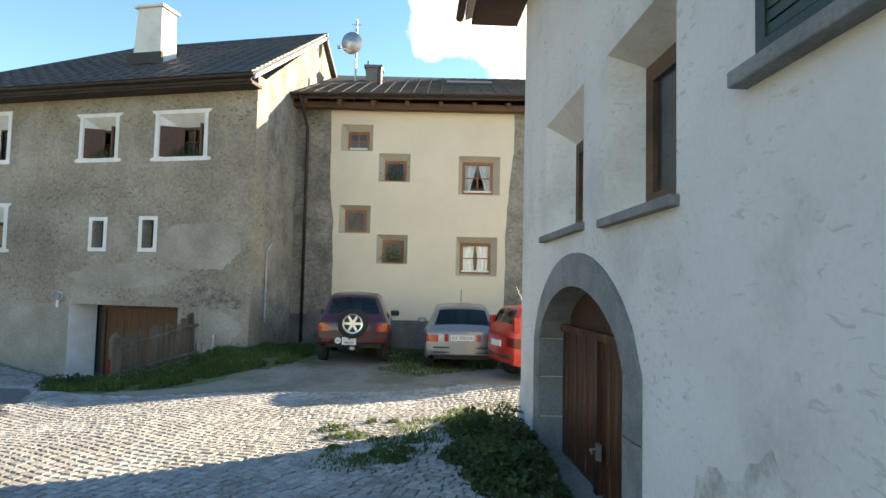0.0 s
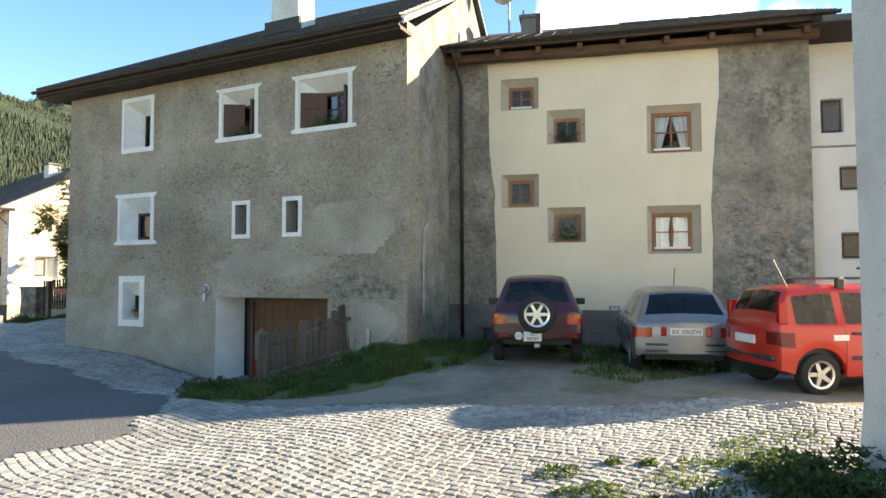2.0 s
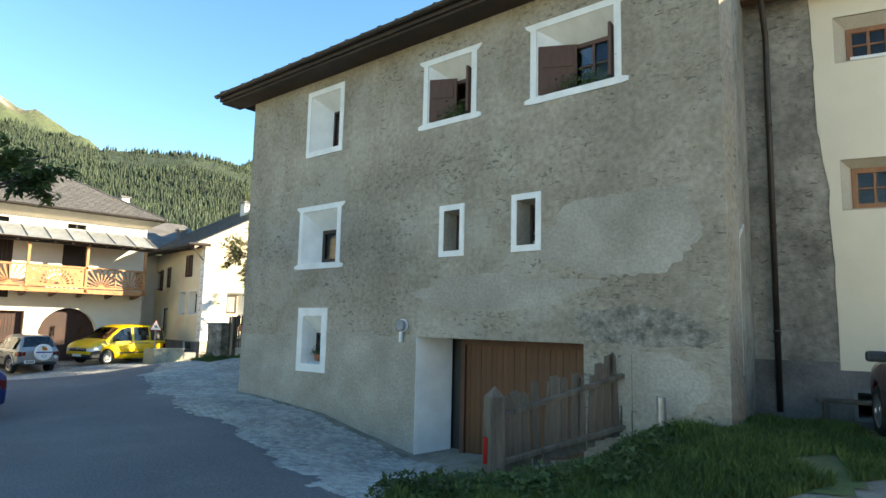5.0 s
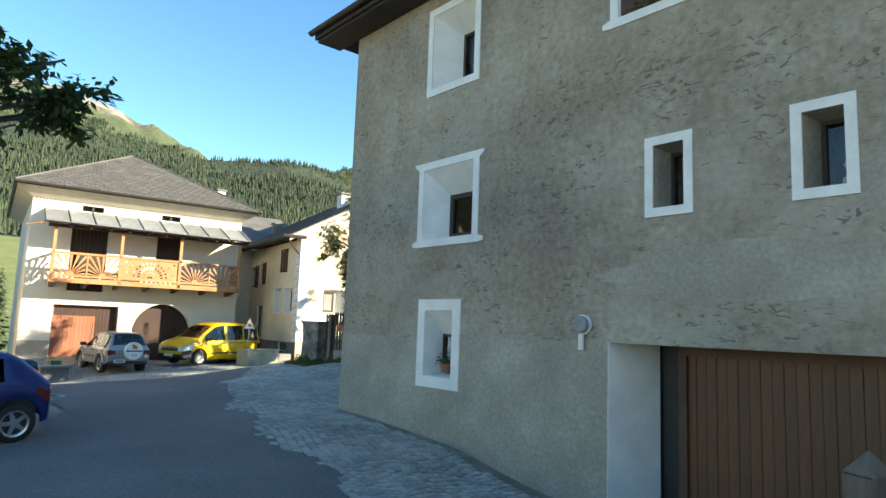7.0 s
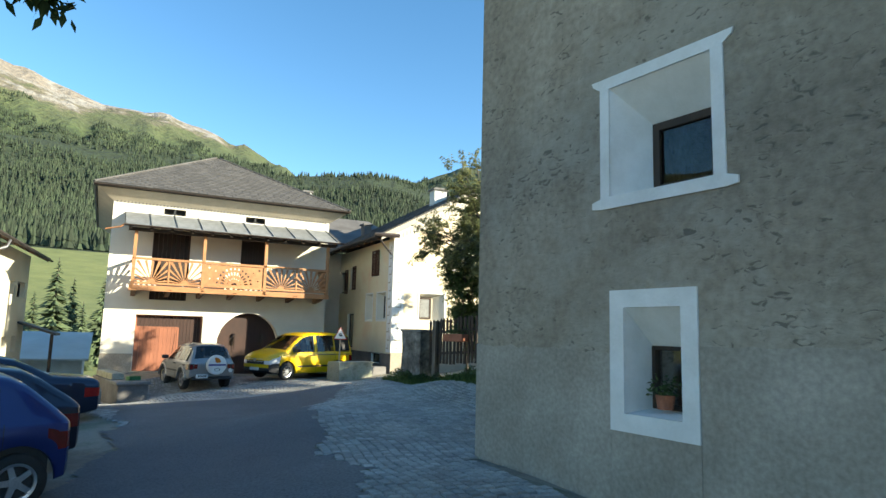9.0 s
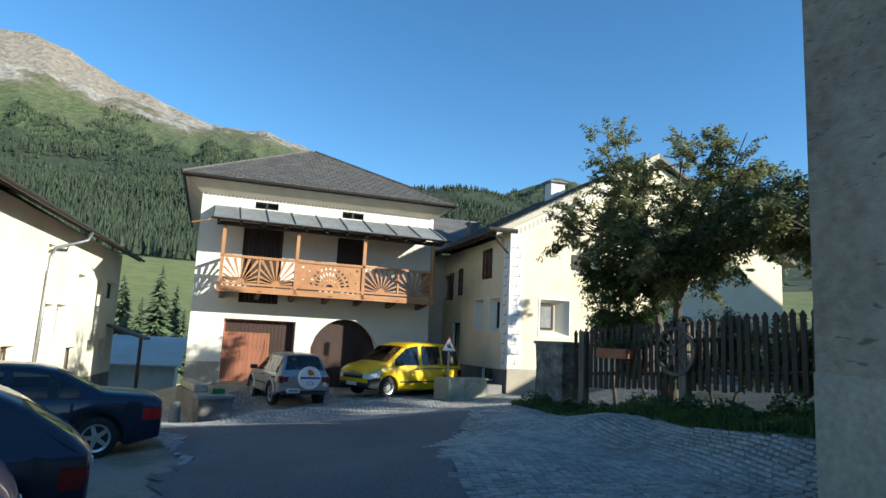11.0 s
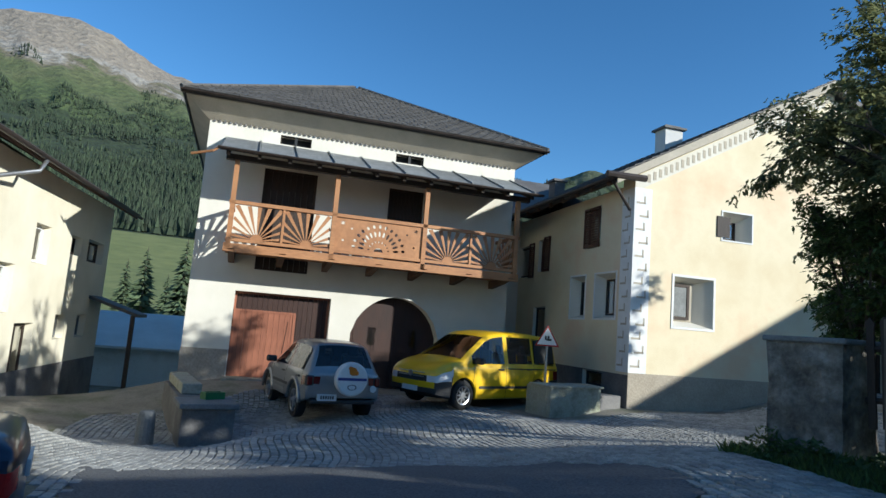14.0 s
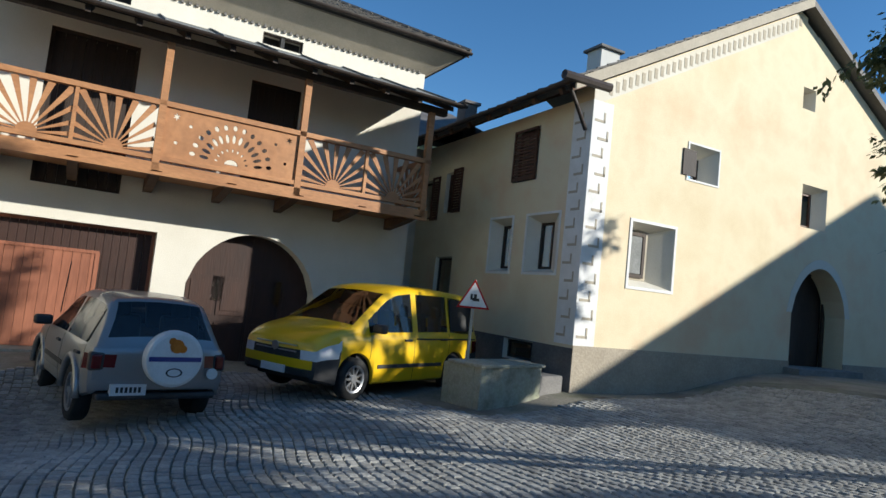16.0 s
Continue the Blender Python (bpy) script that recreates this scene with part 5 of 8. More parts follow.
    slab(bm, [(b0 - .35, by - .45, 4.86), (b1 + .4, by - .45, 4.86), (b1 + .4, 0, 5.6), (b0 - .35, 0, 5.6)], (0, 0, -.07))
    can = part("canopy_roof", bm, M_ROOFBASE, H, "low metal-sheet canopy above the balcony")
    bm = bmesh.new()
    slab(bm, [(0, 0, .02), (.92, 0, .02), (.92, 1.89, .77), (0, 1.89, .77)], (0, 0, -.015))
    slab(bm, [(.90, -.01, .06), (.935, -.01, .06), (.935, 1.89, .81), (.90, 1.89, .81)], (0, 0, -.06))
    sh = mesh("sheet", bm, M_STONE)
    for k in range(9):
        piece("sheet", sh, can, pose(b0 - .33 + k * .943, by - .47, 4.855))
    bm = bmesh.new()
    box(bm, b0 - .2, b1 + .25, by - .08, by + .08, 4.68, 4.82)
    for k in range(12):
        x = b0 - .2 + k * .75
        slab(bm, [(x, by - .4, 4.80), (x + .09, by - .4, 4.80), (x + .09, 0, 5.5), (x, 0, 5.5)], (0, 0, -.1))
    part("canopy_beam", bm, M_DARKWOOD, can)
    gutter(H, (b0 - .4, by - .53, 4.85), (b1 + .45, by - .53, 4.85), .06)
    bm = bmesh.new()
    tube(bm, [(b0 - .35, by - .5, 4.85), (b0 - .5, by - .5, 4.72), (b0 - 1.0, by - .3, 4.62)], .035)
    part("spout", bm, M_BALC, H)
    # lower wing behind, towards the neighbour
    bm = bmesh.new()
    slab(bm, [(L + .3, 2.2, 5.1), (L + 6.5, 2.2, 5.1), (L + 5, 7, 7.6), (L - 1, 7, 7.6)], (0, 0, -.14))
    part("wing_roof", bm, M_BROWNROOF, H)
    a = (L + .55, L + 1.2, 2.2, 3.2)
    part("wing_wall", wall_bm(L + .3, L + 4, -2.2, 5.0, .4, [a]), M_CWALL, H).matrix_basis = pose(0, 3.0, 0)
    wn_ = window(H, a, a, .1, m_rev=M_CWALL, m_frame=M_DPLINTH, bars=(2, 2))
    wn_.matrix_basis = pose(0, 3.0, 0)
    bm = bmesh.new()
    box(bm, L + .7, L + 1.15, 6.2, 6.6, 6.6, 8.75)
    chm = part("chimney", bm, M_WHITE, H)
    bm = bmesh.new()
    box(bm, L + .62, L + 1.23, 6.12, 6.68, 8.75, 8.85)
    part("cap", bm, M_DPLINTH, chm)


balcony_house()


# ---- yellow corner house ----
def corner_house():
    deg = math.degrees(math.atan2(.938, .346))
    H = thing("house", pose(-30.02, 30.16, 0, 0, 0, deg), "yellow plastered corner house with painted quoins", "house")
    L, TH, DEP, AP = 12.6, .55, 9.5, 6.2
    wins = [dict(o=(1.24, 2.44, 1.40, 2.68), i=(1.30, 2.02, 1.55, 2.55), depth=.34, m_frame=M_TAUPE, bars=(1, 1), fw=.06, surround=.06),
            dict(o=(2.68, 3.62, 3.80, 4.55), i=(2.80, 3.36, 3.86, 4.36), depth=.34, m_frame=M_DARKWOOD, bars=(1, 1), fw=.05, surround=.04),
            dict(o=(6.64, 7.65, 3.36, 4.40), i=(6.75, 7.45, 3.42, 4.28), depth=.3, m_frame=M_SHUT, bars=(1, 1), fw=.06),
            dict(o=(6.45, 6.95, 6.22, 6.75), i=(6.5, 6.9, 6.26, 6.72), depth=.3, m_frame=M_DARKWOOD, bars=(1, 1), fw=.05)]
    door = (6.5, 8.7, -1.5, 2.46)
    ez = 5.15
    slope = .545
    bm = wall_bm(0, L, -1.8, ez, TH, [w["o"] for w in wins if w["o"][3] < ez] + [door])
    part("wall", bm, M_DWALL, H, "yellow lime plaster with pink stains")
    bm = bmesh.new()
    o4 = wins[3]["o"]
    za = ez + slope * AP
    slab(bm, [(0, 0, ez), (o4[0], 0, ez), (o4[0], 0, ez + slope * AP * .98), (AP, 0, za), (AP - .01, 0, za)], (0, TH, 0))
    slab(bm, [(o4[1], 0, ez), (L, 0, ez), (o4[1], 0, za - (o4[1] - AP) * slope)], (0, TH, 0))
    slab(bm, [(o4[0], 0, ez), (o4[1], 0, ez), (o4[1], 0, o4[2]), (o4[0], 0, o4[2])], (0, TH, 0))
    slab(bm, [(o4[0], 0, o4[3]), (o4[1], 0, o4[3]), (o4[1], 0, za - .45), (o4[0], 0, za - .2)], (0, TH, 0))
    part("gable", bm, M_DWALL, H)
    for w in wins:
        window(H, m_rev=M_CWALL, **w)
    bm = bmesh.new()
    box(bm, 2.5, 2.9, -.03, .01, 3.86, 4.42)
    part("shutter", bm, M_DARKWOOD, H, bevel=.005)
    sh_ = part("shutter", ring_bm((1.34, 1.92, 1.60, 2.52), (1.41, 1.85, 1.67, 2.45), .27, .31), M_DARKWOOD, H, "grey panelled shutter in a dark frame")
    box_part("panel", sh_, (1.42, 1.84, .285, .30, 1.68, 2.44), M_STONE)
    # plinth
    bm = wall_bm(.0, 6.5, -1.8, .16, .02)
    bmesh.ops.translate(bm, verts=bm.verts, vec=(0, -.014, 0))
    part("plinth", bm, M_SANDPLINTH, H)
    bm = wall_bm(8.7, L, -1.8, .16, .02)
    bmesh.ops.translate(bm, verts=bm.verts, vec=(0, -.014, 0))
    part("plinth", bm, M_PLINTH, H)
    # arched doorway
    c, w = 7.6, 2.2
    part("arch_fill", arch_wall(0, 0, 0, 2.46, arch_pts(c, w, 1.3, 2.44), TH), M_DWALL, H)
    d = part("door", ring_bm((6.5, 8.7, -1.3, 2.46), (6.6, 8.6, -1.2, 2.3), .5, .56), M_DARKWOOD, H, "dark wooden door in a deep arch")
    bm = bmesh.new()
    box(bm, 6.55, 7.55, .52, .56, -1.2, 2.4)
    box(bm, 7.62, 8.65, .6, .64, -1.2, 2.4)
    part("leaf", bm, M_DARKWOOD, d)
    bm = bmesh.new()
    pts_o, pts_i = arch_pts(c, w + .4, 1.3, 2.66), arch_pts(c, w, 1.3, 2.44)
    for k in range(18):
        slab(bm, [(pts_i[k][0], -.008, pts_i[k][1]), (pts_i[k + 1][0], -.008, pts_i[k + 1][1]), (pts_o[k + 1][0], -.008, pts_o[k + 1][1]), (pts_o[k][0], -.008, pts_o[k][1])], (0, .012, 0))
    bmesh.ops.remove_doubles(bm, verts=bm.verts, dist=1e-4)
    part("arch_band", bm, M_CWALL, H)
    bm = bmesh.new()
    box(bm, 6.3, 8.9, -.4, .5, -1.2, .02)
    part("threshold", bm, M_STONE, H, bevel=.01)
    # painted quoins, a thin coat of lime
    bm = bmesh.new()
    box(bm, -.008, .50, -.010, .006, .16, ez - .3)
    box(bm, -.010, .006, -.008, .55, .16, ez - .3)
    q = part("quoin_coat", bm, M_TRIM, H, "white painted quoin band")
    bm = bmesh.new()
    box(bm, 0, .26, -.003, .003, 0, .05)
    box(bm, .22, .26, -.003, .003, 0, .2)
    mk = mesh("quoin_mark", bm, M_TAUPE)
    for k in range(13):
        z = .3 + k * .345
        for x in (.05 + .1 * (k % 2),):
            piece("quoin_mark", mk, q, pose(x, -.014, z))
        piece("quoin_mark", mk, q, pose(-.014, .5 - .1 * (k % 2), z, 0, 0, -90))
    # frieze under the rake
    bm = bmesh.new()
    box(bm, 0, .09, -.004, .004, 0, .22)
    fr = mesh("frieze_mark", bm, M_TAUPE)
    for k in range(36):
        u = .35 + k * .165
        piece("frieze_mark", fr, H, pose(u, -.006, ez - .32 + slope * u))
    bm = bmesh.new()
    slab(bm, [(.0, -.004, ez - .42), (.0, -.004, ez - .02), (6.1, -.004, ez - .02 + 6.1 * slope), (6.1, -.004, ez - .42 + 6.1 * slope)], (0, .006, 0))
    part("frieze_band", bm, M_CWALL, H)
    # side wall (x = 0), seen with shutters and niches
    sw = [(1.62, 2.50, 3.48, 4.66), (2.34, 3.20, 1.50, 2.70), (.72, 1.78, 1.50, 2.70), (4.85, 5.65, 3.02, 4.1), (6.3, 7.4, 2.9, 4.0), (1.2, 2.25, -.35, .08), (4.9, 5.8, .2, 1.85)]
    mats = [M_SHUT, M_DARKWOOD, M_DARKWOOD, M_SHUT, M_DARKWOOD, M_INK, M_DARKWOOD]
    wm = pose(0, 0, 0, 0, 0, -90) @ pose(-DEP, 0, 0)
    flip = [(DEP - b, DEP - a, z0, z1) for a, b, z0, z1 in sw]
    bm = wall_bm(0, DEP - TH, -1.8, ez - .2, TH, flip)
    part("wall", bm, M_DWALL, H).matrix_basis = wm
    for f, mt in zip(flip, mats):
        big = f[3] - f[2] > 1.1 and f[2] < 2 and f[2] > 1
        inn = (f[0] + .12, f[0] + .55, f[2] + .1, f[3] - .12) if big else (f[0] + .03, f[1] - .03, f[2] + .03, f[3] - .03)
        window(H, f, inn, .3 if big else .12, m_rev=M_CWALL, m_frame=mt, bars=(1, 1), fw=.05, m=wm, surround=.05 if big else 0)
    for a, b, z0, z1 in ((DEP - 7.75, DEP - 7.35, 2.85, 4.05), (DEP - 6.35, DEP - 5.95, 2.85, 4.05), (DEP - 5.2, DEP - 4.75, 3.0, 4.15), (DEP - 2.5, DEP - 1.65, 3.5, 4.64)):
        bm = ring_bm((a, b, z0, z1), (a + .05, b - .05, z0 + .05, z1 - .05), -.05, -.01)
        s = part("shutter", bm, M_SHUT, H, "brown louvred shutter")
        s.matrix_basis = wm
        bm = bmesh.new()
        n = int((z1 - z0 - .1) / .07)
        for k in range(n):
            box(bm, a + .05, b - .05, -.04, -.015, z0 + .05 + k * .07, z0 + .05 + k * .07 + .05)
        part("slats", bm, M_SHUT, s)
    bm = wall_bm(0, DEP, -1.8, .1, .02, [flip[5]])
    bmesh.ops.translate(bm, verts=bm.verts, vec=(0, -.014, 0))
    part("plinth", bm, M_DPLINTH, H).matrix_basis = wm
    # far walls, roof
    box_part("wall", H, (L - .5, L, TH, DEP, -1.8, ez), M_DWALL)
    box_part("wall", H, (0, L, DEP, DEP + .4, -1.8, ez), M_DWALL)
    rz = ez + .25 + slope * AP
    ox = .7
    e0 = rz - slope * (AP + ox)
    roof_plane(H, "roof", [(-ox, DEP + .5, e0), (-ox, -.28, e0), (AP, -.28, rz), (AP, DEP + .5, rz)], .16, M_ROOFBASE, M_BROWNROOF, .36, .28, seed=11)
    bm = bmesh.new()
    slab(bm, [(L + .6, -.28, rz - slope * (L + .6 - AP)), (L + .6, DEP + .5, rz - slope * (L + .6 - AP)), (AP, DEP + .5, rz), (AP, -.28, rz)], (0, 0, -.16))
    part("roof_back", bm, M_BROWNROOF, H)
    bm = bmesh.new()
    slab(bm, [(-ox, -.31, e0 - .0), (-ox, -.31, e0 - .22), (AP, -.31, rz - .22), (AP, -.31, rz)], (0, .05, 0))
    part("verge_board", bm, M_TAUPE, H)
    gutter(H, (-ox - .08, -.3, e0 - .05), (-ox - .08, DEP, e0 - .05), .07)
    bm = bmesh.new()
    tube(bm, [(-ox - .06, -.15, e0 - .1), (-.5, -.1, e0 - .4), (-.06, .12, e0 - .75)], .04)
    tube(bm, [(-ox - .3, -.3, e0 - .02), (.1, -.3, e0 + .0)], .09)
    part("downpipe", bm, M_DMETAL, H)
    bm = bmesh.new()
    box(bm, 0, 1.0, 0, .1, -.06, .06)
    rf = mesh("rafter_end", bm, M_EAVEWOOD)
    for k in range(11):
        piece("rafter_end", rf, H, pose(-ox, .1 + k * .85, e0 - .16, 0, -28, 0))
    ch = bmesh.new()
    box(ch, 4.05, 4.75, 4.6, 5.2, 7.0, 8.45)
    chm = part("chimney", ch, M_BLUEGREY, H)
    bm = bmesh.new()
    box(bm, 3.95, 4.85, 4.5, 5.3, 8.45, 8.52)
    box(bm, 4.1, 4.7, 4.65, 5.15, 8.52, 8.6)
    part("cap", bm, M_DPLINTH, chm)
    ch = bmesh.new()
    box(ch, 1.1, 1.5, 7.0, 7.5, 5.2, 6.62)
    chm = part("chimney", ch, M_DPLINTH, H)
    bm = bmesh.new()
    box(bm, 1.02, 1.58, 6.92, 7.58, 6.62, 6.7)
    part("cap", bm, M_DPLINTH, chm)


corner_house()


# ---- house down the side lane ----
def lane_house():
    deg = math.degrees(math.atan2(.398, -.918))
    H = thing("house", pose(-31.95, 15.1, 0, 0, 0, deg), "cream plastered lane house with a dark eave", "house")
    L, TH = 13.6, .45
    U0 = -4.0
    wins = [((4.0, 5.05, .44, 1.54), M_TRIM), ((5.4, 6.45, .44, 1.58), M_TRIM), ((9.9, 10.8, 2.16, 2.72), M_DARKWOOD), ((11.4, 13.0, 2.08, 2.78), M_DARKWOOD), ((9.5, 10.3, -.28, .42), M_STONE),
            ((11.3, 12.2, -.26, .42), M_STONE), ((7.3, 8.3, 1.70, 2.70), M_TRIM), ((3.92, 4.5, 2.5, 3.3), M_TRIM), ((6.9, 8.1, -2.4, .2), M_DARKWOOD), ((1.4, 2.4, -.3, .35), M_EAVEWOOD)]
    part("wall", wall_bm(U0, L, -4, 4.05, TH, [w[0] for w in wins]), M_EWALL, H)
    for w, m in wins:
        window(H, w, (w[0] + .05, w[1] - .05, w[2] + .04, w[3] - .04), .2, m_rev=M_EWALL, m_frame=m, bars=(2, 1), fw=.06)
    bm = bmesh.new()
    box(bm, U0, L, -.02, .003, -4, -.95)
    part("plinth", bm, M_DPLINTH, H)
    bm = bmesh.new()
    prof = [(TH, -4), (9, -4), (9, 4.05), (4.5, 6.4), (TH, 4.2)]
    for x in (L - .45, U0):
        bm = bmesh.new()
        f0 = [bm.verts.new((x, y, z)) for y, z in prof]
        f1 = [bm.verts.new((x + .45, y, z)) for y, z in prof]
        bm.faces.new(f0)
        bm.faces.new(f1[::-1])
        for k in range(5):
            bm.faces.new((f0[(k + 1) % 5], f0[k], f1[k], f1[(k + 1) % 5]))
        part("gable_wall", bm, M_EWALL, H)
    box_part("wall", H, (U0, L, 8.6, 9, -4, 4.05), M_EWALL)
    roof_plane(H, "roof", [(U0 - .5, -.7, 4.0), (L + .5, -.7, 4.0), (L + .5, 4.5, 6.6), (U0 - .5, 4.5, 6.6)], .14, M_EAVEWOOD, M_SLATE, .4, .3, count=150, seed=21)
    bm = bmesh.new()
    slab(bm, [(L + .5, 9.7, 4.0), (U0 - .5, 9.7, 4.0), (U0 - .5, 4.5, 6.6), (L + .5, 4.5, 6.6)], (0, 0, -.14))
    part("roof_back", bm, M_SLATE, H)
    gutter(H, (U0 - .5, -.78, 3.95), (L + .5, -.78, 3.95), .07)
    bm = bmesh.new()
    tube(bm, [(5.2, -.78, 3.88), (5.1, -.7, 3.6), (4.2, -.1, 3.2), (3.95, -.07, 2.9), (3.7, -.07, -2)], .05)
    part("downpipe", bm, M_METAL, H, "grey metal downpipe", smooth=True)
    bm = bmesh.new()
    box(bm, 1.35, 2.05, 1.6, 2.2, 4.6, 6.15)
    ch = part("chimney", bm, M_EWALL, H)
    bm = bmesh.new()
    box(bm, 1.25, 2.15, 1.5, 2.3, 6.15, 6.25)
    box(bm, 1.4, 2.0, 1.65, 2.15, 6.25, 6.5)
    slab(bm, [(1.3, 1.55, 6.5), (2.1, 1.55, 6.5), (1.85, 1.9, 6.75), (1.55, 1.9, 6.75)], (0, .3, 0))
    part("cap", bm, M_WHITE, ch)
    # porch roof on the lane
    bm = bmesh.new()
    slab(bm, [(12.2, -1.5, .55), (13.6, -1.5, .55), (13.6, 0, 1.05), (12.2, 0, 1.05)], (0, 0, -.1))
    part("porch_roof", bm, M_SLATE, H)
    bm = bmesh.new()
    box(bm, 12.3, 12.42, -1.4, -1.28, -4, .5)
    part("porch_post", bm, M_DARKWOOD, H)


lane_house()


# ---- unseen houses added to close the east and north and cast shade ----
def shadow_house(x, y, deg, w, d, h, rise, label):
    H = thing("house", pose(x, y, 0, 0, 0, deg), label, "house")
    for q in ((0, w, 0, .5, -1.5, h), (0, .5, .5, d, -1.5, h), (w - .5, w, .5, d, -1.5, h), (.5, w - .5, d - .5, d, -1.5, h)):
        box_part("wall", H, q, M_WHITE)
    bm = bmesh.new()
    slab(bm, [(-.3, -.6, h), (w + .3, -.6, h), (w + .3, d / 2, h + rise), (-.3, d / 2, h + rise)], (0, 0, -.14))
    slab(bm, [(w + .3, d + .6, h), (-.3, d + .6, h), (-.3, d / 2, h + rise), (w + .3, d / 2, h + rise)], (0, 0, -.14))
    for u in (0, w - .3):
        slab(bm, [(u, 0, h - .1), (u, d, h - .1), (u, d / 2, h + rise - .15)], (.3, 0, 0))
    part("roof", bm, M_SLATE, H)


# eave heights chosen so their shadow edge crosses the setts
shadow_house(10.6, 20.2, 15, 5.2, 9, 5.82, 1.3, "unseen plain white house east of the parking, added to cast shade")
shadow_house(15.8, 20.8, 15, 14, 9, 6.05, 1.3, "unseen plain white house further east, added to cast shade")


def north_shadow_house():
    H = thing("house", pose(-15.3, 37.4, 0, 0, 0, math.degrees(math.atan2(.94, .345))), "unseen plain house to the north, shaped to cast shade", "house")
    # thin tall gable and lower body, shaped to throw the slanting shadow edges
    for name, y0, y1, apex in (("gable_wall", 0, -.5, 10.30), ("wall", -.5, -10, 8.3)):
        bm = bmesh.new()
        prof = [(1.38, -1), (20.5, -1), (20.5, 4.75), (10.5, apex), (1.38, 5.22)]
        f0 = [bm.verts.new((x, y0, z)) for x, z in prof]
        f1 = [bm.verts.new((x, y1, z)) for x, z in prof]
        bm.faces.new(f0)
        bm.faces.new(f1[::-1])
        for k in range(5):
            bm.faces.new((f0[(k + 1) % 5], f0[k], f1[k], f1[(k + 1) % 5]))
        part(name, bm, M_WHITE, H)


north_shadow_house()


# ---- cars ----
PAINTS = {}


def car_paint(key, c, metal=0.0):
    if key not in PAINTS:
        PAINTS[key] = paint(key, c, metal)
    return PAINTS[key]


def smooth_angle(ob, deg=35):
    for p in ob.data.polygons:
        p.use_smooth = True
    ob.data.set_sharp_from_angle(angle=radians(deg))
    return ob


def wheel_mesh(r, wd, spokes=5):
    """Tyre, rim and spokes, axle along y, outer face at +y."""
    t = bmesh.new()
    prof = [(r * .66, -wd / 2), (r * .93, -wd / 2), (r, -wd / 2 + .03), (r, wd / 2 - .03), (r * .93, wd / 2), (r * .66, wd / 2 - .005)]
    n = 32
    rings = [[t.verts.new((p * math.cos(2 * math.pi * k / n), y, p * math.sin(2 * math.pi * k / n))) for k in range(n)] for p, y in prof]
    for a, b in zip(rings, rings[1:]):
        for k in range(n):
            t.faces.new((a[k], a[(k + 1) % n], b[(k + 1) % n], b[k]))
    t.faces.new(rings[0])
    g = bmesh.new()
    tube(g, [(0, -wd / 2 + .03, 0), (0, wd / 2 - .09, 0)], r * .64, 28)
    rim = bmesh.new()
    ro, ri = r * .67, r * .57
    ringv = [[rim.verts.new((p * math.cos(2 * math.pi * k / n), y, p * math.sin(2 * math.pi * k / n))) for k in range(n)] for p, y in ((ro, wd / 2 - .03), (ro, wd / 2 - .002), (ri, wd / 2 - .012), (ri, wd / 2 - .06))]
    for a, b in zip(ringv, ringv[1:]):
        for k in range(n):
            rim.faces.new((a[k], a[(k + 1) % n], b[(k + 1) % n], b[k]))
    tube(rim, [(0, wd / 2 - .06, 0), (0, wd / 2 - .01, 0)], r * .2, 14)
    for k in range(spokes):
        a = 2 * math.pi * k / spokes
        m = Matrix.Rotation(a, 4, 'Y')
        f = 5 / spokes
        slab(rim, [m @ Vector(p) for p in ((r * .1, wd / 2 - .02, -r * .11 * f), (r * .6, wd / 2 - .02, -r * .085 * f), (r * .6, wd / 2 - .02, r * .085 * f), (r * .1, wd / 2 - .02, r * .11 * f))], (0, -.03, 0))
    return mesh("tyre", t, M_BLACK, True), mesh("wheel_disc", g, M_PLASTIC), mesh("rim", rim, M_CHROME)


def label_text(txt, size, m, parent, material, name="lettering"):
    c = bpy.data.curves.new(name, 'FONT')
    c.body, c.size, c.align_x, c.extrude = txt, size, 'CENTER', .001
    tmp = new("tmp", c)
    bpy.context.view_layer.update()
    me = bpy.data.meshes.new_from_object(tmp)
    bpy.data.objects.remove(tmp)
    bpy.data.curves.remove(c)
    me.materials.append(material)
    ob = new(name, me)
    ob.parent = parent
    ob.matrix_basis = m
    return ob


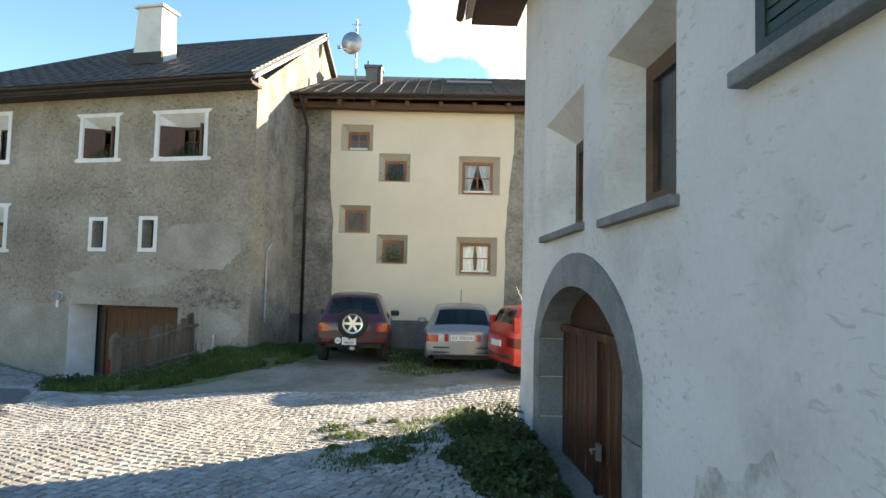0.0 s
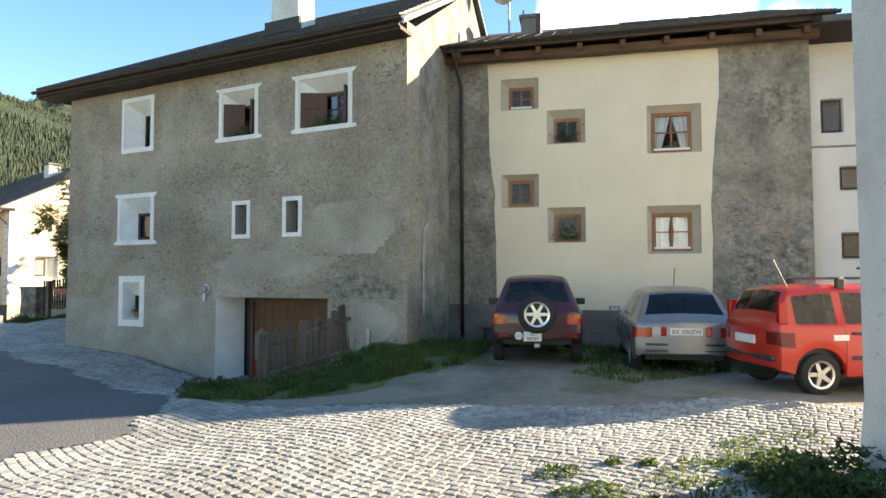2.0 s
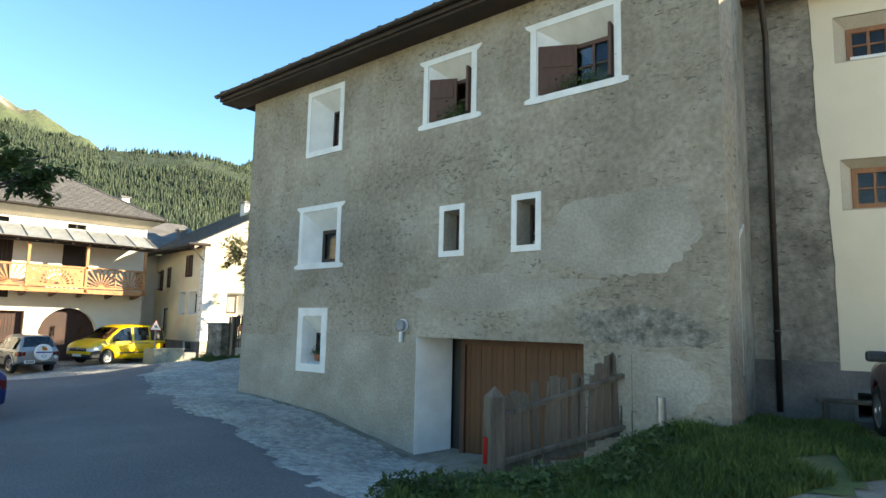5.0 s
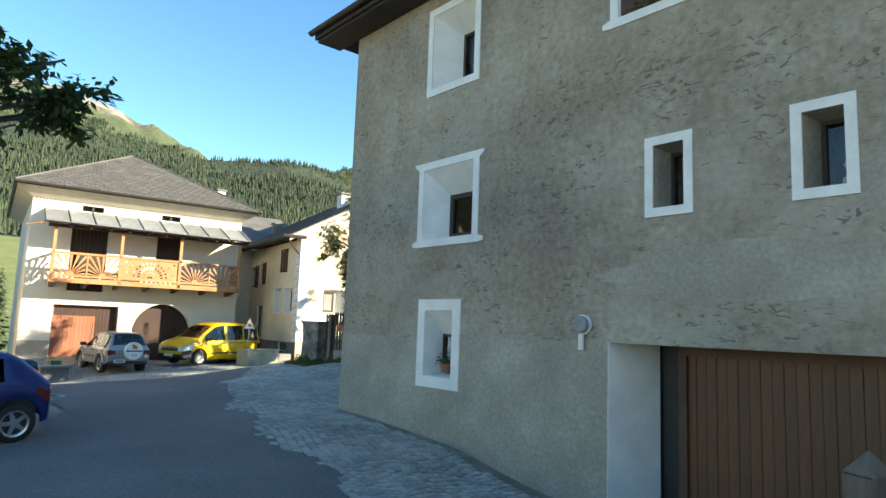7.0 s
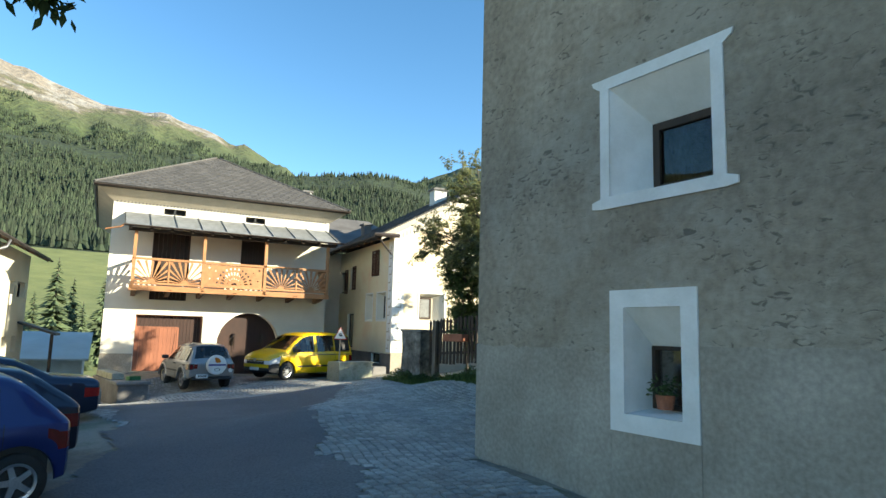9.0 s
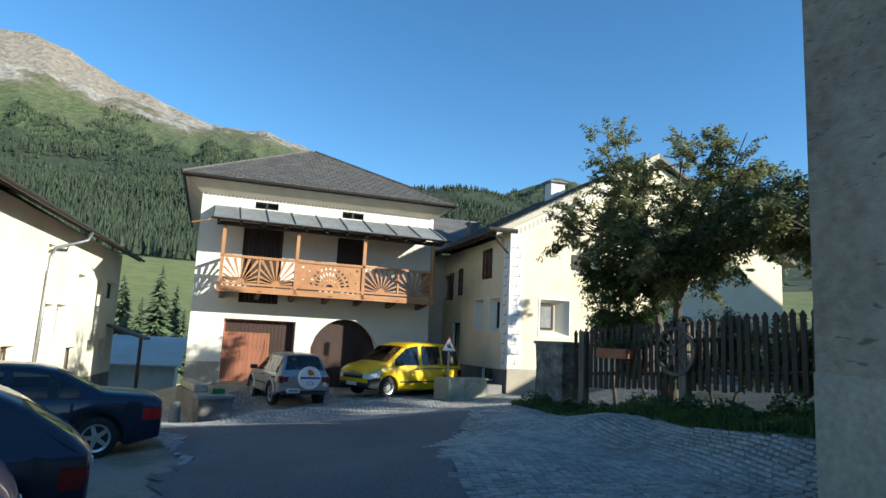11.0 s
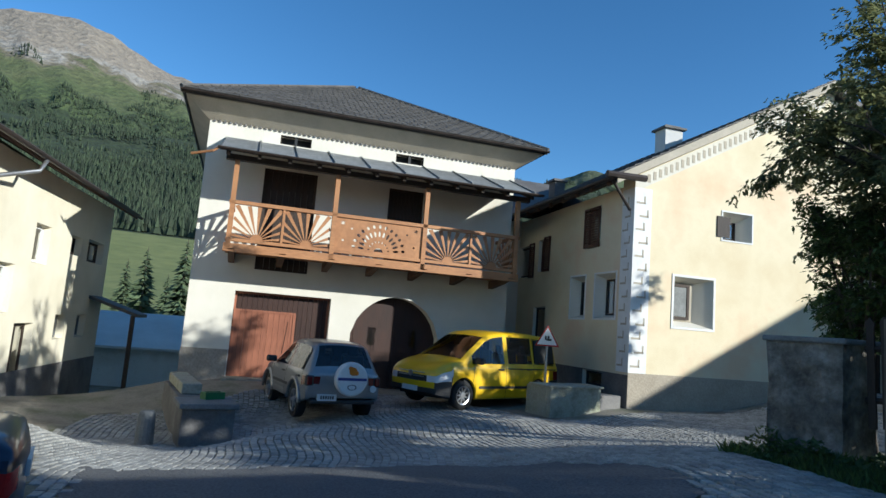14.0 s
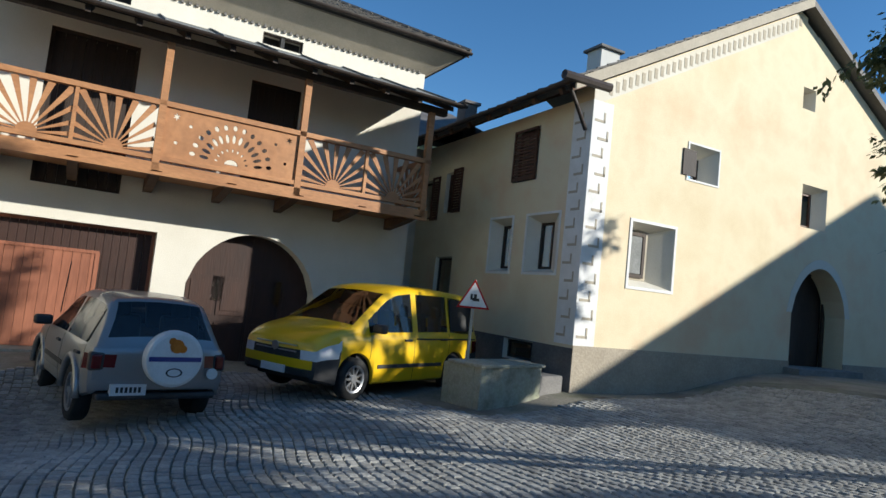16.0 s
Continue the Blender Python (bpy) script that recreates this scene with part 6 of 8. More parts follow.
def car(pos, heading, label, c, L, W, r, wbase, fo, cl, top, belt, spans, screen, back, metal=0.0, spokes=5, bumper=None, tumble=.26, plate=None, hl=.34, tl=.22, lamp=None, flare=False, handle=None, two=None):
    """A parked car, front towards +x. top, belt: heights of the centre line and of the waist along x;
    spans: side windows; screen, back: the windscreen and the rear window along x."""
    z = ground_z(pos[0], pos[1])
    C = thing("car", pose(pos[0], pos[1], z, 0, 0, heading), label, "car", "parked cars")
    pm = car_paint(label, c, metal)
    w, h2 = W / 2, L / 2
    xf = h2 - fo
    xr = xf - wbase
    R = r + .065

    def curve(tab, x):
        xs_, zs_ = [p[0] for p in tab], [p[1] for p in tab]
        return sum(float(np.interp(x + d, xs_, zs_)) * k for d, k in ((-.05, .2), (0, .6), (.05, .2)))

    def bottom(x):
        b = cl + .10 * max(0, abs(x) / h2 - .8) / .2
        for xw in (xr, xf):
            if abs(x - xw) < R:
                b = max(b, r + math.sqrt(R * R - (x - xw) ** 2))
        return b

    def section(x):
        e = abs(x) / h2
        T = curve(top, x)
        B = min(curve(belt, x), T - .02)
        bot = min(bottom(x), B - .06)
        wv = w * (1 - (.13 if x > 0 else .07) * e ** 5)
        if e > .995:
            wv -= .035
            bot += .03
        h = B - bot
        G = T - B
        yb = wv - .045
        yr = yb - tumble * G - .05 * min(1, G / .3)
        def gl(zz):
            return yb + (yr - yb) * (zz - B) / max(G, .01)
        z6, z7, z8, z9 = B + min(.02, .1 * G), B + max(.2 * G, G - .115), B + max(.5 * G, G - .055), B + max(.85 * G, G - .014)
        return [(wv - .07, bot), (wv - .018, bot + .04 * h), (wv, bot + .25 * h), (wv + .004, bot + .55 * h), (wv - .012, bot + .86 * h), (wv - .034, B),
                (gl(z6), z6), (gl(z7), z7), (gl(z8) - .012, z8), (gl(z9) - .075, z9), (yr * .5, T - .004 + .01), (0, T + .016)], G

    keys = {-h2, h2, -h2 + .03, h2 - .03, screen[0], screen[1], back[0], back[1], h2 - hl, -h2 + tl}
    keys |= {v for s in spans for v in s}
    for xw in (xr, xf):
        keys |= {xw + (R + .002) * math.cos(math.pi * k / 14) for k in range(15)}
    xs = sorted(keys | {-h2 + L * k / 40 for k in range(41)})
    xs = [x for i, x in enumerate(xs) if i == 0 or x - xs[i - 1] > .006]
    secs = [section(x) for x in xs]
    verts = []
    for x, (s, _) in zip(xs, secs):
        verts += [(x, y, zz) for y, zz in s] + [(x, -y, zz) for y, zz in s[-2::-1]]
    M = 23
    groups = collections.defaultdict(list)

    def inside(x, s):
        return s[0] - .004 < x < s[1] + .004
    for i in range(len(xs) - 1):
        xm = (xs[i] + xs[i + 1]) / 2
        G = (secs[i][1] + secs[i + 1][1]) / 2
        for j in range(M - 1):
            k = min(j, M - 2 - j)
            side = j < 11
            key = "body"
            if k == 6 and G > .17:
                for q, s in enumerate(spans):
                    if inside(xm, s):
                        key = ("side_window", q, side)
            elif k in (9, 10) and inside(xm, screen):
                key = ("windscreen",)
            elif k in (9, 10) and inside(xm, back):
                key = ("rear_window",)
            elif k <= 1 + (bumper is not None) and (xm > xf + R - .04 or xm < xr - R + .04) and bumper:
                key = ("bumper", xm > 0)
            elif k <= 1 and two:
                key = ("sill", side)
            elif k == 3 and xm > h2 - hl:
                key = ("headlight", side)
            elif k == 3 and xm < -h2 + tl:
                key = ("tail_light", side)
            a = i * M + j
            groups[key].append((a, a + 1, a + M + 1, a + M))
    # rounded ends
    cols = (1, .70, .35, 0, -.35, -.70, -1)
    for front, base, d in ((False, 0, -1), (True, (len(xs) - 1) * M, 1)):
        ring = []
        for j in range(6):
            y, zz = secs[-1 if front else 0][0][j]
            x = xs[-1 if front else 0]
            line = [base + j]
            for s in cols[1:-1]:
                line.append(len(verts))
                verts.append((x + d * .07 * (1 - s * s) * (1 if 1 <= j <= 4 else .6), y * s, zz + (.0 if j < 5 else .012 * (1 - s * s))))
            line.append(base + M - 1 - j)
            ring.append(line)
        for j in range(5):
            for q in range(6):
                key = "body"
                if j <= 1 and bumper:
                    key = ("bumper", front)
                elif j == 3 and q in (0, 5):
                    key = ("headlight" if front else "tail_light", q == 0)
                elif front and j == 3 and 1 <= q <= 4:
                    key = ("grille",)
                groups[key].append((ring[j][q], ring[j][q + 1], ring[j + 1][q + 1], ring[j + 1][q]))
        groups["body"].append(tuple([base + 5 + q for q in range(13)] + ring[5][1:-1][::-1]))

    def build(name, faces, material, parent, label=""):
        used = sorted({v for f in faces for v in f})
        at = {v: q for q, v in enumerate(used)}
        bm = bmesh.new()
        vs = [bm.verts.new(verts[v]) for v in used]
        for f in faces:
            try:
                bm.faces.new([vs[at[v]] for v in f])
            except ValueError:
                pass
        bmesh.ops.remove_doubles(bm, verts=bm.verts, dist=.0008)
        return smooth_angle(part(name, bm, material, parent, label), 42)
    body = build("body", groups.pop("body"), pm, C)
    looks = {"side_window": M_CARGLASS, "windscreen": M_CARGLASS, "rear_window": M_CARGLASS, "bumper": bumper or pm, "sill": two or pm, "headlight": M_CLEAR, "tail_light": lamp or M_TAIL, "grille": M_PLASTIC}
    for key, faces in groups.items():
        build(key[0], faces, looks[key[0]], C)
    # cabin floor, seats and wheel
    x0, x3 = spans[-1][0], screen[1]
    bw = curve(belt, 0)
    bm = bmesh.new()
    box(bm, back[0] + .08, x3 - .1, -w + .12, w - .12, cl + .1, bw - .14)
    part("interior", bm, M_PLASTIC, body)
    roof = curve(top, -.3)
    for x, wid in ((-.05, .5), (max(x0 + .35, -.95), .5)):
        for y in (-.37, .37):
            bm = bmesh.new()
            box(bm, x - .08, x + .06, y - wid / 2, y + wid / 2, bw - .2, min(bw + .22, roof - .28))
            box(bm, x - .07, x + .03, y - .13, y + .13, bw + .2, min(bw + .42, roof - .1))
            part("seat", bm, M_PLASTIC, C, bevel=.04)
    bm = bmesh.new()
    box(bm, x3 - .75, x3 - .12, -w + .14, w - .14, bw - .2, bw - .02)
    part("dashboard", bm, M_PLASTIC, C, bevel=.05)
    # wheels and the dark arches behind them
    tm, gm, rm = wheel_mesh(r, .2, spokes)
    for x in (xr, xf):
        for sgn in (-1, 1):
            wh = new("wheel", tm)
            wh.parent = C
            wh.matrix_basis = pose(x, sgn * (w - .125), r, 0, 0, 0 if sgn > 0 else 180)
            piece("wheel_disc", gm, wh, Matrix())
            piece("rim", rm, wh, Matrix())
            if flare:
                bm = bmesh.new()
                tube(bm, [(x + (R + .03) * math.cos(a), sgn * (w - .012), r + (R + .03) * math.sin(a)) for a in [math.pi * (k / 14) for k in range(15)]], .045, 6)
                part("arch_flare", bm, flare, C, smooth=True)
    bm = bmesh.new()
    box(bm, -h2 + .2, h2 - .2, -w + .24, w - .24, cl + .02, bw - .16)
    part("underbody", bm, M_INK, C)
    # mirrors, handles, seams, window trim
    for sgn in (-1, 1):
        bm = bmesh.new()
        mx = max(s[1] for s in spans) - .12
        bz = curve(belt, mx)
        box(bm, mx - .05, mx + .09, sgn * (w - .04), sgn * (w + .19), bz + .02, bz + .16)
        part("mirror", bm, M_PLASTIC if bumper else pm, C, bevel=.035)
        for s in spans[:2]:
            hx = s[0] + .06
            if curve(top, s[0]) - bw < .3:
                continue
            bm = bmesh.new()
            hz = curve(belt, hx) - .13
            box(bm, hx, hx + .19, sgn * (w - .03), sgn * (w + .018), hz, hz + .035)
            part("door_handle", bm, handle or pm, C, bevel=.01)
        for x in [s[0] - .035 for s in spans[:2]] + [spans[0][1] - .02]:
            st = section(x)[0]
            bm = bmesh.new()
            for (ya, za), (yb, zb) in zip(st[1:5], st[2:6]):
                slab(bm, [(x - .004, sgn * (ya + .002), za), (x + .004, sgn * (ya + .002), za), (x + .004, sgn * (yb + .002), zb), (x - .004, sgn * (yb + .002), zb)], (0, -sgn * .006, 0))
            part("door_seam", bm, M_INK, C)
        bm = bmesh.new()
        for xa, xb in zip(np.linspace(xr + R + .08, xf - R - .08, 9)[:-1], np.linspace(xr + R + .08, xf - R - .08, 9)[1:]):
            slab(bm, [(xa, sgn * (w + .012), cl + .25), (xb, sgn * (w + .012), cl + .25), (xb, sgn * (w + .012), cl + .31), (xa, sgn * (w + .012), cl + .31)], (0, -sgn * .03, 0))
        bmesh.ops.remove_doubles(bm, verts=bm.verts, dist=.001)
        part("side_moulding", bm, M_PLASTIC, C)
    bm = bmesh.new()
    py, pz_, pw, ph = plate or (0, cl + .42, .5, .12)
    box(bm, -h2 - .09, -h2 + .0, py - pw / 2, py + pw / 2, pz_, pz_ + ph)
    pl = part("number_plate", bm, M_PLATE, C)
    return C, pm, body, pl


# maroon off-roader
C, pm, body, pl = car((-2.16, 16.59), 94, "maroon off-road car with a rear spare wheel", (0.06, 0.006, 0.013), 3.95, 1.73, .34, 2.36, .75, .36,
                      [(-1.975, 1.0), (-1.92, 1.1), (-1.80, 1.46), (-1.70, 1.58), (-1.3, 1.645), (-.3, 1.64), (0, 1.58), (.74, 1.08), (.95, 1.05), (1.7, .98), (1.92, .86), (1.975, .74)],
                      [(-1.975, .99), (-.5, 1.02), (.7, 1.0), (1.2, .98), (1.7, .90), (1.975, .72)], [(-.22, .66), (-.95, -.3), (-1.64, -1.02)], (.02, .74), (-1.90, -1.74),
                      bumper=car_paint("dark maroon bumper", (0.045, 0.006, 0.012)), tumble=.34, plate=(.08, .46, .32, .17), lamp=M_RED, handle=M_PLASTIC)
box_part("tow_bar", C, (-2.14, -1.9, -.05, .05, .36, .42), M_METAL)
label_text("GR", .06, pose(-2.068, .08, .565, 90, 0, -90), pl, M_INK)
label_text("98929", .085, pose(-2.068, .08, .475, 90, 0, -90), pl, M_INK)
bm = bmesh.new()
disc(bm, (-2.05, .33, .555), (1, 0, 0), .07, .03, 20)
cd = part("country_disc", bm, M_PLATE, C)
label_text("CH", .07, pose(-2.067, .33, .53, 90, 0, -90), cd, M_INK)
for s in (-1, 1):
    box_part("indicator", C, (-1.99, -1.8, s * .70 - .075, s * .70 + .075, .86, .95), M_AMBER, .015)
    box_part("fog_lamp", C, (-2.045, -1.95, s * .6 - .1, s * .6 + .1, .52, .60), M_TAIL, .015)
tm, gm, rm = wheel_mesh(.34, .2, 6)
sp = new("spare_wheel", tm)
sp.parent = C
sp.matrix_basis = pose(-2.11, -.0, .95, 0, 0, 90)
piece("wheel_disc", gm, sp, Matrix())
piece("rim", rm, sp, Matrix())
bm = bmesh.new()
tube(bm, [(-1.925, .55, 1.12), (-1.875, .2, 1.3)], .012, 6)
part("wiper", bm, M_PLASTIC, C)

# silver hatchback
C, pm, body, pl = car((.45, 16.5), 91, "silver metallic five-door hatchback", (0.24, 0.245, 0.255), 4.25, 1.76, .31, 2.6, .85, .24,
                      [(-2.125, .92), (-2.06, 1.0), (-1.74, 1.36), (-1.58, 1.44), (-.9, 1.50), (-.1, 1.49), (.25, 1.42), (1.02, .98), (1.15, .95), (1.8, .85), (2.05, .75), (2.125, .64)],
                      [(-2.125, .90), (-1, .94), (.9, .90), (1.2, .88), (1.9, .77), (2.125, .60)], [(-.05, .9), (-1.0, -.13), (-1.5, -1.08)], (.25, 1.02), (-2.02, -1.70), metal=.55, tumble=.36,
                      plate=(0, .70, .52, .12), tl=.28, lamp=M_RED)
for z_, q in ((.52, .56), (.42, .45)):
    box_part("bumper_strip", C, (-2.185, -2.0, -.66, .66, z_, q), M_PLASTIC, .01)
for y in (-.36, .36):
    box_part("reflector", C, (-2.195, -2.05, y - .05, y + .05, .68, .84), M_RED, .02)
bm = bmesh.new()
tube(bm, [(-.95, 0, 1.5), (-1.1, 0, 1.85)], .008, 5)
part("aerial", bm, M_PLASTIC, C)
label_text("BX 596ZW", .10, pose(-2.218, 0, .725, 90, 0, -90), pl, M_INK)

# red city car with bars on the roof
hd = 16
cx, cy = 2.0 + 1.15 * math.cos(radians(hd)) - .68 * math.sin(radians(hd)), 12.75 + 1.15 * math.sin(radians(hd)) + .70 * math.cos(radians(hd))
C, pm, body, pl = car((cx, cy), hd, "bright red small city car with roof bars", (0.50, 0.022, 0.012), 3.54, 1.58, .29, 2.30, .66, .24,
                      [(-1.77, .98), (-1.72, 1.08), (-1.62, 1.38), (-1.52, 1.48), (-1, 1.53), (0, 1.53), (.3, 1.46), (.98, 1.02), (1.1, 1.0), (1.5, .92), (1.7, .8), (1.77, .68)],
                      [(-1.77, .96), (-.5, .97), (.9, .93), (1.2, .91), (1.6, .82), (1.77, .66)], [(.02, .86), (-.8, -.06), (-1.5, -.92)], (.3, .98), (-1.70, -1.56), plate=(.0, .68, .5, .12), tumble=.22, handle=M_PLASTIC)
for x in (-.75, .05):
    box_part("roof_bar", C, (x - .03, x + .03, -.6, .6, 1.60, 1.64), M_METAL, .01)
    for y in (-.56, .56):
        box_part("bar_foot", C, (x - .06, x + .06, y - .04, y + .04, 1.46, 1.62), M_PLASTIC, .02)
box_part("sticker", C, (-1.02, -.8, -.800, -.785, .76, .84), M_PLATE)
for k in range(3):
    box_part("sticker", C, (-.6 + k * .3, -.38 + k * .3, -.800, -.785, .80, .85), M_PLATE)
for s in (-1, 1):
    box_part("upper_tail_light", C, (-1.74, -1.60, s * .66 - .05, s * .66 + .05, .98, 1.28), M_RED, .02)
box_part("bumper_strip", C, (-1.84, -1.6, -.66, .66, .46, .54), M_PLASTIC, .03)
bm = bmesh.new()
tube(bm, [(-1.3, -.2, 1.5), (-1.5, -.2, 1.9)], .008, 5)
part("aerial", bm, M_PLASTIC, C)

ESTATE = dict(top=[(-2.1, 1.0), (-2.05, 1.12), (-1.92, 1.55), (-1.8, 1.66), (-1.2, 1.72), (-.1, 1.71), (.3, 1.62), (1.0, 1.06), (1.2, 1.02), (1.8, .9), (2.03, .8), (2.1, .66)],
              belt=[(-2.1, .98), (-1, 1.02), (.9, .98), (1.2, .95), (1.9, .82), (2.1, .62)], spans=[(-.05, .9), (-1.0, -.13), (-1.8, -1.1)], screen=(.3, 1.0), back=(-2.03, -1.86))
# a second red car behind, with a rack
C, pm, body, pl = car((4.6, 16.2), 80, "red estate car with a black roof rack", (0.42, 0.02, 0.015), 4.2, 1.75, .31, 2.6, .8, .24, **ESTATE)
for x in (-1.2, -.4, .4):
    box_part("rack_bar", C, (x - .02, x + .02, -.6, .6, 1.9, 1.93), M_PLASTIC)
for y in (-.6, .6):
    box_part("rack_rail", C, (-1.6, .7, y - .02, y + .02, 1.86, 1.9), M_PLASTIC)
    for x in (-1.4, .15):
        box_part("rack_foot", C, (x - .03, x + .03, y - .03, y + .03, 1.62, 1.87), M_PLASTIC)

# silver off-roader on the square, spare wheel cover on its door
C, pm, body, pl = car((-33.72, 23.62), 172, "silver off-road car with a white spare wheel cover", (0.30, 0.30, 0.295), 3.65, 1.70, .355, 2.2, .72, .36,
                      [(-1.825, 1.0), (-1.78, 1.08), (-1.58, 1.46), (-1.45, 1.58), (-.9, 1.63), (-.2, 1.62), (.08, 1.56), (.82, 1.07), (1.0, 1.04), (1.5, .97), (1.75, .86), (1.825, .74)],
                      [(-1.825, .985), (-.5, 1.01), (.8, .99), (1.2, .97), (1.6, .88), (1.825, .70)], [(-.36, .74), (-1.5, -.46)], (.08, .82), (-1.76, -1.50), metal=.5,
                      bumper=car_paint("grey bumper", (0.30, 0.30, 0.30), .3), plate=(.36, .44, .4, .13), tumble=.30, flare=M_METAL, two=M_METAL, tl=.26, handle=M_PLASTIC)
box_part("lower_bumper", C, (-1.90, -1.7, -.70, .70, .38, .46), M_PLASTIC, .03)
for s in (-1, 1):
    box_part("lamp_housing", C, (-1.845, -1.72, s * .72 - .09, s * .72 + .09, .72, .94), M_PLASTIC, .03)
    box_part("tail_lens", C, (-1.86, -1.74, s * .73 - .055, s * .73 + .055, .745, .915), M_TAIL, .02)
bm = bmesh.new()
disc(bm, (-2.0, -.08, .90), (1, 0, 0), .345, .2, 36)
sc = part("spare_cover", bm, M_SIGNW, C, "white spare wheel cover with a blue stripe", bevel=.045)
bm = bmesh.new()
box(bm, -2.106, -2.08, -.39, .23, .875, .93)
part("stripe", bm, car_paint("blue stripe", (0.02, 0.04, 0.22)), sc)
bm = bmesh.new()
disc(bm, (-2.101, -.08, 1.06), (1, 0, 0), .085, .01, 14)
disc(bm, (-2.101, -.02, 1.12), (1, 0, 0), .045, .01, 12)
disc(bm, (-2.101, -.15, 1.03), (1, 0, 0), .05, .012, 12)
part("badge", bm, M_AMBER, sc)
bm = bmesh.new()
ell = [[bm.verts.new((-2.103, -.08 + k * .1 * math.cos(q * math.pi / 10), .74 + k * .055 * math.sin(q * math.pi / 10))) for q in range(20)] for k in (1, .78)]
for q in range(20):
    bm.faces.new((ell[0][q], ell[0][(q + 1) % 20], ell[1][(q + 1) % 20], ell[1][q]))
part("ring_mark", bm, M_INK, sc)
bm = bmesh.new()
disc(bm, (-1.92, -.62, .70), (1, 0, 0), .07, .02, 16)
part("country_disc", bm, M_PLATE, C)
bm = bmesh.new()
tube(bm, [(.55, .74, 1.2), (.2, .76, 1.95)], .008, 5)
part("aerial", bm, M_PLASTIC, C)
for k in range(6):
    box_part("plate_mark", pl, (-1.919, -1.914, .22 + k * .05, .25 + k * .05, .475, .54), M_INK)

# yellow delivery van
C, pm, body, pl = car((-32.46, 27.42), -84, "bright yellow high-roof delivery van", (0.78, 0.48, 0.006), 4.28, 1.80, .32, 2.68, .80, .22,
                      [(-2.14, 1.03), (-2.12, 1.2), (-2.08, 1.66), (-2.02, 1.77), (-1.0, 1.82), (0, 1.81), (.38, 1.76), (.62, 1.66), (1.36, 1.14), (1.5, 1.10), (1.85, 1.02), (2.03, .95), (2.14, .84)],
                      [(-2.2, 1.0), (-1, 1.05), (.6, 1.02), (1.4, 1.0), (1.7, .97), (1.98, .89), (2.14, .78)], [(-.02, 1.08), (-1.06, -.16), (-1.98, -1.14)], (.60, 1.36), (-2.12, -2.04),
                      bumper=M_PLASTIC, tumble=.17, spokes=9, hl=.46, handle=M_PLASTIC)
for s in (-1, 1):
    bm = bmesh.new()
    slab(bm, [(-1.96, s * .842, 1.09), (-1.16, s * .848, 1.09), (-1.16, s * .756, 1.66), (-1.92, s * .75, 1.66)], (0, -s * .03, 0))
    part("dark_rear_pane", bm, M_INK, C)
    box_part("sliding_rail", C, (-1.95, -.1, s * .905 - .008, s * .905 + .004, .93, .955), M_INK)
bm = bmesh.new()
disc(bm, (2.212, 0, .74), (1, 0, 0), .07, .012, 18)
part("badge_plate", bm, M_CHROME, C)
box_part("front_plate", C, (2.20, 2.225, -.26, .26, .36, .47), M_PLATE)
for z_ in (.68, .77):
    box_part("grille_bar", C, (2.14, 2.208, -.44, .44, z_, z_ + .018), M_CHROME, .004)

# dark cars on the far side of the road
SMALL = dict(top=[(-1.8, .86), (-1.74, .95), (-1.42, 1.24), (-1.25, 1.33), (-.8, 1.39), (0, 1.385), (.3, 1.3), (.95, .92), (1.1, .9), (1.55, .8), (1.74, .7), (1.8, .58)],
             belt=[(-1.8, .84), (-.8, .90), (.8, .86), (1.1, .84), (1.6, .72), (1.8, .54)], spans=[(-.1, .85), (-1.15, -.18)], screen=(.3, .95), back=(-1.70, -1.38))
C, pm, body, pl = car((-18.85, 12.85), -93, "bright blue small hatchback", (0.008, 0.022, 0.13), 3.6, 1.62, .29, 2.45, .68, .2, spokes=5, metal=.2, tumble=.36, **SMALL)
HATCH = dict(top=[(-2.1, .88), (-2.04, .97), (-1.62, 1.26), (-1.42, 1.36), (-.9, 1.43), (-.1, 1.43), (.25, 1.35), (1.02, .94), (1.2, .91), (1.85, .8), (2.04, .7), (2.1, .6)],
             belt=[(-2.1, .86), (-1, .92), (.9, .88), (1.2, .86), (1.9, .74), (2.1, .56)], spans=[(-.05, .9), (-1.0, -.13), (-1.4, -1.08)], screen=(.25, 1.02), back=(-1.98, -1.58))
C, pm, body, pl = car((-20.95, 13.3), -94, "dark blue hatchback with alloy wheels", (0.006, 0.010, 0.028), 4.2, 1.72, .32, 2.6, .82, .22, spokes=10, metal=.3, tumble=.36, **HATCH)
C, pm, body, pl = car((-26.2, 15.2), -96, "dark blue saloon with alloy wheels", (0.007, 0.013, 0.035), 4.5, 1.75, .32, 2.71, .85, .2,
                      [(-2.25, .88), (-2.2, .96), (-1.6, 1.01), (-1.36, 1.03), (-.72, 1.35), (-.4, 1.41), (.1, 1.43), (.4, 1.37), (1.12, .97), (1.3, .94), (2.0, .82), (2.18, .7), (2.25, .6)],
                      [(-2.25, .84), (-1.2, .92), (.9, .90), (1.25, .87), (2.0, .75), (2.25, .56)], [(-.02, 1.0), (-1.02, -.1)], (.4, 1.12), (-1.34, -.70), metal=.3, tumble=.40, spokes=5, lamp=M_RED, tl=.30)


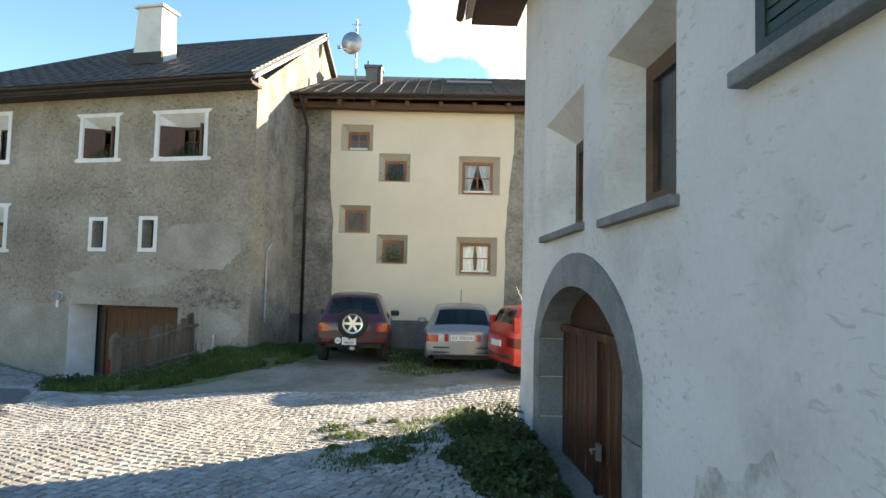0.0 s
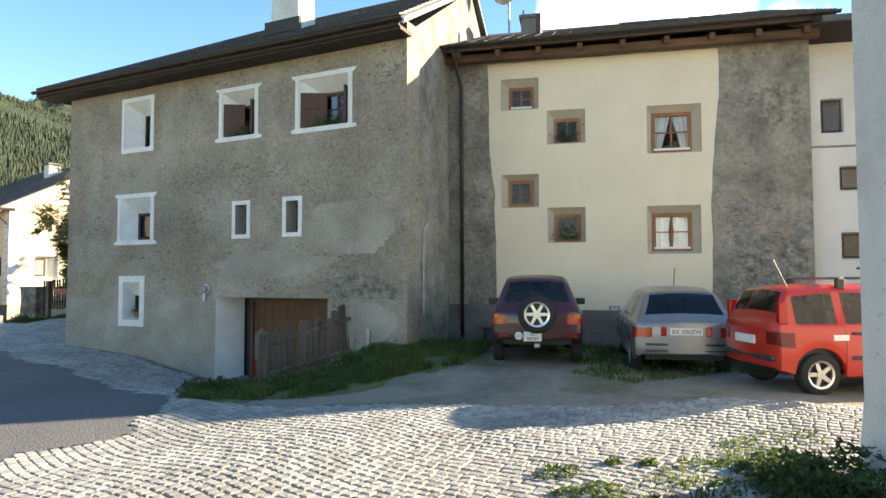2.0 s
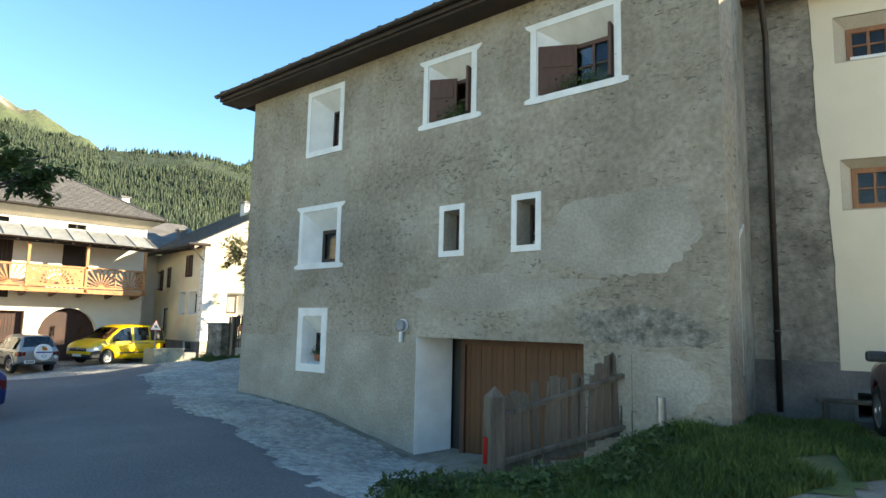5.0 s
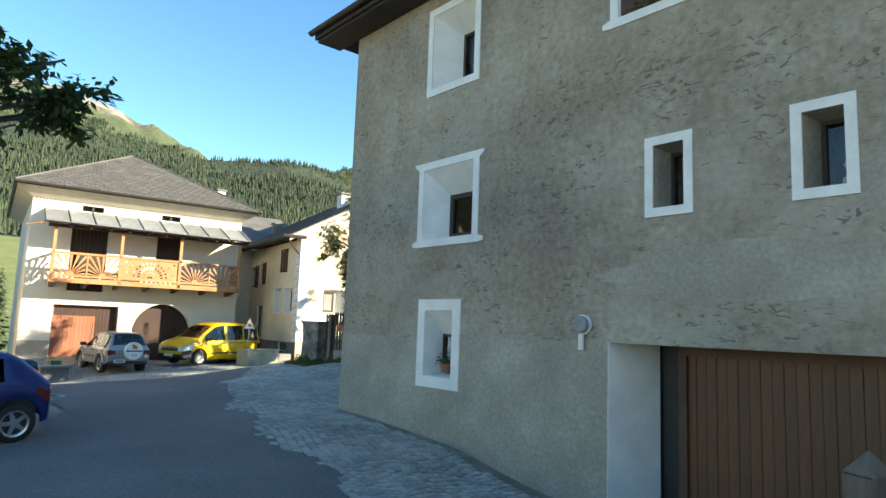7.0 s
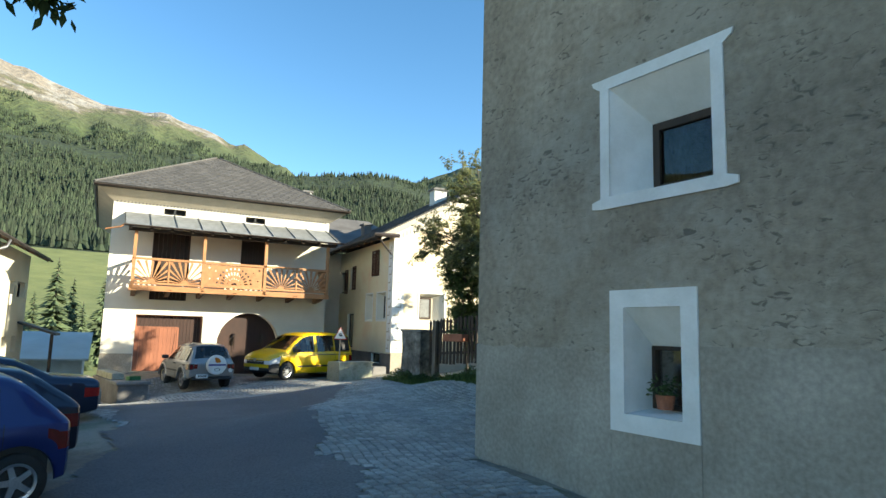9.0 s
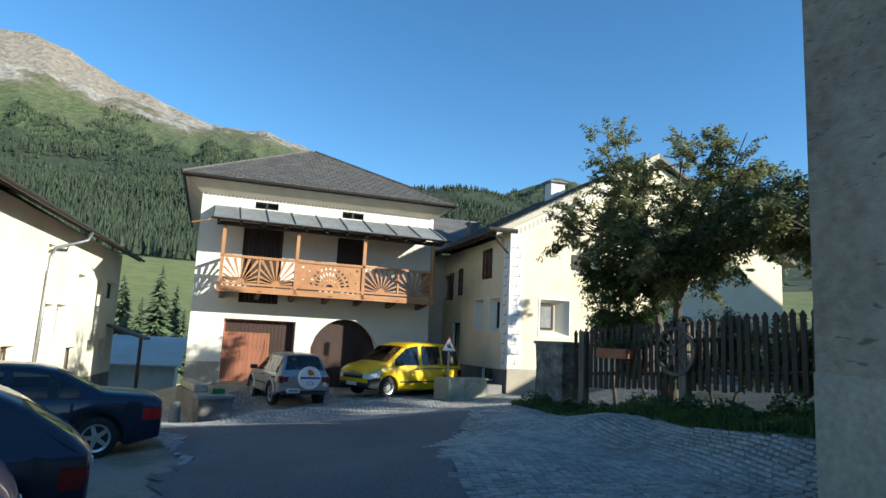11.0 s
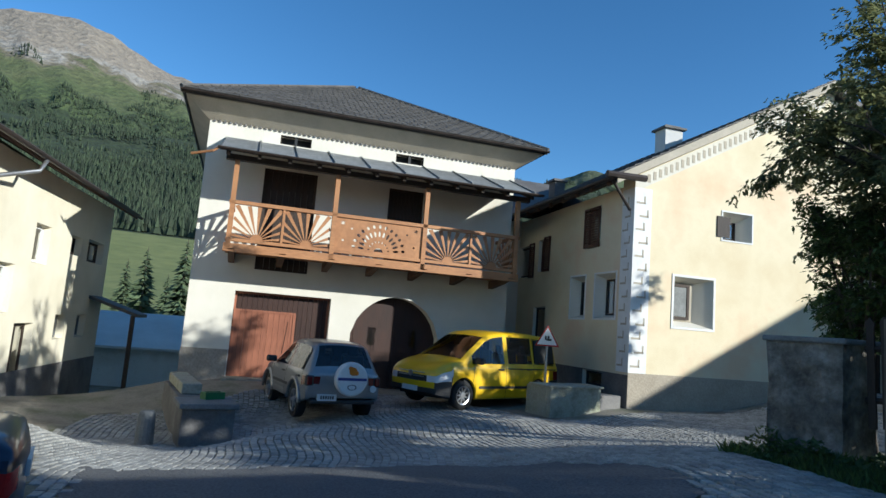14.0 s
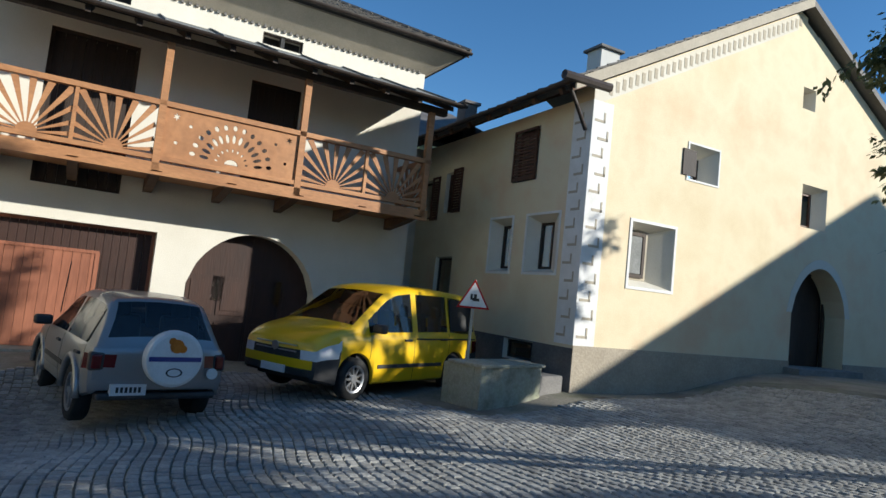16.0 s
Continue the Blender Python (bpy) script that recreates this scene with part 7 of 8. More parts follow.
# ---- fountain, walls, sign, fence ----
ft = thing("water_trough", pose(-30.55, 28.55, ground_z(-30.4, 28.3) - .03, 0, 0, 86), "mossy concrete water trough", "trough")
bm = bmesh.new()
for d in ((-.85, .75, -.42, -.27, 0, .68), (-.85, .75, .27, .42, 0, .68), (-.85, -.70, -.27, .27, 0, .68), (.6, .75, -.27, .27, 0, .68), (-.7, .6, -.27, .27, 0, .5)):
    box(bm, *d)
part("basin", bm, M_CONC, ft, bevel=.015)
box_part("rim_slab", ft, (-.9, .8, -.46, .3, .68, .735), M_CONC, .015)
box_part("low_basin", ft, (.78, 1.5, -.36, .4, 0, .52), M_DPLINTH, .02)

sg = thing("warning_sign", pose(-30.95, 28.25, ground_z(-31, 28.3), 0, 0, 45), "red-edged triangular warning sign on a pole", "sign")
bm = bmesh.new()
tube(bm, [(0, 0, 0), (0, 0, 2.05)], .03)
part("pole", bm, M_METAL, sg)
tri_ = [(-.29, 1.55), (.29, 1.55), (0, 2.06)]
bm = bmesh.new()
slab(bm, [(x, -.035, z) for x, z in tri_], (0, .02, 0))
tp = part("plate", bm, M_RED, sg)
bm = bmesh.new()
slab(bm, [(x * .82, -.038, 1.585 + (z - 1.55) * .82) for x, z in tri_], (0, .004, 0))
part("face", bm, M_SIGNW, tp)
bm = bmesh.new()
box(bm, -.02, .1, -.042, -.038, 1.68, 1.73)
box(bm, .0, .05, -.042, -.038, 1.73, 1.8)
box(bm, -.06, -.02, -.042, -.038, 1.70, 1.80)
part("symbol", bm, M_INK, tp)

gz = ground_z(-32.2, 20.6)
lw = thing("stone_wall", pose(-32.2, 20.75, gz - .05, 0, 0, 82), "low dark stone wall with a slab top at the lane", "wall")
box_part("wall_end", lw, (-.5, .42, -.42, .42, -.4, .74), M_DPLINTH, .02)
box_part("slab", lw, (-.56, .48, -.48, .5, .74, .84), M_STONE, .02)
box_part("wall_run", lw, (-.42, .1, .42, 3.9, -1.2, .78), M_DPLINTH, .02)
box_part("upper_block", lw, (-.34, .06, 1.3, 3.8, .78, 1.0), M_CONC, .03)
fb_ = thing("flower_box", pose(-32.2, 20.75, gz + .79, 0, 0, 82) @ pose(.1, .24, 0, 0, 0, 20), "small green flower box on the stone wall", "flower box")
for d in ((-.2, .2, -.1, -.07, 0, .13), (-.2, .2, .07, .1, 0, .13), (-.2, -.17, -.07, .07, 0, .13), (.17, .2, -.07, .07, 0, .13)):
    box_part("side", fb_, d, M_GREEN)
box_part("soil", fb_, (-.17, .17, -.07, .07, .01, .1), M_CONC)
bo = thing("bollard", pose(-32.35, 19.75, ground_z(-32.35, 19.75) - .05), "short round-headed stone bollard", "bollard")
bm = bmesh.new()
tube(bm, [(0, 0, 0), (0, 0, .5), (0, 0, .6), (0, 0, .66)], .16, 14, .12)
part("post", bm, M_STONE, bo, bevel=.03)

# gate pillar and picket fence of the garden
pz = -.35
gp = thing("gate_pillar", pose(-23.62, 25.45, pz, 0, 0, -11), "rough stone garden gate pillar", "pillar")
bm = bmesh.new()
box(bm, -.48, .48, -.3, .3, -.2, 1.42)
bmesh.ops.subdivide_edges(bm, edges=bm.edges[:], cuts=5, use_grid_fill=True)
for v in bm.verts:
    v.co += Vector((noise.noise(v.co * 3), noise.noise(v.co * 3 + Vector((5, 0, 0))), 0)) * .035
part("stone", bm, M_PILLAR, gp)
box_part("cap", gp, (-.54, .54, -.35, .35, 1.40, 1.47), M_STONE, .02)

fa, fb = Vector((-23.05, 25.25, .14)), Vector((-16.0, 23.9, .62))
fe = thing("picket_fence", Matrix.Translation(fa), "dark brown wooden picket fence with pointed pickets", "fence")
fd = fb - fa
ang = math.degrees(math.atan2(fd.y, fd.x))
ln = math.hypot(fd.x, fd.y)
bm = bmesh.new()
slab(bm, [(-.042, 0, 0), (.042, 0, 0), (.042, 0, 1.12), (.055, 0, 1.17), (0, 0, 1.25), (-.055, 0, 1.17), (-.042, 0, 1.12)], (0, .03, 0))
pk = mesh("picket", bm, M_DARKWOOD)
n = int(ln / .155)
rngf = random.Random(4)
for k in range(n):
    s = (k + .5) / n
    piece("picket", pk, fe, pose(fd.x * s, fd.y * s, fd.z * s + rngf.uniform(-.02, .02), 0, rngf.uniform(-1.5, 1.5), ang))
for z in (.3, .88):
    bm = bmesh.new()
    tube(bm, [Vector((0, .05, z)), fd + Vector((0, .05, z))], .04, 6)
    part("rail", bm, M_DARKWOOD, fe)
bm = bmesh.new()
box(bm, -.08, .08, -.06, .1, -.6, 1.2)
pm_ = mesh("fence_post", bm, M_FENCE)
for s in (.045, .42, .8):
    piece("fence_post", pm_, fe, pose(fd.x * s, fd.y * s, fd.z * s, 0, 0, ang))
ww = thing("wagon_wheel", pose(-20.25, 24.66, 1.02, 0, 0, ang), "old wooden wagon wheel hung on the fence", "wheel")
bm = bmesh.new()
N = 28
rg = [[bm.verts.new((p * math.cos(2 * math.pi * k / N), y, p * math.sin(2 * math.pi * k / N))) for k in range(N)] for p, y in ((.44, -.03), (.44, .03), (.38, .03), (.38, -.03))]
for i in range(4):
    a, b = rg[i], rg[(i + 1) % 4]
    for k in range(N):
        bm.faces.new((a[k], a[(k + 1) % N], b[(k + 1) % N], b[k]))
part("rim", bm, M_FENCE, ww)
bm = bmesh.new()
tube(bm, [(0, 0, .06), (0, 0, .39)], .02, 6)
sm = mesh("spoke", bm, M_FENCE)
for k in range(12):
    piece("spoke", sm, ww, pose(0, 0, 0, 0, k * 30, 0))
bm = bmesh.new()
disc(bm, (0, 0, 0), (0, 1, 0), .08, .14, 14)
part("hub", bm, M_FENCE, ww)
fx = thing("flower_trough", pose(-21.7, 24.88, .82, 0, 0, ang), "terracotta flower trough hung on the fence", "flower box")
box_part("trough", fx, (-.42, .42, -.12, .1, 0, .2), M_TERRA, .02)
p = tagged(part("trough_plant", plant_bm(.8, .2, .22, 260, 77, .03), M_LEAF, fx), "green trough plants", kind="stuff")
p.matrix_basis = pose(0, 0, .2)

# leaning board fence beside the garage
wa, wb_ = Vector((-7.45, 14.6, 0)), Vector((-6.1, 16.3, 0))
wa.z, wb_.z = ground_z(wa.x, wa.y) - .02, ground_z(wb_.x, wb_.y) + .02
bf = thing("board_fence", Matrix.Translation(wa), "weathered grey board fence beside the garage ramp", "fence")
fd = wb_ - wa
ang = math.degrees(math.atan2(fd.y, fd.x))
bm = bmesh.new()
box(bm, -.10, .10, -.10, .10, -.3, 1.10)
slab(bm, [(-.10, -.10, 1.10), (.10, -.10, 1.10), (.10, .10, 1.10), (-.10, .10, 1.10)], (0, 0, -.01))
for x, y in ((0, 0),):
    tip = bm.verts.new((0, 0, 1.24))
    q = [bm.verts.new(v) for v in ((-.10, -.10, 1.10), (.10, -.10, 1.10), (.10, .10, 1.10), (-.10, .10, 1.10))]
    for k in range(4):
        bm.faces.new((q[k], q[(k + 1) % 4], tip))
pm_ = mesh("fence_post", bm, M_FENCE)
piece("fence_post", pm_, bf, pose(0, 0, 0, 0, 0, ang))
piece("fence_post", pm_, bf, pose(fd.x, fd.y, fd.z + .1, 0, 0, ang + 10))
bm = bmesh.new()
slab(bm, [(-.072, 0, -.06), (.072, 0, -.05), (.07, 0, 1.02), (.02, 0, 1.06), (-.066, 0, 1.04)], (0, .024, 0))
bmh = mesh("board", bm, M_FENCE)
nb = 15
for k in range(nb):
    s = (k + .8) / (nb + .4)
    piece("board", bmh, bf, pose(fd.x * s - .03, fd.y * s, fd.z * s + .1 + rngf.uniform(-.03, .05) + .08 * s, 0, rngf.uniform(-4, 4), ang) @ Matrix.Diagonal((rngf.uniform(.75, 1.1), 1, rngf.uniform(.85, 1.05), 1)))
for z0, z1 in ((.26, .22), (.82, .92)):
    bm = bmesh.new()
    tube(bm, [Vector((-.06, -.05, z0)), fd + Vector((-.06, -.05, z1))], .045, 5)
    part("rail", bm, M_FENCE, bf)
box_part("reflector", bf, (-.1, -.05, -.1, -.05, .3, .62), M_RED)
bench = thing("bench", pose(-3.2, 18.9, ground_z(-3.2, 18.9)), "low weathered wooden bench against the plinth", "bench")
box_part("seat", bench, (-.55, .6, -.16, .16, .40, .45), M_FENCE, .01)
for x in (-.42, .46):
    box_part("leg", bench, (x - .04, x + .04, -.13, .13, -.05, .40), M_FENCE, .01)
dr = thing("drain_pipe", pose(-5.62, 15.75, ground_z(-5.6, 15.7)), "short white plastic drain pipe", "pipe")
bm = bmesh.new()
tube(bm, [(0, 0, -.1), (0, 0, .5)], .06, 12)
tube(bm, [(0, 0, .2), (0, 0, .23)], .07, 12)
part("tube", bm, M_METAL, dr)

# shed down the lane
sh_ = thing("shed", pose(-50, 22.2, -3.8, 0, 0, 70), "small white shed with a pale metal roof", "shed")
box_part("wall", sh_, (-2.2, 2.6, 0, 3, 0, 2.9), M_WHITE)
bm = bmesh.new()
slab(bm, [(-2.5, -.5, 2.9), (2.9, -.5, 2.9), (2.9, 3.2, 4.3), (-2.5, 3.2, 4.3)], (0, 0, -.1))
part("roof", bm, M_BLUEGREY, sh_)

# iron gate bars and little lean-to between the houses
ga = thing("timber_gate", pose(-31.3, 33.6, -.8, 0, 0, 70), "dark timber gate between the houses", "gate")
for x in (-1.1, 0, 1.0):
    box_part("post", ga, (x - .06, x + .06, -.06, .06, 0, 2.3), M_DARKWOOD)
box_part("beam", ga, (-1.2, 1.1, -.05, .05, 2.1, 2.22), M_DARKWOOD)
for k in range(9):
    box_part("slat", ga, (-1.0 + k * .23, -.88 + k * .23, -.02, .02, .1, 1.3), M_DARKWOOD)


# ---- trees and plants ----
def tree(x, y, z, h, crown, label, leafm, leaves, size, seed, trunks=1, tr=.12, first=.35):
    """Stems, rising limbs, branches and twigs that carry sprays of leaflets within an uneven crown."""
    rng = random.Random(seed)
    T = thing("tree", pose(x, y, z), label, "tree")
    bm = bmesh.new()
    twigs = []
    cc, cr = Vector(crown[0]), Vector(crown[1])
    reach = min(cr)
    for t in range(trunks):
        a0 = seed + 2.6 * t
        top = Vector((.25 * math.cos(a0) * trunks, .25 * math.sin(a0) * trunks, h * first))
        mid = top * .5 + Vector((rng.uniform(-.1, .1), rng.uniform(-.1, .1), 0))
        tube(bm, [Vector((.12 * math.cos(a0) * (trunks - 1), .12 * math.sin(a0) * (trunks - 1), -.3)), mid, top], tr, 8, tr * .7)
        for k in range(15):
            a1 = 2.4 * k + seed + t
            up = -.55 + 1.5 * ((k * .618 + .3 * t) % 1)
            q = math.sqrt(max(.05, 1 - min(1, abs(up)) ** 2))
            e = cc + Vector((q * math.cos(a1) * cr.x, q * math.sin(a1) * cr.y, up * cr.z)) * rng.uniform(.78, 1.02)
            m1 = top.lerp(e, .45) + Vector((rng.uniform(-.2, .2), rng.uniform(-.2, .2), rng.uniform(.05, .4)))
            tube(bm, [top - Vector((0, 0, .1)), m1, e], tr * .45, 6, .012)
            for g in range(12):
                s = rng.uniform(.3, 1)
                p0 = top.lerp(m1, s * 2) if s < .5 else m1.lerp(e, (s - .5) * 2)
                d = ((p0 - cc) / reach * .7 + Vector((rng.gauss(0, .6), rng.gauss(0, .6), rng.gauss(.25, .4)))).normalized()
                p1 = p0 + d * rng.uniform(.25, .42) * reach
                tube(bm, [p0, p0.lerp(p1, .5) + Vector((0, 0, .05)), p1], .018, 4, .006)
                for w in range(7):
                    f = rng.uniform(.25, 1)
                    t0 = p0.lerp(p1, f)
                    dd = (d * .7 + Vector((rng.gauss(0, .6), rng.gauss(0, .6), rng.gauss(0, .5)))).normalized()
                    twigs.append((t0, dd, rng.uniform(.16, .30) * reach * .45 + .12))
    part("trunk", bm, M_BARK, T)
    per = max(4, leaves // len(twigs))
    verts, faces = [], []
    for t0, d, ln in twigs:
        side = d.cross(Vector((0, 0, 1))).normalized() if abs(d.z) < .95 else Vector((1, 0, 0))
        for k in range(per):
            f = rng.uniform(.1, 1.1)
            sg = 1 if k % 2 else -1
            p = t0 + d * ln * f + side * sg * size * rng.uniform(.3, 1.3) + Vector((rng.gauss(0, .3), rng.gauss(0, .3), rng.gauss(-.3, .4))) * size
            ax = (side * sg + d * .6 + Vector((rng.gauss(0, .45), rng.gauss(0, .45), rng.gauss(-.35, .4)))).normalized()
            wd = ax.cross(Vector((rng.gauss(0, .5), rng.gauss(0, .5), 1))).normalized()
            q = size * rng.uniform(.6, 1.25)
            b = len(verts)
            verts += [p - ax * q * .8, p + wd * q * .34, p + ax * q * .85 - Vector((0, 0, q * .12)), p - wd * q * .34]
            faces.append((b, b + 1, b + 2, b + 3))
    me = bpy.data.meshes.new("crown")
    me.from_pydata(verts, [], faces)
    me.materials.append(leafm)
    o = new("crown", me)
    o.parent = T
    return T


tree(-22.6, 28.4, -.1, 7.0, ((.3, 0, 4.5), (3.1, 2.6, 2.35)), "leafy ash tree behind the picket fence", M_LEAF2, 90000, .068, 3, trunks=2, tr=.14)
# next two trees stay out of view, added only for their dappled shade
tree(-18.6, 28.2, .1, 6.5, ((0, 0, 4.0), (2.3, 2.1, 2.2)), "unseen leafy garden tree, added to dapple the square", M_LEAF2, 34000, .085, 31, trunks=1, tr=.12)
tree(-20.0, 33.6, .1, 6.4, ((0, 0, 4.5), (2.3, 2.2, 1.5)), "unseen leafy garden tree, added to dapple the van", M_LEAF2, 16000, .10, 32, trunks=1, tr=.13)
tree(-23.9, 28.0, -.3, 3.6, ((0, 0, 2.7), (1.2, 1.0, 1.2)), "dark leafy shrub beside the gate pillar", M_LEAF, 16000, .065, 9, trunks=1, tr=.05)
tree(-16.4, 10.7, -.6, 4.2, ((1.5, 1.3, 3.7), (1.8, 1.3, .8)), "broad-leaved tree overhanging the road", M_LEAF, 15000, .085, 12, trunks=1, tr=.16, first=.6)


for sx, sy, sh, sd in ((-21.9, 26.6, 1.5, 41), (-20.3, 26.4, 1.7, 42), (-18.7, 26.0, 1.6, 43), (-17.2, 25.8, 1.8, 44)):
    tree(sx, sy, .1, sh, ((0, 0, sh * .55), (.9, .6, sh * .5)), "dark green garden shrub behind the fence", M_LEAF, 9000, .05, sd, trunks=2, tr=.03, first=.2)


def conifer(x, y, z, h, seed):
    rng = random.Random(seed)
    T = thing("conifer", pose(x, y, z), "dark green spruce on the meadow", "tree", "spruces on the meadow")
    bm = bmesh.new()
    tube(bm, [(0, 0, 0), (0, 0, h)], .2, 6, .02)
    part("trunk", bm, M_BARK, T)
    verts, faces = [], []
    tiers = 26
    for k in range(tiers):
        f = k / tiers
        rr = (1 - f) ** .8 * h * .24 + .15
        for q in range(int(9 + 12 * (1 - f))):
            a = rng.uniform(0, 6.3)
            r = rr * rng.uniform(.65, 1.1)
            out = Vector((math.cos(a), math.sin(a), 0))
            p0 = Vector((0, 0, h * (.06 + .93 * f) + rng.uniform(-.2, .2)))
            tip = p0 + out * r - Vector((0, 0, r * .38))
            s = Vector((-math.sin(a), math.cos(a), 0)) * (r * .16 + .06)
            m = p0.lerp(tip, .55)
            b = len(verts)
            verts += [p0, m + s + Vector((0, 0, -.12 * r)), tip, m - s + Vector((0, 0, -.12 * r)), m + Vector((0, 0, .05 * r))]
            faces += [(b, b + 1, b + 4), (b + 1, b + 2, b + 4), (b + 2, b + 3, b + 4), (b + 3, b, b + 4)]
    me = bpy.data.meshes.new("crown")
    me.from_pydata(verts, [], faces)
    me.materials.append(M_SPRUCE)
    o = new("crown", me)
    o.parent = T


for k, (az, r, h) in enumerate(((77.5, 78, 12), (79, 86, 10.5), (74.5, 74, 13), (73.2, 80, 11), (81.5, 90, 10), (76, 95, 9), (72.3, 70, 8), (70.8, 76, 11), (83, 84, 11), (67, 82, 9))):
    conifer(-20 - r * math.sin(radians(az)), 15 + r * math.cos(radians(az)), hill_z(r, az) - .5, h, k)


def in_poly(x, y, poly):
    c = False
    for (a, b), (d, e) in zip(poly, poly[1:] + poly[:1]):
        if (b > y) != (e > y) and x < (d - a) * (y - b) / (e - b) + a:
            c = not c
    return c


def grass_patch(name, label, poly, n, h, seed, m=None, wide=.012, bare=-.28):
    rng = random.Random(seed)
    xs, ys = [p[0] for p in poly], [p[1] for p in poly]
    verts, faces = [], []
    while n > 0:
        x, y = rng.uniform(min(xs), max(xs)), rng.uniform(min(ys), max(ys))
        if not in_poly(x, y, poly):
            continue
        n -= 1
        if noise.noise((x * 1.4, y * 1.4, seed + 4.0)) < bare:
            continue
        clump = .55 + .9 * max(0, noise.noise((x * 1.7, y * 1.7, seed)) + .3)
        hh = h * clump * rng.uniform(.5, 1.3)
        a = rng.uniform(0, 6.3)
        z = ground_z(x, y)
        dx, dy = math.cos(a) * wide * (1 + hh), math.sin(a) * wide * (1 + hh)
        lx, ly = rng.gauss(0, .35) * hh, rng.gauss(0, .35) * hh
        b = len(verts)
        verts += [(x - dx, y - dy, z - .01), (x + dx, y + dy, z - .01), (x + lx * .5 + dx * .8, y + ly * .5 + dy * .8, z + hh * .6), (x + lx, y + ly, z + hh), (x + lx * .5 - dx * .8, y + ly * .5 - dy * .8, z + hh * .6)]
        faces.append((b, b + 1, b + 2, b + 3, b + 4))
    me = bpy.data.meshes.new(name)
    me.from_pydata(verts, [], faces)
    me.materials.append(m or M_GRASS)
    return tagged(new(name, me), label, "grass", kind="stuff")


BANK = [(-7.6, 12.1), (-7.9, 13.6), (-7.5, 14.8), (-6.2, 16.2), (-4.9, 15.95), (-4.75, 19.2), (-3.3, 19.2), (-3.2, 16.2), (-3.4, 14.6), (-4.6, 13.4), (-6.0, 12.3)]
grass_patch("grass", "rank green grass and weeds along the grey house", BANK, 34000, .13, 1)
grass_patch("grass", "thin grass under the parked cars", [(-3.3, 19.2), (4, 19.2), (4, 16.5), (1.2, 14.6), (-.4, 13.6), (-1.4, 14.2), (-1.2, 16)], 7000, .10, 3)
grass_patch("grass", "grass growing between the setts", [(-1.6, 7.0), (-1.0, 8.4), (.2, 10.2), (1.2, 11.2), (1.15, 9), (.1, 8), (-.6, 6.8)], 2200, .07, 5)
grass_patch("grass", "grass verge below the picket fence", [(-24.4, 25.3), (-23.2, 25.1), (-16, 23.8), (-15.9, 22.4), (-19, 22.9), (-22.6, 24.0), (-24.6, 24.9)], 14000, .14, 6)
grass_patch("grass", "low grass along the road edge", [(-8.2, 6.2), (-7.2, 6.6), (-9.6, 9.2), (-11.4, 10.6), (-14.4, 11.4), (-14.6, 9.8), (-10, 7.5)], 6000, .09, 8)


def weed_mounds(name, label, spots, per, size, seed, m):
    """Low mounds of broad leaves."""
    rng = random.Random(seed)
    verts, faces = [], []
    for x, y, r, h in spots:
        z = ground_z(x, y)
        for k in range(per):
            a, q = rng.uniform(0, 6.3), math.sqrt(rng.random())
            p = Vector((x + r * q * math.cos(a), y + r * q * math.sin(a), 0))
            p.z = z + (1 - q * q) * h * rng.uniform(.3, 1.1) + .02
            e = Euler((rng.uniform(-.9, .9), rng.uniform(-.9, .9), rng.uniform(0, 6.3))).to_quaternion()
            s = size * rng.uniform(.5, 1.4)
            b = len(verts)
            verts += [p + e @ Vector(v) for v in ((-s * .4, 0, 0), (0, -s, 0), (s * .4, 0, 0), (0, s, .02))]
            faces.append((b, b + 1, b + 2, b + 3))
    me = bpy.data.meshes.new(name)
    me.from_pydata(verts, [], faces)
    me.materials.append(m)
    return tagged(new(name, me), label, "weeds", kind="stuff")


rngw = random.Random(6)
weed_mounds("weeds", "broad-leaved weeds at the foot of the board fence", [(-7.5 + .075 * k * 1.1 + rngw.uniform(-.25, .25), 12.5 + .11 * k + rngw.uniform(-.5, .5), rngw.uniform(.25, .5), rngw.uniform(.1, .26)) for k in range(26)], 330, .045, 3, M_LEAF)
weed_mounds("weeds", "dark green bush at the white house corner", [(.75 + rngw.uniform(-.35, .25), 6.2 + .16 * k, rngw.uniform(.25, .45), rngw.uniform(.18, .42)) for k in range(19)], 520, .042, 4, M_LEAF)
weed_mounds("weeds", "green tufts growing in the setts", [(rngw.uniform(-1.6, .6), rngw.uniform(7.2, 9.4), rngw.uniform(.08, .25), .06) for k in range(26)], 90, .03, 5, M_GRASS)
weed_mounds("weeds", "low herbs under the picket fence", [(-24 + .32 * k, 25.1 - .06 * k + rngw.uniform(-.3, .2), rngw.uniform(.25, .4), rngw.uniform(.15, .35)) for k in range(24)], 260, .05, 7, M_LEAF)
sheet("turf", -24.6, -15.6, 22.2, 28, .4, M_TURF, .012, lambda x, y: in_poly(x, y, [(-24.5, 25.2), (-22.6, 24.1), (-19, 23), (-15.9, 22.5), (-15.7, 28), (-24, 28)]), ground)
sheet("turf", -8.4, -2.6, 11.6, 19.4, .12, M_TURF, .012, lambda x, y: in_poly(x + .7 * noise.noise((x * 1.2, y * 1.2, 0)), y + .7 * noise.noise((x * 1.2, y * 1.2, 5.0)), BANK), ground)


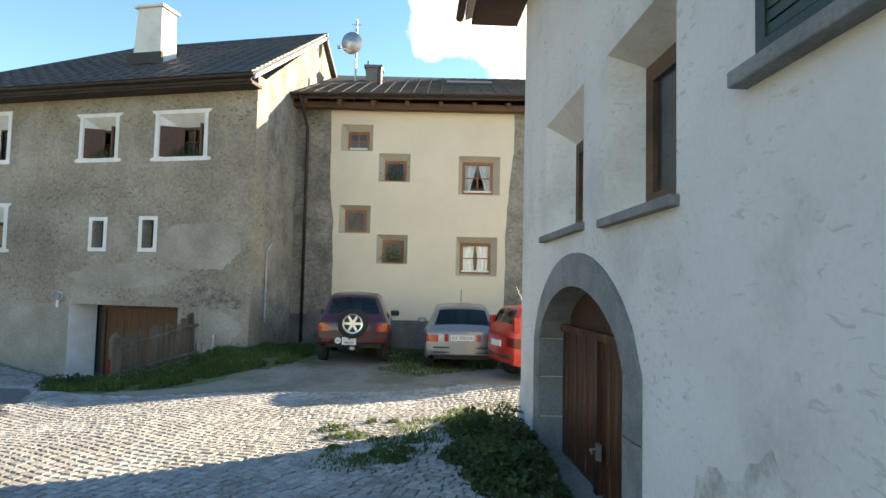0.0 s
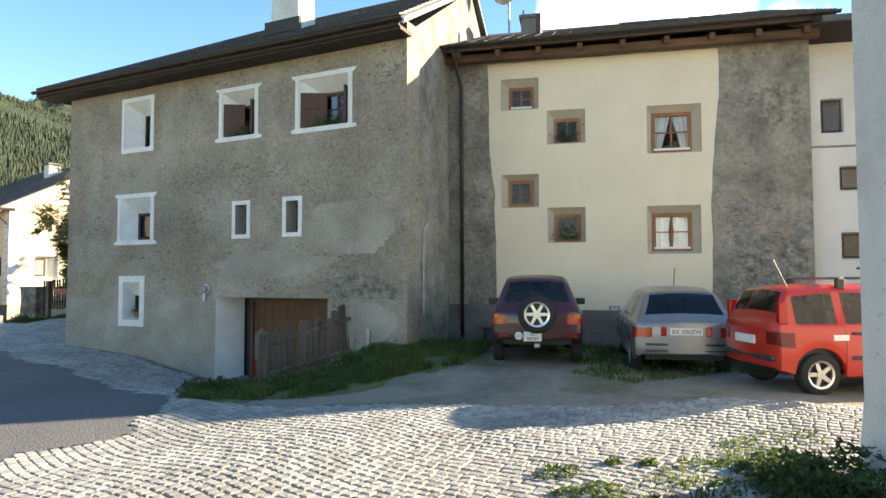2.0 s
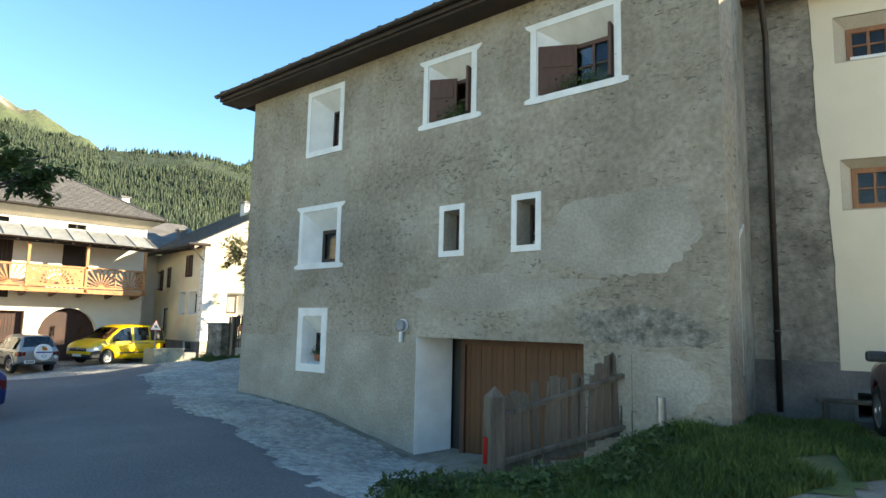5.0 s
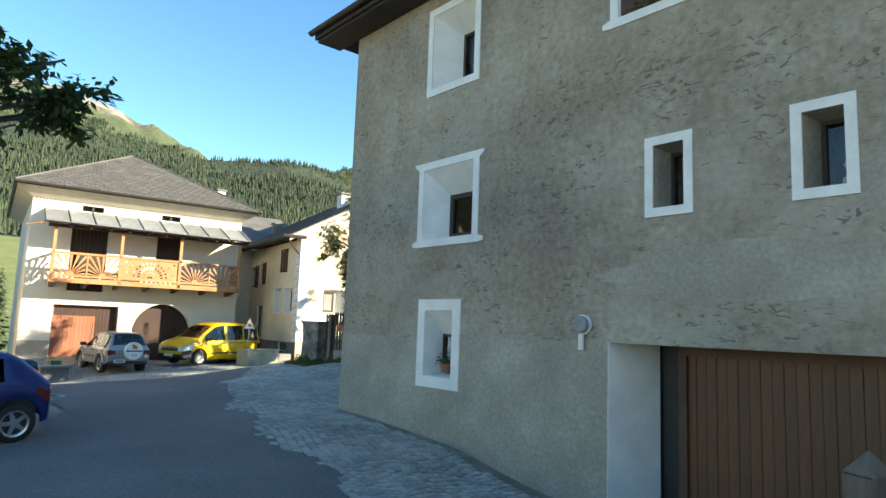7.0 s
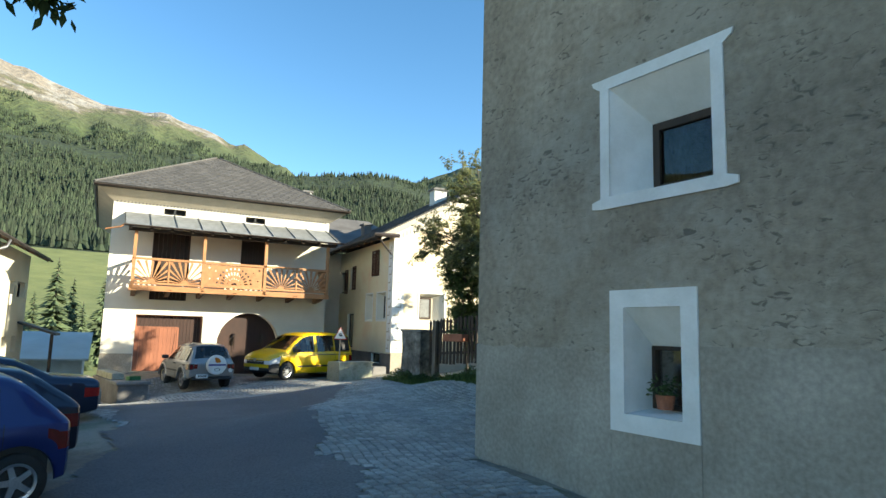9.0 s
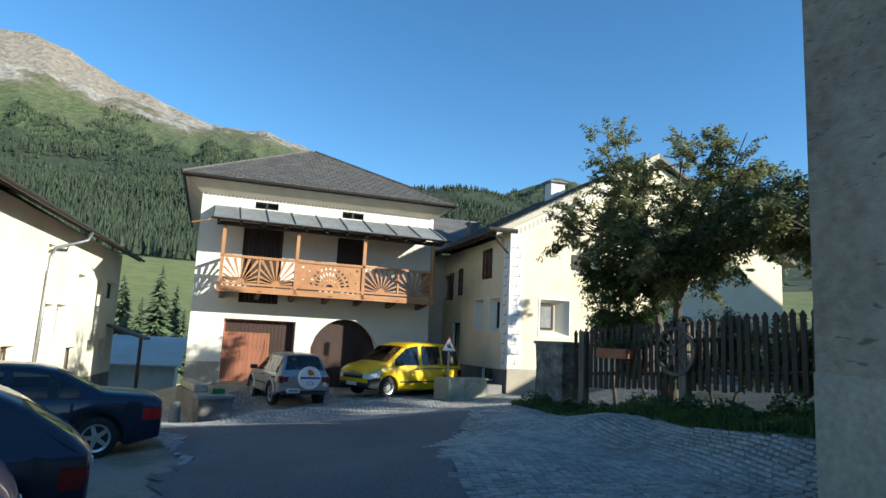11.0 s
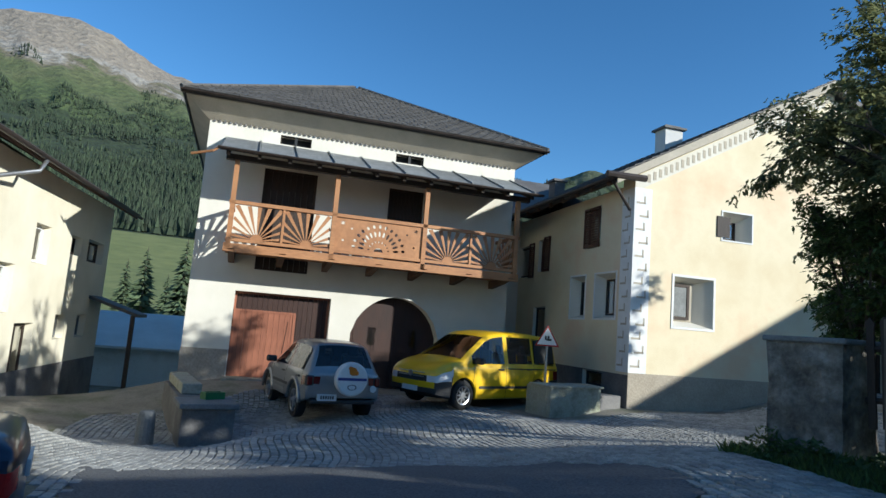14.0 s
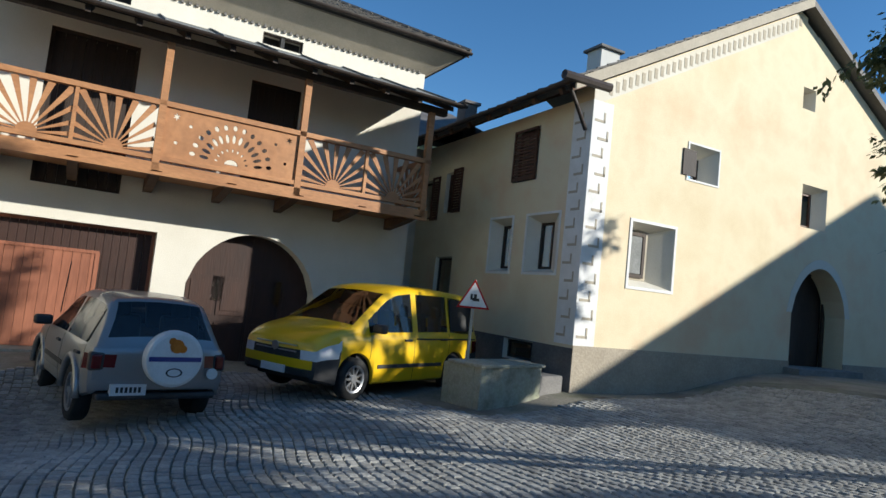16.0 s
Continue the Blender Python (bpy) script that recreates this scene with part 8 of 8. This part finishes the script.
# ---- sett paving ----
ROAD = [(1.15, -6), (1.15, 9.2), (2.6, 11.6), (.5, 12.3), (-2.5, 11.9), (-5.6, 11.7), (-7.7, 12.2), (-8.2, 13.8), (-9.2, 16.6), (-15.5, 18.2), (-16, 22.2), (-19, 22.9), (-22.6, 24.0), (-24.6, 25.0), (-24.0, 27.5),
        (-24.2, 31), (-25.2, 36), (-28.2, 33.4), (-29.2, 30.6), (-29.8, 27.3), (-34.5, 26.5), (-35.6, 24), (-35.4, 22.0), (-35.9, 19.4), (-32.4, 17.4), (-29.5, 17.9), (-24, 17.4), (-17.2, 14.6), (-14.5, 11.6), (-11.4, 10.4), (-9.4, 8.8), (-7.2, 6.4), (-6, 2), (-5.5, -6)]


LANE = [(-7.9, 12.3), (-9.3, 13.3), (-10.5, 14.2), (-12.65, 15.45), (-14.4, 16.1), (-16.3, 17.0), (-18.2, 18.0), (-19.8, 19.1), (-21.6, 20.3), (-22.8, 22.2), (-24.9, 23.5), (-26.8, 22.2), (-28.0, 20.2), (-28.5, 18.3), (-25.2, 17.8), (-22, 16.4), (-19, 14.9), (-15, 12.4), (-11.6, 10.5), (-9.5, 9.2), (-7.7, 8.5), (-6.9, 9.8), (-7.1, 11.2)]


def in_lane(x, y):
    """The worn asphalt, with a ragged border."""
    return in_poly(x + .5 * noise.noise((x * .9, y * .9, 1.0)) + .18 * noise.noise((x * 4, y * 4, 3.0)), y + .5 * noise.noise((x * .9, y * .9, 7.0)) + .18 * noise.noise((x * 4, y * 4, 9.0)), LANE)


def build_setts():
    lane = sheet("lane", -30, -6, 7.6, 24.5, .07, M_ASPH, .025, in_lane, ground)
    bed = sheet("road_bed", -36, 3, -6, 34, .5, M_JOINT, .006, lambda x, y: in_poly(x, y, ROAD), ground)
    pav = tagged(new("pavement"), "grey stone sett paving laid in wavy courses", "paving", kind="structure")
    rng = random.Random(2)
    pitch = .118
    bm = bmesh.new()
    a, t = .5, .445
    rings = [[bm.verts.new((x * q, y * q, z_)) for x, y in ((-1, -1), (1, -1), (1, 1), (-1, 1))] for q, z_ in ((a, -.03), (t, -.002), (.34, .003))]
    bm.faces.new(rings[2])
    for base, top in zip(rings, rings[1:]):
        for k in range(4):
            bm.faces.new((base[k], base[(k + 1) % 4], top[(k + 1) % 4], top[k]))
    sett = mesh("sett", bm, M_COBBLE)
    sv = [Vector(v.co) for v in sett.vertices]
    sf = [tuple(p.vertices) for p in sett.polygons]
    verts, faces, singles = [], [], 0
    row = 0
    ca, sa = math.cos(-.46), math.sin(-.46)
    v = -12.0
    while v < 36:
        u = -44 + (row % 2) * pitch * .5
        while u < 10:
            w = pitch * rng.uniform(.85, 1.2)
            u += w
            vv = v + .07 * math.sin(u * 2.1 + .4 * math.sin(v * .9)) + .06 * math.sin(u * .7 + v)
            x, y = u * ca - vv * sa - 0, u * sa + vv * ca + 0
            if x < -36 or x > 2.7 or y < -3 or y > 33.5 or not in_poly(x, y, ROAD) or in_lane(x, y):
                continue
            z = ground_z(x, y) + .026 + rng.uniform(-.004, .004)
            slope = math.atan(.07 * 2.1 * math.cos(u * 2.1))
            m = Matrix.Translation((x, y, z)) @ Euler((rng.gauss(0, .03), rng.gauss(0, .03), -.46 + slope + rng.gauss(0, .05))).to_matrix().to_4x4() @ Matrix.Diagonal((w * .96, pitch * rng.uniform(.9, 1.0), 1, 1))
            if singles < 300 and -3.2 < x < -.7 and 7.8 < y < 9.6:
                piece("sett", sett, pav, m)
                singles += 1
                continue
            b = len(verts)
            verts += [m @ q for q in sv]
            faces += [tuple(b + k for k in q) for q in sf]
        v += pitch
        row += 1
    me = bpy.data.meshes.new("sett_field")
    me.from_pydata(verts, [], faces)
    me.materials.append(M_COBBLE)
    o = new("sett_field", me)
    o.parent = pav
    tagged(o, kind="stuff")


build_setts()
